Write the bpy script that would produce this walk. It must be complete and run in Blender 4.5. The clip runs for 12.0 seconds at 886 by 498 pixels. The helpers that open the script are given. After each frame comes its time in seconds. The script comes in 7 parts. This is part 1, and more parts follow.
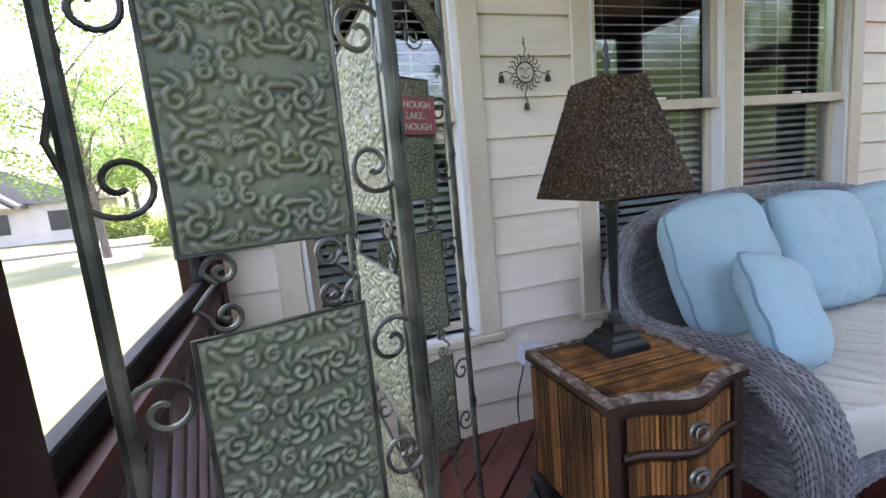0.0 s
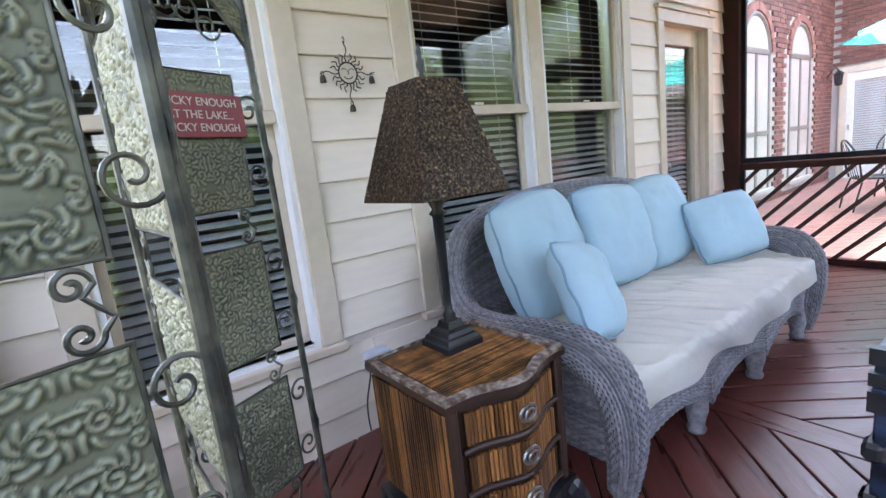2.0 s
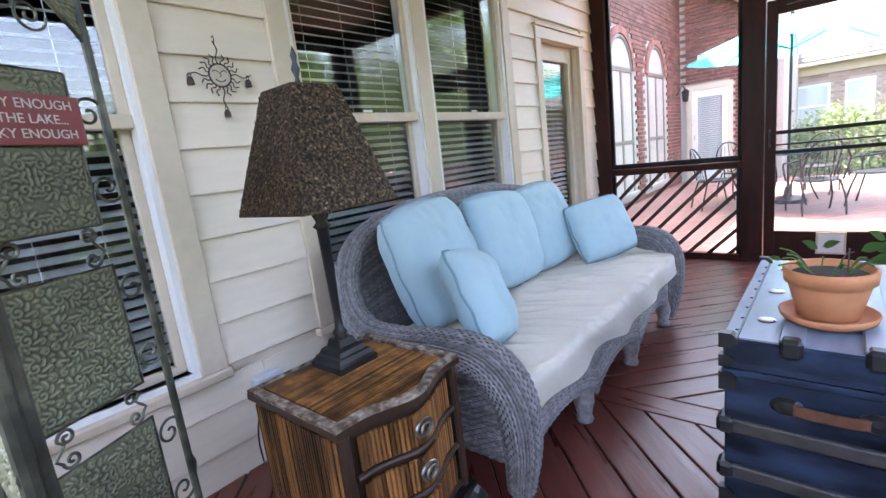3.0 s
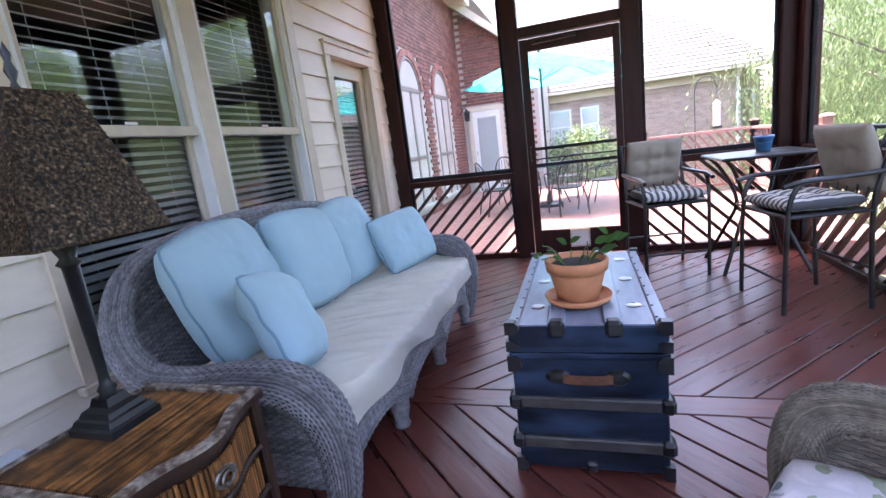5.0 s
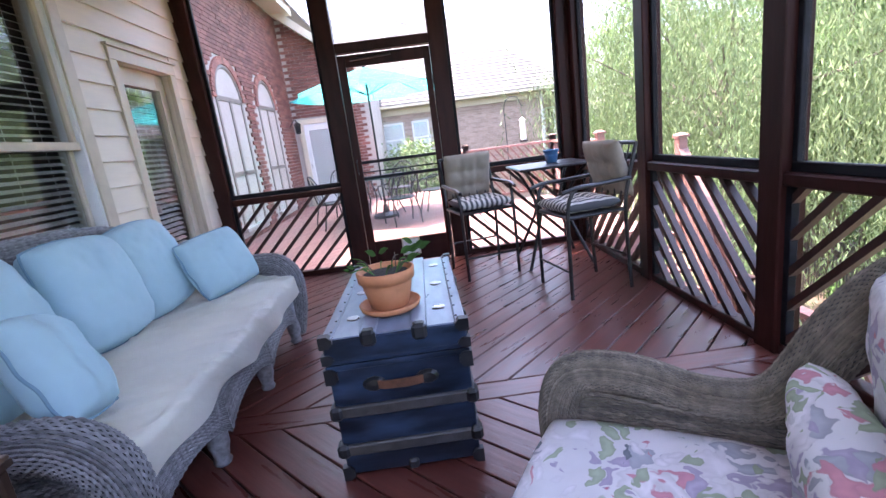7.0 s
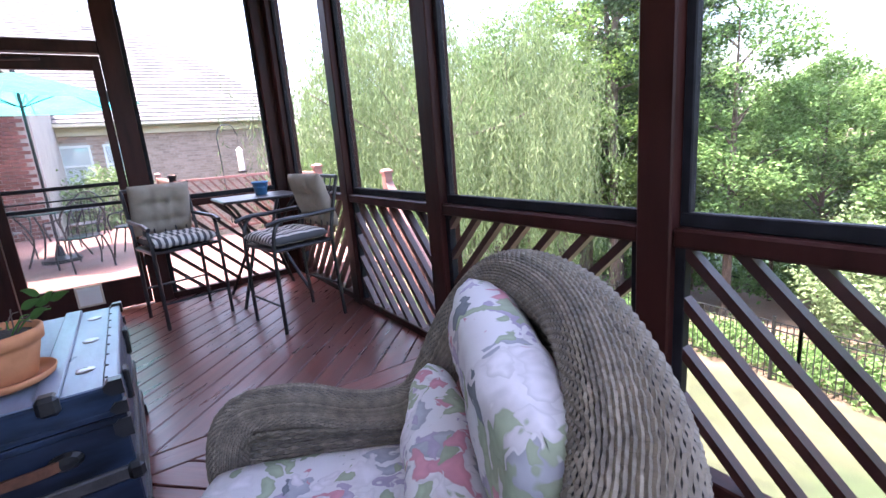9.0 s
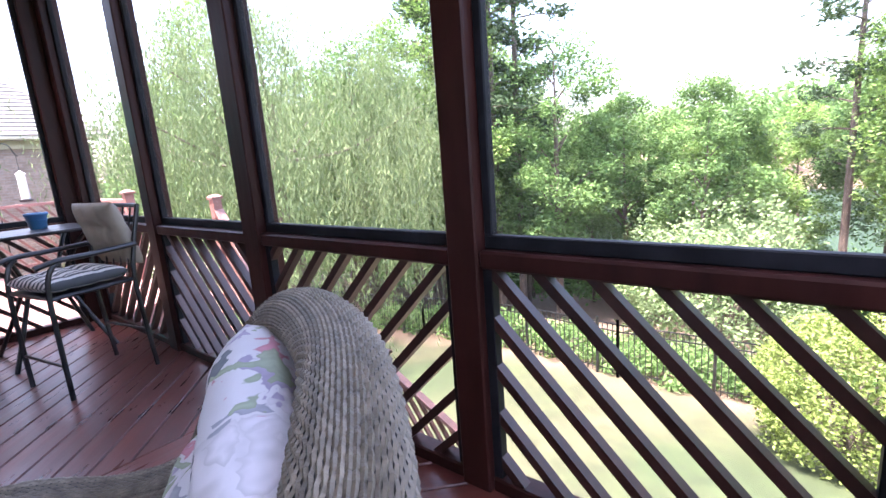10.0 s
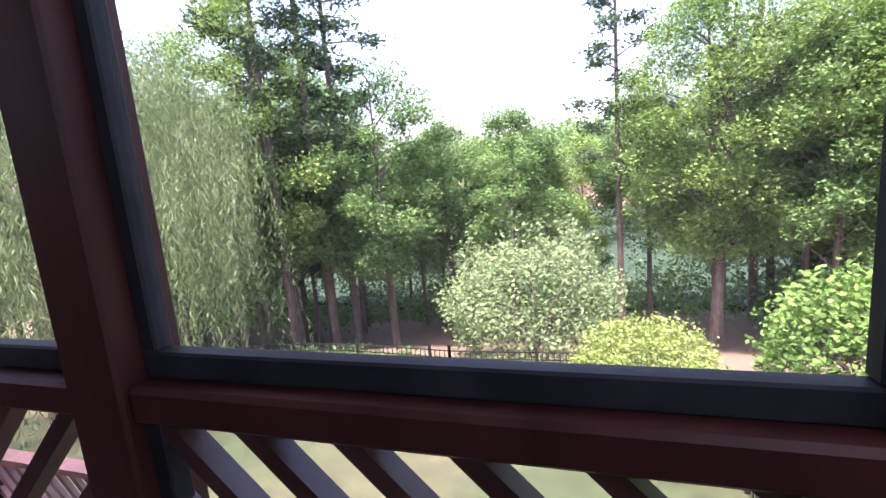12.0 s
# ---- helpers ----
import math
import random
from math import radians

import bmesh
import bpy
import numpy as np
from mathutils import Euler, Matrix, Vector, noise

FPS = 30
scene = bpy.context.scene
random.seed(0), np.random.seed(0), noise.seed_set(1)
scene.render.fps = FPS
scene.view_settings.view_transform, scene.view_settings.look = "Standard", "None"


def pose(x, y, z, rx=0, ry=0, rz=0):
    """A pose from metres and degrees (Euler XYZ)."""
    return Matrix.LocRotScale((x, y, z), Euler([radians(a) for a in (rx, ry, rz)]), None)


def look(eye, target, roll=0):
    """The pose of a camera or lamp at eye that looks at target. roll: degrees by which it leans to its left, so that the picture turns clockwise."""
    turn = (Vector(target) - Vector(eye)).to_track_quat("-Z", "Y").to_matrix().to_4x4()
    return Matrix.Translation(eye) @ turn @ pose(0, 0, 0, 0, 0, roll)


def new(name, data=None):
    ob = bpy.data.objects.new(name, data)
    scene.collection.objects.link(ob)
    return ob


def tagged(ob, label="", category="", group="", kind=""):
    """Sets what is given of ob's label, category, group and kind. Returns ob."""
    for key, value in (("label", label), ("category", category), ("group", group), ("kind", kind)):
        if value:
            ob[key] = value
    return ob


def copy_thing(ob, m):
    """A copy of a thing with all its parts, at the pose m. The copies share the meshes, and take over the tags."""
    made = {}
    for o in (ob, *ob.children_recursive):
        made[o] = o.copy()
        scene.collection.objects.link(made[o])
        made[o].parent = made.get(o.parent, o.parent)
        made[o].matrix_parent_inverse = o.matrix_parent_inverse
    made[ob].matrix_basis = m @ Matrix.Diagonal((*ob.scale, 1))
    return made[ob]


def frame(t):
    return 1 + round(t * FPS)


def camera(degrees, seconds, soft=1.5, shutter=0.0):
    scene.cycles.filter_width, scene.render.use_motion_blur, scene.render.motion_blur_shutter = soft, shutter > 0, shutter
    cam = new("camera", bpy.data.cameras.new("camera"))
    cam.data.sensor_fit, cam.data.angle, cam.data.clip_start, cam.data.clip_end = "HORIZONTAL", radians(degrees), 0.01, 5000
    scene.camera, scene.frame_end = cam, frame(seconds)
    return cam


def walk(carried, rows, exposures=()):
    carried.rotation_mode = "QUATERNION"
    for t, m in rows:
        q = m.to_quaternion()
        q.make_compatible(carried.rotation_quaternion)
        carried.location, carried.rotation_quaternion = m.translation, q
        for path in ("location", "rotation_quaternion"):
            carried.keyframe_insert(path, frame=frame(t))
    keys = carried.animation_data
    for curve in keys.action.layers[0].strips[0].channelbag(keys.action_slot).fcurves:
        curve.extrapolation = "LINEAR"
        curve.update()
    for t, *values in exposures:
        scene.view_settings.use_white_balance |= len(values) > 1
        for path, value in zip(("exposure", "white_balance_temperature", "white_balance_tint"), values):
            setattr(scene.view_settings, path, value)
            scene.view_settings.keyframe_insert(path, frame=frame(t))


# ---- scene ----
cam = camera(87.4, 12.0)
PATH = [
    (0, (1.923, -1.08, 1.214), (0.044, -0.469, 0.903), -5.3),
    (0.5, (1.917, -1.065, 1.214), (0.089, -0.321, 0.889), -5.5),
    (1, (1.913, -1.045, 1.213), (0.155, -0.154, 0.873), -6.2),
    (1.5, (1.907, -1.028, 1.211), (0.227, -0.006, 0.847), -6.5),
    (2, (1.903, -1.01, 1.211), (0.327, 0.165, 0.844), -6.6),
    (2.5, (1.901, -0.984, 1.214), (0.446, 0.334, 0.835), -6.7),
    (3, (1.9, -0.959, 1.213), (0.614, 0.523, 0.827), -6.8),
    (3.5, (1.901, -0.939, 1.209), (0.801, 0.683, 0.809), -7.2),
    (5.5, (1.965, -0.949, 1.216), (1.561, 0.961, 0.782), -7.0),
    (6, (2.008, -0.962, 1.214), (1.799, 0.976, 0.766), -6.9),
    (6.5, (2.048, -0.97, 1.216), (1.98, 0.977, 0.765), -7.2),
    (8.5, (2.234, -1.026, 1.222), (2.935, 0.792, 0.77), -5.8),
    (9, (2.299, -1.047, 1.197), (3.377, 0.579, 0.757), -4.6),
    (9.5, (2.38, -1.066, 1.195), (3.737, 0.339, 0.765), -4.5),
    (10, (2.479, -1.086, 1.191), (4.009, 0.14, 0.798), -4.3),
    (10.5, (2.578, -1.092, 1.182), (4.249, -0.07, 0.778), -4.6),
    (11, (2.745, -1.061, 1.19), (4.572, -0.345, 0.802), -5.5),
    (11.5, (2.947, -0.984, 1.181), (4.854, -0.518, 0.798), -4.8),
    (12, (3.182, -0.974, 1.184), (5.057, -0.367, 0.845), -4.9),
]
# the camera's own exposure and white balance along the walk
LOOK = [(0, 3.85, 7150, 20), (1, 4.0, 7150, 20), (2.5, 4.2, 7100, 20), (3.5, 4.15, 7000, 20), (5.5, 3.75, 6500, 24), (6.5, 3.75, 6500, 24), (8.5, 3.6, 6500, 23), (9.5, 3.6, 6450, 23), (11, 3.15, 6400, 28), (12, 2.85, 6500, 31)]
walk(cam, [(t, look(eye, target, roll)) for t, eye, target, roll in PATH], LOOK)

# ---- daylight ----
SUN_DIR = Vector((-0.27, 0.13, 0.95)).normalized()   # towards the sun
world = bpy.data.worlds.new("sky")
scene.world = world
world.use_nodes = True
wn = world.node_tree
wn.nodes.clear()
sky = wn.nodes.new("ShaderNodeTexSky")
sky.sky_type = "NISHITA"
sky.sun_disc = False
sky.sun_elevation = math.asin(SUN_DIR.z)
sky.sun_rotation = math.atan2(SUN_DIR.x, SUN_DIR.y)
sky.air_density, sky.dust_density, sky.ozone_density = 1.0, 4.0, 1.0
bg = wn.nodes.new("ShaderNodeBackground")
bg.inputs[1].default_value = 0.15
wo = wn.nodes.new("ShaderNodeOutputWorld")
wn.links.new(sky.outputs[0], bg.inputs[0])
wn.links.new(bg.outputs[0], wo.inputs[0])
sun_data = bpy.data.lights.new("sun", "SUN")
sun_data.energy, sun_data.angle, sun_data.color = 2.3, radians(0.53), (1.0, 0.95, 0.87)
sun_lamp = new("sun", sun_data)
sun_lamp.matrix_world = look((0, 0, 20), Vector((0, 0, 20)) - SUN_DIR)


# ---- materials ----
def material(name, base, rough=0.6, metal=0.0, vary=0.15, scale=8.0, bump=0.0, bump_scale=60.0, stretch=(1, 1, 1),
             second=None, second_scale=1.5, second_amount=0.5, per_object=0.0, per_island=0.0, spec=0.5, coat=0.0, sub=0.0):
    """Two-scale procedural paint: fine grain, broad stains towards a second colour, relief and per-piece variation."""
    m = bpy.data.materials.new(name)
    m.use_nodes = True
    t = m.node_tree
    n, l = t.nodes, t.links
    bsdf = n["Principled BSDF"]
    bsdf.inputs["Roughness"].default_value = rough
    bsdf.inputs["Metallic"].default_value = metal
    bsdf.inputs["Specular IOR Level"].default_value = spec
    bsdf.inputs["Coat Weight"].default_value = coat
    co = n.new("ShaderNodeTexCoord")
    mp = n.new("ShaderNodeMapping")
    mp.inputs["Scale"].default_value = stretch
    l.new(co.outputs["Object"], mp.inputs[0])
    fine = n.new("ShaderNodeTexNoise")
    fine.inputs["Scale"].default_value, fine.inputs["Detail"].default_value = scale, 6
    l.new(mp.outputs[0], fine.inputs["Vector"])
    ramp = n.new("ShaderNodeMapRange")
    ramp.inputs[1].default_value, ramp.inputs[2].default_value = 0.3, 0.7
    ramp.inputs[3].default_value, ramp.inputs[4].default_value = 1 - vary, 1 + vary
    l.new(fine.outputs[0], ramp.inputs[0])
    broad = n.new("ShaderNodeTexNoise")
    broad.inputs["Scale"].default_value, broad.inputs["Detail"].default_value = second_scale, 4
    l.new(mp.outputs[0], broad.inputs["Vector"])
    br = n.new("ShaderNodeMapRange")
    br.inputs[1].default_value, br.inputs[2].default_value = 0.42, 0.68
    br.inputs[3].default_value, br.inputs[4].default_value = 0.0, second_amount
    l.new(broad.outputs[0], br.inputs[0])
    mix = n.new("ShaderNodeMix")
    mix.data_type = "RGBA"
    mix.inputs[6].default_value = (*base, 1)
    mix.inputs[7].default_value = (*(second or [c * 0.75 for c in base]), 1)
    l.new(br.outputs[0], mix.inputs[0])
    value = ramp.outputs[0]
    for amount, node, out in ((per_object, "ShaderNodeObjectInfo", "Random"), (per_island, "ShaderNodeNewGeometry", "Random Per Island")):
        if amount:
            src = n.new(node)
            r2 = n.new("ShaderNodeMapRange")
            r2.inputs[3].default_value, r2.inputs[4].default_value = 1 - amount, 1 + amount
            l.new(src.outputs[out], r2.inputs[0])
            mul = n.new("ShaderNodeMath")
            mul.operation = "MULTIPLY"
            l.new(value, mul.inputs[0])
            l.new(r2.outputs[0], mul.inputs[1])
            value = mul.outputs[0]
    hsv = n.new("ShaderNodeHueSaturation")
    l.new(mix.outputs[2], hsv.inputs["Color"])
    l.new(value, hsv.inputs["Value"])
    l.new(hsv.outputs[0], bsdf.inputs["Base Color"])
    rr = n.new("ShaderNodeMapRange")
    rr.inputs[3].default_value, rr.inputs[4].default_value = max(rough - 0.12, 0.02), min(rough + 0.12, 1)
    l.new(fine.outputs[0], rr.inputs[0])
    l.new(rr.outputs[0], bsdf.inputs["Roughness"])
    if bump:
        bn = n.new("ShaderNodeTexNoise")
        bn.inputs["Scale"].default_value, bn.inputs["Detail"].default_value = bump_scale, 5
        l.new(mp.outputs[0], bn.inputs["Vector"])
        bp = n.new("ShaderNodeBump")
        bp.inputs["Strength"].default_value, bp.inputs["Distance"].default_value = bump, 0.01
        l.new(bn.outputs[0], bp.inputs["Height"])
        l.new(bp.outputs[0], bsdf.inputs["Normal"])
    return m


def leaf_material(name, base, second, trans=0.27):
    m = material(name, base, 0.75, vary=0.25, scale=3.0, second=second, second_scale=0.5, second_amount=0.9, per_island=0.28, spec=0.2)
    t = m.node_tree
    bsdf, out = t.nodes["Principled BSDF"], t.nodes["Material Output"]
    tr = t.nodes.new("ShaderNodeBsdfTranslucent")
    mx = t.nodes.new("ShaderNodeMixShader")
    mx.inputs[0].default_value = trans
    src = bsdf.inputs["Base Color"].links[0].from_socket
    t.links.new(src, tr.inputs[0])
    t.links.new(bsdf.outputs[0], mx.inputs[1])
    t.links.new(tr.outputs[0], mx.inputs[2])
    t.links.new(mx.outputs[0], out.inputs[0])
    return m


def glass_material(name, tint, ior):
    m = bpy.data.materials.new(name)
    m.use_nodes = True
    t = m.node_tree
    t.nodes.clear()
    out = t.nodes.new("ShaderNodeOutputMaterial")
    mx = t.nodes.new("ShaderNodeMixShader")
    lw = t.nodes.new("ShaderNodeLayerWeight")
    lw.inputs[0].default_value = 0.5
    pw = t.nodes.new("ShaderNodeMath")
    pw.operation = "POWER"
    pw.inputs[1].default_value = 5
    t.links.new(lw.outputs["Facing"], pw.inputs[0])
    base = ((ior - 1) / (ior + 1)) ** 2
    fr = t.nodes.new("ShaderNodeMath")
    fr.operation = "MULTIPLY_ADD"
    fr.inputs[1].default_value, fr.inputs[2].default_value = 1 - base, base
    t.links.new(pw.outputs[0], fr.inputs[0])
    tr = t.nodes.new("ShaderNodeBsdfTransparent")
    tr.inputs[0].default_value = (*tint, 1)
    gl = t.nodes.new("ShaderNodeBsdfGlossy")
    gl.inputs["Roughness"].default_value = 0.01
    t.links.new(fr.outputs[0], mx.inputs[0])
    t.links.new(tr.outputs[0], mx.inputs[1])
    t.links.new(gl.outputs[0], mx.inputs[2])
    t.links.new(mx.outputs[0], out.inputs[0])
    return m


def screen_material(name, tone, cover):
    """Fine insect mesh, too small to tell its wires apart: part cloth, part open air."""
    m = bpy.data.materials.new(name)
    m.use_nodes = True
    t = m.node_tree
    out, bsdf = t.nodes["Material Output"], t.nodes["Principled BSDF"]
    bsdf.inputs["Base Color"].default_value = (*tone, 1)
    bsdf.inputs["Roughness"].default_value = 0.7
    tr = t.nodes.new("ShaderNodeBsdfTransparent")
    mx = t.nodes.new("ShaderNodeMixShader")
    mx.inputs[0].default_value = cover
    t.links.new(tr.outputs[0], mx.inputs[1])
    t.links.new(bsdf.outputs[0], mx.inputs[2])
    t.links.new(mx.outputs[0], out.inputs[0])
    return m


SIDING = material("cream siding paint", (0.72, 0.62, 0.51), 0.5, vary=0.04, scale=30, bump=0.08, bump_scale=40, stretch=(1, 0.15, 1), second=(0.66, 0.565, 0.46), second_scale=2, second_amount=0.5, per_object=0.03)
TRIM = material("tan trim paint", (0.58, 0.49, 0.38), 0.45, vary=0.05, scale=20, bump=0.05, second=(0.48, 0.40, 0.31), second_amount=0.4)
VINYL = material("white vinyl", (0.75, 0.74, 0.73), 0.35, vary=0.03, second_amount=0.2)
STAIN = material("red brown stained timber", (0.036, 0.011, 0.009), 0.42, spec=0.15, vary=0.3, scale=14, bump=0.12, bump_scale=30, stretch=(1, 1, 0.2), second=(0.02, 0.008, 0.007), second_scale=4, second_amount=0.7)
SLAT = material("dark stained slat", (0.036, 0.014, 0.011), 0.42, vary=0.3, scale=20, bump=0.1, second=(0.03, 0.012, 0.01), second_scale=5, second_amount=0.6, per_object=0.2)
BLACKFRAME = material("black screen frame", (0.012, 0.012, 0.014), 0.55, spec=0.1, vary=0.2, second=(0.03, 0.03, 0.035), second_scale=6)
DECK = material("red stained deck board", (0.13, 0.036, 0.026), 0.30, vary=0.25, scale=18, bump=0.22, bump_scale=22, stretch=(0.12, 1, 1), second=(0.075, 0.024, 0.02), second_scale=3, second_amount=0.8, per_object=0.18, spec=0.6)
DECK_OUT = material("sun-bleached deck board", (0.27, 0.135, 0.115), 0.55, vary=0.2, scale=18, bump=0.2, stretch=(0.15, 1, 1), second=(0.17, 0.085, 0.075), second_scale=2, per_object=0.16, per_island=0.12)
CEILING = material("tan boarded ceiling", (0.42, 0.36, 0.30), 0.6, vary=0.2, scale=10, bump=0.1, second_amount=0.5)
BLIND = material("white blind slat", (0.72, 0.72, 0.72), 0.45, vary=0.03, second_amount=0.2)
# dark wall colour stands in for an unlit interior
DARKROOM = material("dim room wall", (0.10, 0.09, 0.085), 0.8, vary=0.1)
GLASS = glass_material("window glass", (0.93, 0.95, 0.95), 1.7)
# opaque dull grey painted in place of glass that would mirror bright sky
GLASS_FAR = material("flat grey window pane", (0.13, 0.125, 0.125), 0.5, spec=0.15, vary=0.2, scale=3, second=(0.2, 0.19, 0.18), second_scale=1.2)
SCREEN = screen_material("insect screen", (0.42, 0.42, 0.42), 0.09)
SCREEN_DOOR = screen_material("grey door screen", (0.45, 0.45, 0.46), 0.30)
BRICK = material("red brick", (0.27, 0.105, 0.08), 0.8, vary=0.25, scale=30, bump=0.3, bump_scale=120, second=(0.18, 0.07, 0.058), second_scale=6, per_object=0.32, per_island=0.32)
MORTAR = material("pale mortar", (0.46, 0.41, 0.37), 0.85, vary=0.1, scale=40, bump=0.2)
BRICK_FAR = material("pale tan brick", (0.46, 0.33, 0.275), 0.8, vary=0.2, scale=20, bump=0.2, per_island=0.2, per_object=0.2)
SHINGLE = material("grey roof shingle", (0.125, 0.118, 0.118), 0.8, vary=0.12, scale=25, bump=0.3, second=(0.095, 0.09, 0.09), second_scale=1.0, per_island=0.12)
GREYBLIND = material("grey window blind", (0.13, 0.125, 0.12), 0.6, vary=0.05)
ARCH_FRAME = material("taupe window frame", (0.20, 0.17, 0.145), 0.5, vary=0.08)
FASCIA = material("cream fascia paint", (0.62, 0.55, 0.42), 0.5, vary=0.05)
WICKER = material("grey wicker", (0.20, 0.192, 0.20), 0.55, vary=0.35, scale=40, bump=0.3, bump_scale=150, second=(0.12, 0.115, 0.12), second_scale=6, per_island=0.3)
WICKER_BROWN = material("weathered brown wicker", (0.155, 0.125, 0.09), 0.6, vary=0.35, scale=40, bump=0.3, bump_scale=150, second=(0.25, 0.22, 0.18), second_scale=5, per_island=0.3)
# near-black core: the shade between wicker strands is put into its colour
WICKER_DARK = material("shade-dark wicker backing", (0.03, 0.03, 0.03), 0.8, vary=0.2)
AQUA = material("aqua blue cotton", (0.35, 0.50, 0.55), 0.75, vary=0.05, scale=6, bump=0.25, bump_scale=14, second=(0.31, 0.46, 0.52), second_scale=3, second_amount=0.6)
AQUA_PIPE = material("grey blue piping", (0.18, 0.30, 0.38), 0.8, vary=0.1)
SHEET = material("off-white cotton sheet", (0.90, 0.86, 0.77), 0.8, vary=0.04, scale=5, bump=0.3, bump_scale=9, second=(0.84, 0.81, 0.75), second_scale=4, second_amount=0.6)
BAMBOO = material("split bamboo cane", (0.20, 0.083, 0.025), 0.34, vary=0.4, scale=30, bump=0.15, bump_scale=60, stretch=(1, 1, 0.3), second=(0.035, 0.016, 0.009), second_scale=11, second_amount=0.95, per_object=0.7)
BAMBOO_EDGE = material("burl bamboo edging", (0.085, 0.048, 0.032), 0.5, vary=0.4, scale=60, bump=0.2, second=(0.42, 0.36, 0.30), second_scale=40, second_amount=0.9)
DARKWOOD = material("dark carved wood", (0.045, 0.022, 0.014), 0.4, vary=0.3, bump=0.1, second=(0.02, 0.012, 0.01))
BLACKMETAL = material("black painted metal", (0.015, 0.015, 0.017), 0.35, metal=0.2, vary=0.2, second=(0.035, 0.035, 0.037), second_scale=8)
BRASS = material("antique silver pull", (0.36, 0.35, 0.33), 0.35, metal=0.9, vary=0.3, scale=30)
SHADE = material("mosaic shell lampshade", (0.022, 0.012, 0.007), 0.5, spec=0.2, vary=0.5, scale=90, bump=0.35, bump_scale=110, second=(0.17, 0.11, 0.06), second_scale=140, second_amount=1.0, per_island=0.9)
IRON = material("antiqued iron", (0.055, 0.058, 0.05), 0.42, metal=0.5, vary=0.4, scale=20, bump=0.1, second=(0.20, 0.195, 0.145), second_scale=14, second_amount=0.7)
TIN = material("embossed verdigris tin", (0.23, 0.23, 0.13), 0.5, metal=0.3, vary=0.25, scale=14, bump=0.1, bump_scale=40, second=(0.055, 0.07, 0.05), second_scale=9, second_amount=0.8)
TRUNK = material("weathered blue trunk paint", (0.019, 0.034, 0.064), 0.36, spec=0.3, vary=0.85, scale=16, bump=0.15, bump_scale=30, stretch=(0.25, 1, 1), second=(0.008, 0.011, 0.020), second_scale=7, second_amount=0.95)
# lid panel, edge strips and top battens, much paler than the trunk's sides
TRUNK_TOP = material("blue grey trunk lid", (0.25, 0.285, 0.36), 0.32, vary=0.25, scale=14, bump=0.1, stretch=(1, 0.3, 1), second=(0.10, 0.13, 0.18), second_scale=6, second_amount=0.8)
TRUNK_BAND = material("worn grey trunk batten", (0.048, 0.043, 0.038), 0.45, vary=0.3, scale=20, bump=0.2, second=(0.06, 0.06, 0.07))
STEEL = material("bright worn steel", (0.45, 0.45, 0.46), 0.3, metal=0.9, vary=0.2, scale=30)
LEATHER = material("cracked brown leather", (0.12, 0.048, 0.026), 0.55, vary=0.4, scale=30, bump=0.3)
CLAY = material("terracotta", (0.52, 0.20, 0.085), 0.7, vary=0.1, scale=20, bump=0.1, second=(0.58, 0.28, 0.15), second_scale=5, second_amount=0.5)
SOIL = material("potting soil", (0.03, 0.022, 0.016), 0.9, vary=0.4, bump=0.6, bump_scale=80)
BLUEPOT = material("blue glazed pot", (0.05, 0.17, 0.36), 0.35, vary=0.2, second=(0.09, 0.26, 0.45))
TAUPE = material("taupe cushion cloth", (0.30, 0.255, 0.20), 0.85, vary=0.06, scale=30, bump=0.2, bump_scale=200)
TEAL = leaf_material("teal umbrella cloth", (0.07, 0.52, 0.53), (0.06, 0.46, 0.48), 0.6)
WHITE_CARD = material("white paper", (0.75, 0.74, 0.72), 0.6, vary=0.03)
SIGN_RED = material("dusty red sign paint", (0.30, 0.055, 0.06), 0.5, vary=0.1, second=(0.22, 0.045, 0.05))
LETTER = material("cream sign lettering", (0.72, 0.62, 0.56), 0.6)
OUTLET = material("grey outlet cover", (0.50, 0.53, 0.58), 0.4, vary=0.04)
RUSTY = material("dark rusty iron", (0.035, 0.028, 0.025), 0.6, metal=0.4, vary=0.4, scale=30, second=(0.09, 0.05, 0.03))
GRASS = material("lawn grass", (0.034, 0.050, 0.018), 0.85, vary=0.25, scale=3, bump=0.5, bump_scale=30, second=(0.078, 0.072, 0.038), second_scale=0.30, second_amount=0.8)
SOILBED = material("pine straw soil", (0.16, 0.10, 0.07), 0.9, vary=0.3, scale=6, bump=0.5, second=(0.10, 0.065, 0.045), second_scale=0.8)
WATER = material("lake water", (0.03, 0.05, 0.03), 0.5, vary=0.05, second_amount=0.2, spec=0.02)
BARK = material("pine bark", (0.10, 0.075, 0.06), 0.9, vary=0.4, scale=12, bump=0.5, stretch=(1, 1, 0.3), second=(0.17, 0.14, 0.12))
LEAF_OAK = leaf_material("oak leaf", (0.135, 0.235, 0.075), (0.075, 0.15, 0.048), 0.34)
LEAF_HOLLY = leaf_material("holly leaf", (0.12, 0.22, 0.05), (0.05, 0.11, 0.03), 0.2)
LEAF_LIGHT = leaf_material("spring leaf", (0.19, 0.30, 0.08), (0.11, 0.20, 0.052), 0.34)
LEAF_WILLOW = leaf_material("willow leaf", (0.17, 0.225, 0.105), (0.11, 0.165, 0.07), 0.34)
LEAF_PINE = leaf_material("pine needle", (0.06, 0.10, 0.045), (0.04, 0.07, 0.03), 0.2)
LEAF_BUSH = leaf_material("azalea leaf", (0.22, 0.29, 0.08), (0.14, 0.20, 0.05))
LEAF_PALE = leaf_material("pale shrub leaf", (0.19, 0.26, 0.12), (0.12, 0.19, 0.08))
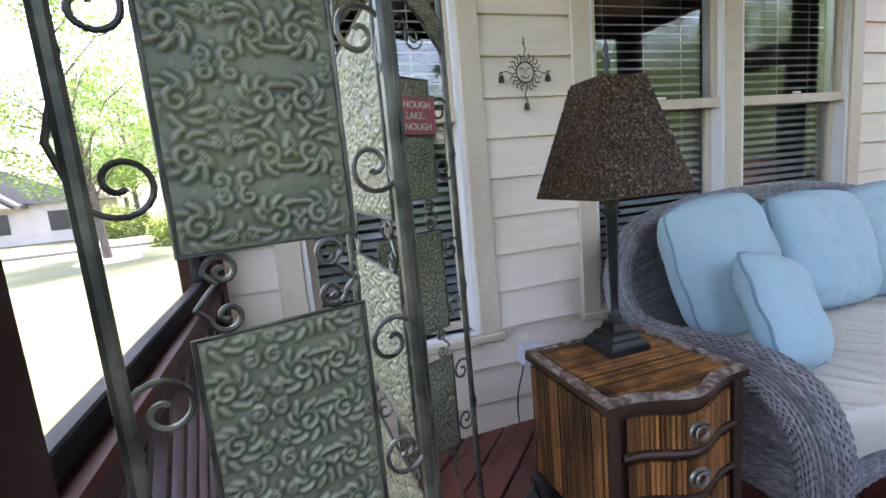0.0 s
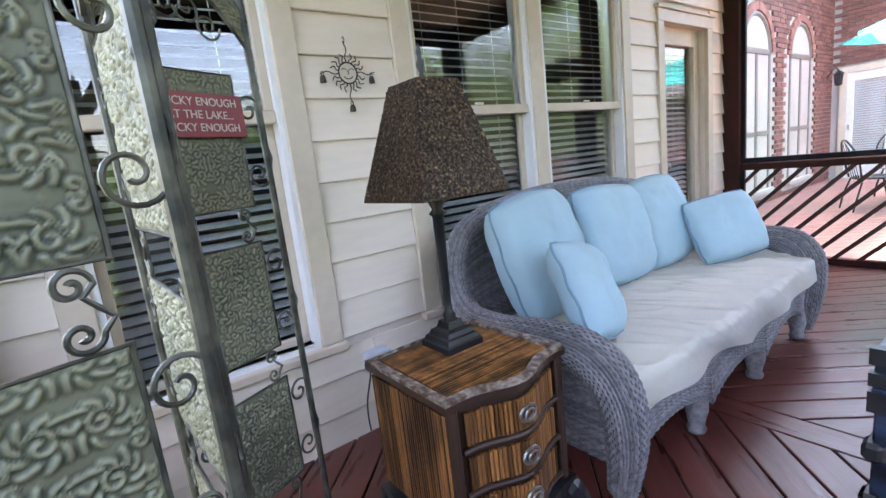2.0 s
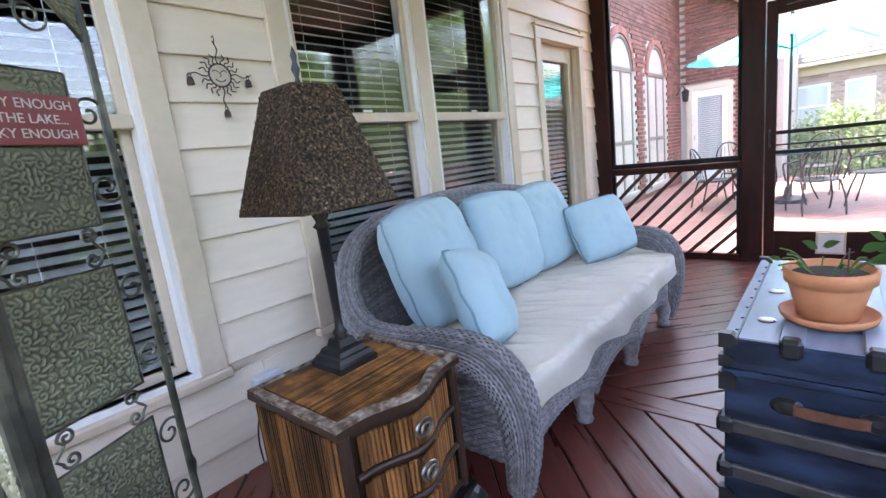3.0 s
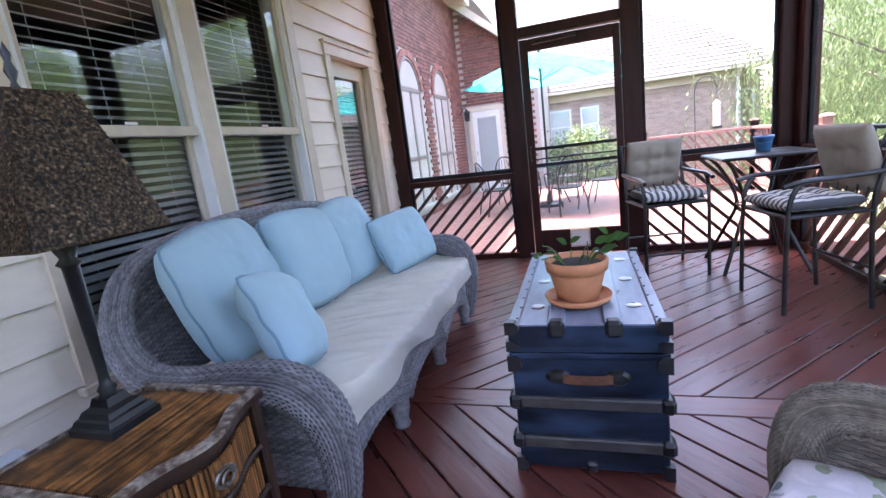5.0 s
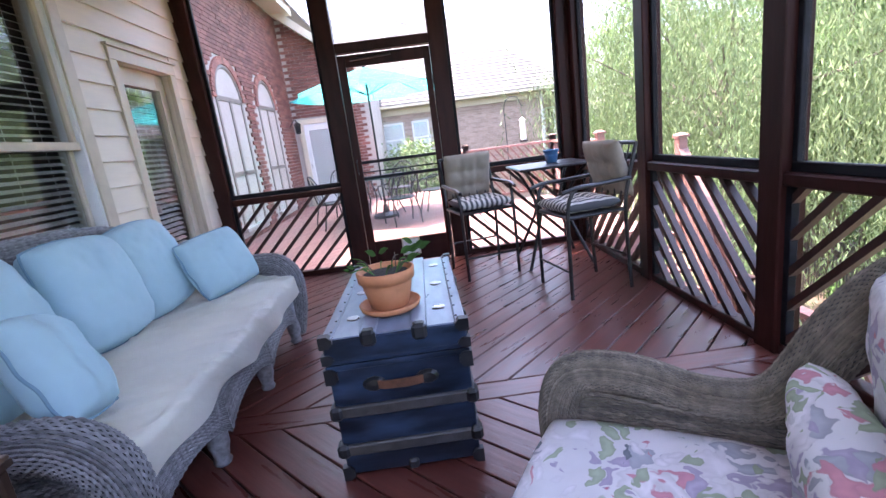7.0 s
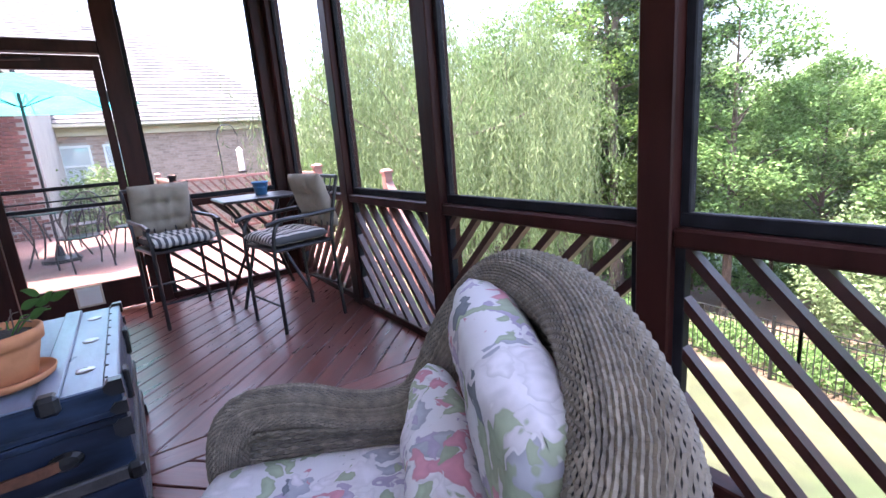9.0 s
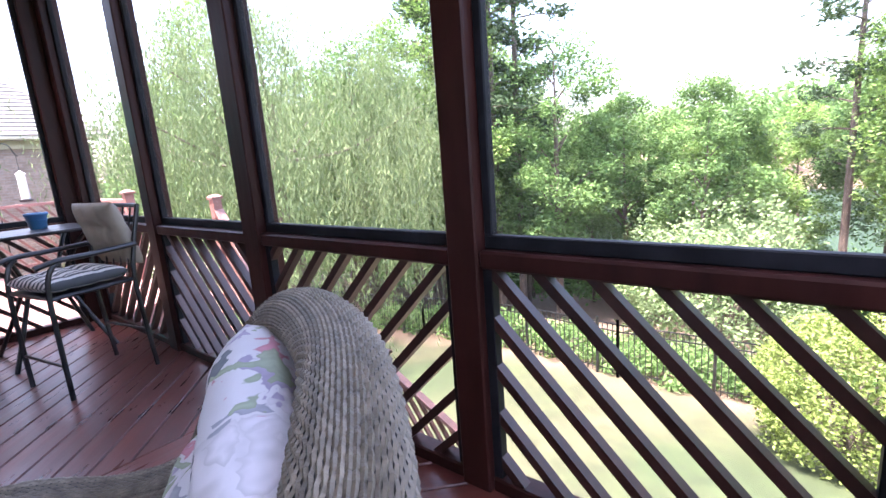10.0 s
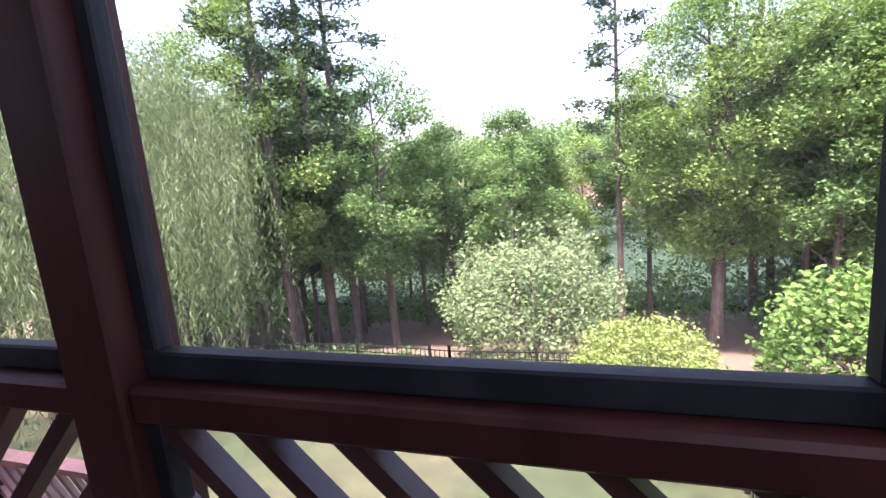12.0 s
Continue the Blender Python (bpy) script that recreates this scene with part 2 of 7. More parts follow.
LEAF_POT = leaf_material("houseplant leaf", (0.10, 0.22, 0.06), (0.06, 0.13, 0.04))
ASPHALT = material("pale concrete drive", (0.27, 0.26, 0.25), 0.9, vary=0.1, scale=8, bump=0.2)


def wave_into(m, scale, low, high, axis="X", fac=1.0, bands="BANDS", distortion=0.0):
    """Stripe a material along one of its own axes."""
    t = m.node_tree
    bsdf = t.nodes["Principled BSDF"]
    src = bsdf.inputs["Base Color"].links[0].from_socket
    co = t.nodes.new("ShaderNodeTexCoord")
    wv = t.nodes.new("ShaderNodeTexWave")
    wv.bands_direction = axis
    wv.inputs["Scale"].default_value, wv.inputs["Distortion"].default_value = scale, distortion
    t.links.new(co.outputs["Object"], wv.inputs["Vector"])
    cr = t.nodes.new("ShaderNodeValToRGB")
    cr.color_ramp.interpolation = "EASE"
    cr.color_ramp.elements[0].position, cr.color_ramp.elements[0].color = 0.44, (*low, 1)
    cr.color_ramp.elements[1].position, cr.color_ramp.elements[1].color = 0.56, (*high, 1)
    t.links.new(wv.outputs[0], cr.inputs[0])
    mx = t.nodes.new("ShaderNodeMix")
    mx.data_type, mx.blend_type = "RGBA", "MULTIPLY"
    mx.inputs[0].default_value = fac
    t.links.new(src, mx.inputs[6])
    t.links.new(cr.outputs[0], mx.inputs[7])
    t.links.new(mx.outputs[2], bsdf.inputs["Base Color"])
    return m


STRIPE = wave_into(material("striped seat cloth", (0.62, 0.60, 0.56), 0.85, vary=0.06, scale=30, bump=0.2, bump_scale=150), 7.0, (0.12, 0.13, 0.15), (1, 1, 1))
FLORAL = material("floral cotton", (0.62, 0.59, 0.60), 0.8, vary=0.05, scale=8, bump=0.15, bump_scale=20)


def relief_shade(m, dark, pale):
    """Shading put into the colour: dark in the hollows, pale on the raised parts."""
    t = m.node_tree
    bsdf = t.nodes["Principled BSDF"]
    src = bsdf.inputs["Base Color"].links[0].from_socket
    ge = t.nodes.new("ShaderNodeNewGeometry")
    cr = t.nodes.new("ShaderNodeValToRGB")
    cr.color_ramp.elements[0].position, cr.color_ramp.elements[0].color = 0.46, (*dark, 1)
    cr.color_ramp.elements[1].position, cr.color_ramp.elements[1].color = 0.54, (*pale, 1)
    t.links.new(ge.outputs["Pointiness"], cr.inputs[0])
    mx = t.nodes.new("ShaderNodeMix")
    mx.data_type = "RGBA"
    mx.inputs[0].default_value = 0.72
    t.links.new(src, mx.inputs[6])
    t.links.new(cr.outputs[0], mx.inputs[7])
    t.links.new(mx.outputs[2], bsdf.inputs["Base Color"])


# painted shade and highlight make the tin's relief read stronger
relief_shade(TIN, (0.045, 0.055, 0.045), (0.29, 0.29, 0.20))


def floral_print(m):
    """Large loose blossoms and leaves in pink, lilac, sage and grey on white."""
    t = m.node_tree
    n, l = t.nodes, t.links
    bsdf = n["Principled BSDF"]
    base = bsdf.inputs["Base Color"].links[0].from_socket
    co = n.new("ShaderNodeTexCoord")
    warp = n.new("ShaderNodeTexNoise")
    warp.inputs["Scale"].default_value, warp.inputs["Detail"].default_value = 9, 3
    l.new(co.outputs["Object"], warp.inputs["Vector"])

    def shapes(scale, amount, palette, edge, stretch):
        mp = n.new("ShaderNodeMapping")
        mp.inputs["Scale"].default_value, mp.inputs["Rotation"].default_value = stretch, (0.4, 0.7, 0.9)
        l.new(co.outputs["Object"], mp.inputs[0])
        mixv = n.new("ShaderNodeMix")
        mixv.data_type = "RGBA"
        mixv.blend_type = "LINEAR_LIGHT"
        mixv.inputs[0].default_value = amount
        l.new(mp.outputs[0], mixv.inputs[6])
        l.new(warp.outputs["Color"], mixv.inputs[7])
        vo = n.new("ShaderNodeTexVoronoi")
        vo.inputs["Scale"].default_value = scale
        l.new(mixv.outputs[2], vo.inputs["Vector"])
        ve = n.new("ShaderNodeTexVoronoi")
        ve.feature = "DISTANCE_TO_EDGE"
        ve.inputs["Scale"].default_value = scale
        l.new(mixv.outputs[2], ve.inputs["Vector"])
        sep = n.new("ShaderNodeSeparateColor")
        l.new(vo.outputs["Color"], sep.inputs[0])
        cr = n.new("ShaderNodeValToRGB")
        cr.color_ramp.interpolation = "CONSTANT"
        els = cr.color_ramp.elements
        els[0].color = (*palette[0][1], 1)
        els[1].position, els[1].color = palette[1][0], (*palette[1][1], 1)
        for pos, col in palette[2:]:
            els.new(pos).color = (*col, 1)
        l.new(sep.outputs[0], cr.inputs[0])
        mr = n.new("ShaderNodeMapRange")
        mr.inputs[1].default_value, mr.inputs[2].default_value = edge, edge + 0.03
        l.new(ve.outputs["Distance"], mr.inputs[0])
        # petals grow paler towards their middles
        sh = n.new("ShaderNodeMapRange")
        sh.inputs[1].default_value, sh.inputs[2].default_value = 0.0, 0.35
        sh.inputs[3].default_value, sh.inputs[4].default_value = 0.72, 1.08
        l.new(ve.outputs["Distance"], sh.inputs[0])
        hs = n.new("ShaderNodeHueSaturation")
        l.new(cr.outputs[0], hs.inputs["Color"])
        l.new(sh.outputs[0], hs.inputs["Value"])
        on = n.new("ShaderNodeMath")
        on.operation = "GREATER_THAN"
        on.inputs[1].default_value = 0.42
        l.new(sep.outputs[1], on.inputs[0])
        mul = n.new("ShaderNodeMath")
        mul.operation = "MULTIPLY"
        l.new(mr.outputs[0], mul.inputs[0])
        l.new(on.outputs[0], mul.inputs[1])
        return hs.outputs[0], mul.outputs[0]
    pink, rose, lilac, grey, sage, dark = (0.58, 0.25, 0.30), (0.50, 0.14, 0.20), (0.40, 0.34, 0.45), (0.36, 0.36, 0.40), (0.33, 0.38, 0.26), (0.15, 0.17, 0.19)
    white = (0.64, 0.60, 0.62)
    out = base
    for args in ((13.0, 0.10, [(0, lilac), (0.25, grey), (0.45, sage), (0.62, white), (0.8, lilac)], 0.05, (1, 1, 0.45)),
                 (8.0, 0.14, [(0, pink), (0.3, white), (0.55, sage), (0.75, rose), (0.86, grey)], 0.10, (1, 1, 1)),
                 (20.0, 0.08, [(0, white), (0.3, sage), (0.6, dark), (0.72, lilac), (0.88, pink)], 0.09, (0.5, 1, 1.2))):
        col, fac = shapes(*args)
        mx = n.new("ShaderNodeMix")
        mx.data_type = "RGBA"
        l.new(fac, mx.inputs[0])
        l.new(out, mx.inputs[6])
        l.new(col, mx.inputs[7])
        out = mx.outputs[2]
    l.new(out, bsdf.inputs["Base Color"])


floral_print(FLORAL)


# ---- shape helpers ----
def finish(bm, mat, name, parent=None, label="", smooth=False, category="", group="", kind=""):
    me = bpy.data.meshes.new(name)
    bm.normal_update()
    bm.to_mesh(me)
    bm.free()
    for m in (mat if isinstance(mat, (list, tuple)) else [mat]):
        me.materials.append(m)
    if smooth:
        me.shade_smooth()
    ob = new(name, me)
    if parent:
        ob.parent = parent
    return tagged(ob, label, category, group, kind)


def part(name, bm, mat, parent, label="", smooth=False):
    return finish(bm, mat, name, parent, label, smooth)


def thing(name, label, category, m=None, group=""):
    ob = new(name)
    ob.empty_display_size = 0.1
    if m is not None:
        ob.matrix_world = m
    return tagged(ob, label, category, group)


def B(*boxes, bevel=0.0, bm=None):
    """Boxes (x0, x1, y0, y1, z0, z1), bevelled, in one bmesh."""
    out = bm or bmesh.new()
    for x0, x1, y0, y1, z0, z1 in boxes:
        r = bmesh.ops.create_cube(out, size=1, matrix=Matrix.Translation(((x0 + x1) / 2, (y0 + y1) / 2, (z0 + z1) / 2)) @ Matrix.Diagonal((x1 - x0, y1 - y0, z1 - z0, 1)))
        if bevel:
            es = {e for v in r["verts"] for e in v.link_edges}
            bmesh.ops.bevel(out, geom=list(es), offset=bevel, segments=1, affect="EDGES")
    return out


def tube(pts, r, seg=8, bm=None, closed=False, cap=True, radii=None):
    """A round bar swept along points."""
    out = bm or bmesh.new()
    pts = [Vector(p) for p in pts]
    n = len(pts)
    rings = []
    up = None
    for i, p in enumerate(pts):
        a = pts[(i - 1) % n] if closed or i else pts[0]
        b = pts[(i + 1) % n] if closed or i < n - 1 else pts[-1]
        d = (b - a).normalized() if (b - a).length > 1e-9 else Vector((0, 0, 1))
        if up is None:
            up = d.orthogonal().normalized()
        up = (up - d * up.dot(d))
        up = up.normalized() if up.length > 1e-6 else d.orthogonal().normalized()
        side = d.cross(up)
        rr = radii[i] if radii else r
        rings.append([out.verts.new(p + (up * math.cos(k * math.tau / seg) + side * math.sin(k * math.tau / seg)) * rr) for k in range(seg)])
    for i in range(n if closed else n - 1):
        a, b = rings[i], rings[(i + 1) % n]
        for k in range(seg):
            out.faces.new((a[k], a[(k + 1) % seg], b[(k + 1) % seg], b[k]))
    if cap and not closed:
        out.faces.new(rings[0][::-1])
        out.faces.new(rings[-1])
    return out


def lathe(profile, seg=24, at=(0, 0, 0), bm=None, square=False):
    """Turn (radius, height) pairs about z. square: four-sided."""
    out = bm or bmesh.new()
    at = Vector(at)
    if square:
        seg = 4
    rings = []
    for r, z in profile:
        k0 = math.pi / 4 if square else 0
        rr = r * (math.sqrt(2) if square else 1)
        rings.append([out.verts.new(at + Vector((rr * math.cos(k0 + k * math.tau / seg), rr * math.sin(k0 + k * math.tau / seg), z))) for k in range(seg)])
    for a, b in zip(rings, rings[1:]):
        for k in range(seg):
            out.faces.new((a[k], a[(k + 1) % seg], b[(k + 1) % seg], b[k]))
    if profile[0][0] > 1e-4:
        out.faces.new(rings[0][::-1])
    if profile[-1][0] > 1e-4:
        out.faces.new(rings[-1])
    return out


def grid_surface(fn, nu, nv, bm=None, close_u=False, close_v=False):
    """A sheet of quads over fn(u, v), u and v from 0 to 1."""
    out = bm or bmesh.new()
    cu, cv = nu + (0 if close_u else 1), nv + (0 if close_v else 1)
    vs = [[out.verts.new(fn(i / nu, j / nv)) for j in range(cv)] for i in range(cu)]
    for i in range(nu):
        for j in range(nv):
            a, b = (i + 1) % cu, (j + 1) % cv
            out.faces.new((vs[i][j], vs[a][j], vs[a][b], vs[i][b]))
    return out


def cushion(w, h, d, puff=0.5, corner=0.12, seed=0, wrinkle=0.006, nu=26, nv=26):
    """A stuffed cushion: w across x, h up z, d thick in y, with pinched corners and soft wrinkles."""
    bm = bmesh.new()

    def side(sgn):
        def fn(u, v):
            a, b = 2 * u - 1, 2 * v - 1
            # rounded-square outline
            t = (max(0, 1 - abs(a) ** 3.2) * max(0, 1 - abs(b) ** 3.2)) ** puff
            x, z = a * w / 2 * math.sqrt(1 - corner * b * b), b * h / 2 * math.sqrt(1 - corner * a * a)
            q = Vector((x * 9 + seed * 3.1, z * 9, seed))
            wr = noise.noise(q) * wrinkle * 1.5 + noise.noise(q * 3.1) * wrinkle * 0.6
            edge = min(1 - abs(a), 1 - abs(b))
            return Vector((x, sgn * (t * d / 2 + wr * min(1, edge * 5)), z))
        return fn
    grid_surface(side(1), nu, nv, bm)
    grid_surface(side(-1), nu, nv, bm)
    bmesh.ops.remove_doubles(bm, verts=bm.verts, dist=0.0006)
    bmesh.ops.recalc_face_normals(bm, faces=bm.faces)
    return bm


def clip_poly(poly, axis, limit, keep_less):
    out = []
    for i, p in enumerate(poly):
        q = poly[(i + 1) % len(poly)]
        ip, iq = ((p[axis] <= limit) == keep_less or p[axis] == limit), ((q[axis] <= limit) == keep_less or q[axis] == limit)
        if ip:
            out.append(p)
        if ip != iq:
            f = (limit - p[axis]) / (q[axis] - p[axis])
            out.append(tuple(p[k] + f * (q[k] - p[k]) for k in range(2)))
    return out


def strips(x0, x1, y0, y1, angle, width, gap):
    """Parallel strips across a rectangle, each as its clipped outline."""
    c, s = math.cos(radians(angle)), math.sin(radians(angle))
    corners = [(x0, y0), (x1, y0), (x1, y1), (x0, y1)]
    ns = [-s * x + c * y for x, y in corners]
    k = math.floor(min(ns) / width)
    while k * width < max(ns):
        a, b = k * width + gap / 2, (k + 1) * width - gap / 2
        poly = [(c * t - s * q, s * t + c * q) for t, q in ((-99, a), (99, a), (99, b), (-99, b))]
        for axis, lim, less in ((0, x0, False), (0, x1, True), (1, y0, False), (1, y1, True)):
            poly = clip_poly(poly, axis, lim, less) if len(poly) > 2 else []
        if len(poly) > 2:
            yield poly
        k += 1


def prism(poly, z0, z1, origin=(0, 0), turn=0.0, plane="xy", bm=None):
    """An upright solid over an outline; plane xz or yz stand the outline up."""
    out = bm or bmesh.new()
    c, s = math.cos(-turn), math.sin(-turn)

    def at(p, z):
        x, y = p[0] - origin[0], p[1] - origin[1]
        x, y = c * x - s * y, s * x + c * y
        return {"xy": (x, y, z), "xz": (x, z, y), "yz": (z, x, y)}[plane]
    a = [out.verts.new(at(p, z0)) for p in poly]
    b = [out.verts.new(at(p, z1)) for p in poly]
    n = len(poly)
    faces = [out.faces.new(a[::-1]), out.faces.new(b)]
    for i in range(n):
        faces.append(out.faces.new((a[i], a[(i + 1) % n], b[(i + 1) % n], b[i])))
    bmesh.ops.recalc_face_normals(out, faces=faces)
    return out


# ---- plan of the porch, metres ----
X_E, Y_N, Y_S = 3.68, 3.78, -1.345      # inner faces of the screen walls
RAIL = 0.885                            # top of the middle rail
CEIL = 3.12
WIN1 = (-1.15, -0.22)                   # outer edges of the window trims along the house wall
WIN2 = (0.235, 2.225)
DOOR = (2.605, 3.52)
WIN_Z = (0.44, 2.50)

# house wall with its openings
wall = finish(B((-0.16, 0, -1.44, WIN1[0] + 0.09, -0.4, 3.2), (-0.16, 0, WIN1[0] + 0.09, WIN1[1] - 0.09, -0.4, 0.50), (-0.16, 0, WIN1[0] + 0.09, WIN1[1] - 0.09, 2.42, 3.2),
                (-0.16, 0, WIN1[1] - 0.09, WIN2[0] + 0.09, -0.4, 3.2), (-0.16, 0, WIN2[0] + 0.09, WIN2[1] - 0.09, -0.4, 0.50), (-0.16, 0, WIN2[0] + 0.09, WIN2[1] - 0.09, 2.42, 3.2),
                (-0.16, 0, WIN2[1] - 0.09, DOOR[0] + 0.08, -0.4, 3.2), (-0.16, 0, DOOR[0] + 0.08, DOOR[1] - 0.08, 2.06, 3.2), (-0.16, 0, DOOR[1] - 0.08, 3.90, -0.4, 3.2)),
              SIDING, "wall_west", label="cream lap siding house wall", kind="structure")

# a room behind the windows, its dimness put into the wall colour
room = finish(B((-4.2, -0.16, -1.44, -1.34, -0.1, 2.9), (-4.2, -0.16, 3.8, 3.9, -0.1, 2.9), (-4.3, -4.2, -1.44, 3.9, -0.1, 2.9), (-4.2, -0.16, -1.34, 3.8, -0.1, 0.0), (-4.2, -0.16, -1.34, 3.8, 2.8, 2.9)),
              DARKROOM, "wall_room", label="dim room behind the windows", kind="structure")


def sash(parent, y0, y1, z0, z1, x, name):
    """One glazed sash with its frame and pane."""
    w = 0.035
    part(name, B((x, x + 0.03, y0, y0 + w, z0, z1), (x, x + 0.03, y1 - w, y1, z0, z1), (x, x + 0.03, y0 + w, y1 - w, z0, z0 + w), (x, x + 0.03, y0 + w, y1 - w, z1 - w, z1), bevel=0.003), TRIM, parent)
    g = part("pane", B((x + 0.012, x + 0.016, y0 + w, y1 - w, z0 + w, z1 - w)), GLASS, parent)
    g.visible_shadow = False


def blinds(parent, y0, y1, z0, z1, x, tilt=-27.0, pitch=0.043):
    """Horizontal slats, each an own part, with their ladder cords."""
    bm = bmesh.new()
    w = 0.048
    grid_surface(lambda u, v: Vector(((u - 0.5) * w * math.cos(radians(tilt)), (v - 0.5) * (y1 - y0), (u - 0.5) * w * math.sin(radians(tilt)) + 0.004 * (1 - (2 * u - 1) ** 2))), 3, 1, bm)
    bmesh.ops.solidify(bm, geom=bm.faces[:], thickness=0.002)
    me = bpy.data.meshes.new("slat")
    bm.to_mesh(me)
    bm.free()
    me.materials.append(BLIND)
    z = z0 + 0.03
    while z < z1 - 0.02:
        ob = new("slat", me)
        ob.location = (x, (y0 + y1) / 2, z)
        ob.parent = parent
        z += pitch
    for y in (y0 + 0.14, (y0 + y1) / 2, y1 - 0.14):
        part("cord", tube([(x + 0.026, y, z0), (x + 0.026, y, z1)], 0.0016, 5), BLIND, parent)


def window(name, y0, y1, label, sections):
    """A double-hung window in its flat trim, with vinyl jambs and blinds behind the glass."""
    win = tagged(new(name), label, "window", kind="structure")
    zb, zt = WIN_Z
    part("window_frame", B((0.0, 0.034, y0, y0 + 0.10, zb + 0.04, zt), (0.0, 0.034, y1 - 0.10, y1, zb + 0.04, zt), (0.0, 0.036, y0, y1, zt, zt + 0.11), bevel=0.004), TRIM, win)
    part("window_sill", B((0.0, 0.05, y0 - 0.015, y1 + 0.015, zb, zb + 0.04), bevel=0.006), TRIM, win)
    lo, hi, mid = zb + 0.06, zt - 0.02, 1.465
    for k, (a, b) in enumerate(sections):
        part("jamb", B((-0.10, 0.02, a, a + 0.022, lo, hi), (-0.10, 0.02, b - 0.022, b, lo, hi), (-0.10, 0.02, a, b, lo - 0.02, lo)), VINYL, win)
        sash(win, a + 0.022, b - 0.022, mid - 0.02, hi, -0.035, "upper_sash")
        sash(win, a + 0.022, b - 0.022, lo, mid + 0.02, -0.075, "lower_sash")
        part("meeting_rail", B((-0.03, 0.008, a + 0.022, b - 0.022, mid - 0.028, mid + 0.022), bevel=0.004), TRIM, win)
        part("latch", B((0.008, 0.02, (a + b) / 2 - 0.03, (a + b) / 2 + 0.03, mid + 0.022, mid + 0.034), bevel=0.003), VINYL, win)
        blinds(win, a + 0.03, b - 0.03, lo + 0.02, hi, -0.125)
        if k:
            part("mullion", B((0.0, 0.03, sections[k - 1][1], a, lo, hi), bevel=0.004), TRIM, win)
    return win


window("window_1", *WIN1, "double-hung window with white blinds behind the divider", [(-1.05, -0.32)])
window("window_2", *WIN2, "twin double-hung window with white blinds above the sofa", [(0.335, 1.165), (1.275, 2.125)])

# glazed house door
door = tagged(new("door_1"), "closed glazed tan house door with inner blinds", "door", kind="structure")
part("door_frame", B((0, 0.036, DOOR[0], DOOR[0] + 0.09, 0, 2.06), (0, 0.036, DOOR[1] - 0.09, DOOR[1], 0, 2.06), (0, 0.038, DOOR[0], DOOR[1], 2.06, 2.15), bevel=0.004), TRIM, door)
part("drip_cap", B((0, 0.055, DOOR[0] - 0.02, DOOR[1] + 0.02, 2.15, 2.17), bevel=0.003), TRIM, door)
d0, d1 = DOOR[0] + 0.09, DOOR[1] - 0.09
part("door_leaf", B((-0.09, -0.045, d0, d0 + 0.12, 0.02, 2.06), (-0.09, -0.045, d1 - 0.12, d1, 0.02, 2.06), (-0.09, -0.045, d0 + 0.12, d1 - 0.12, 0.02, 0.28), (-0.09, -0.045, d0 + 0.12, d1 - 0.12, 1.92, 2.06), bevel=0.004), TRIM, door)
gl = part("pane", B((-0.07, -0.066, d0 + 0.12, d1 - 0.12, 0.28, 1.92)), GLASS, door)
gl.visible_shadow = False
part("glazing_bead", B((-0.045, -0.03, d0 + 0.10, d0 + 0.12, 0.26, 1.94), (-0.045, -0.03, d1 - 0.12, d1 - 0.10, 0.26, 1.94), (-0.045, -0.03, d0 + 0.12, d1 - 0.12, 1.92, 1.94), (-0.045, -0.03, d0 + 0.12, d1 - 0.12, 0.26, 0.28)), TRIM, door)
blinds(door, d0 + 0.13, d1 - 0.13, 0.29, 1.91, -0.12)
part("threshold", B((-0.1, 0.06, d0, d1, 0.0, 0.02), bevel=0.004), STEEL, door)
knob = part("door_handle", lathe([(0.0, 0.0), (0.03, 0.002), (0.012, 0.01), (0.012, 0.035), (0.028, 0.045), (0.03, 0.06), (0.018, 0.075), (0.0, 0.077)], 16), BRASS, door)
knob.matrix_basis = pose(-0.045, d0 + 0.06, 0.97, 0, 90, 0)

# floor frame and ceiling
finish(B((-0.0, X_E + 0.16, Y_S - 0.14, Y_N + 0.14, -0.30, -0.045)), STAIN, "floor", label="dark joists under the red deck boards", kind="structure")
ceiling = bmesh.new()
k = 0
while -1.7 + k * 0.14 < 4.1:
    B((-0.0, X_E + 0.45, -1.75 + k * 0.14, -1.75 + k * 0.14 + 0.134, CEIL, CEIL + 0.02), bm=ceiling)
    k += 1
B((0.0, X_E + 0.45, -1.75, 4.15, CEIL + 0.022, CEIL + 0.10), bm=ceiling)
finish(ceiling, CEILING, "ceiling", label="brown boarded porch ceiling", kind="structure")
finish(B((-5.0, X_E + 0.55, -1.9, 4.2, 3.30, 3.42)), SHINGLE, "roof", label="grey shingled porch roof", kind="structure")
finish(B((X_E - 0.01, X_E + 0.16, Y_S - 0.14, Y_N + 0.14, 2.92, CEIL), (0.0, X_E - 0.01, Y_N, Y_N + 0.14, 2.92, CEIL), (0.0, X_E - 0.01, Y_S - 0.14, Y_S, 2.92, CEIL)), STAIN, "trim", label="red brown header beams", kind="structure")


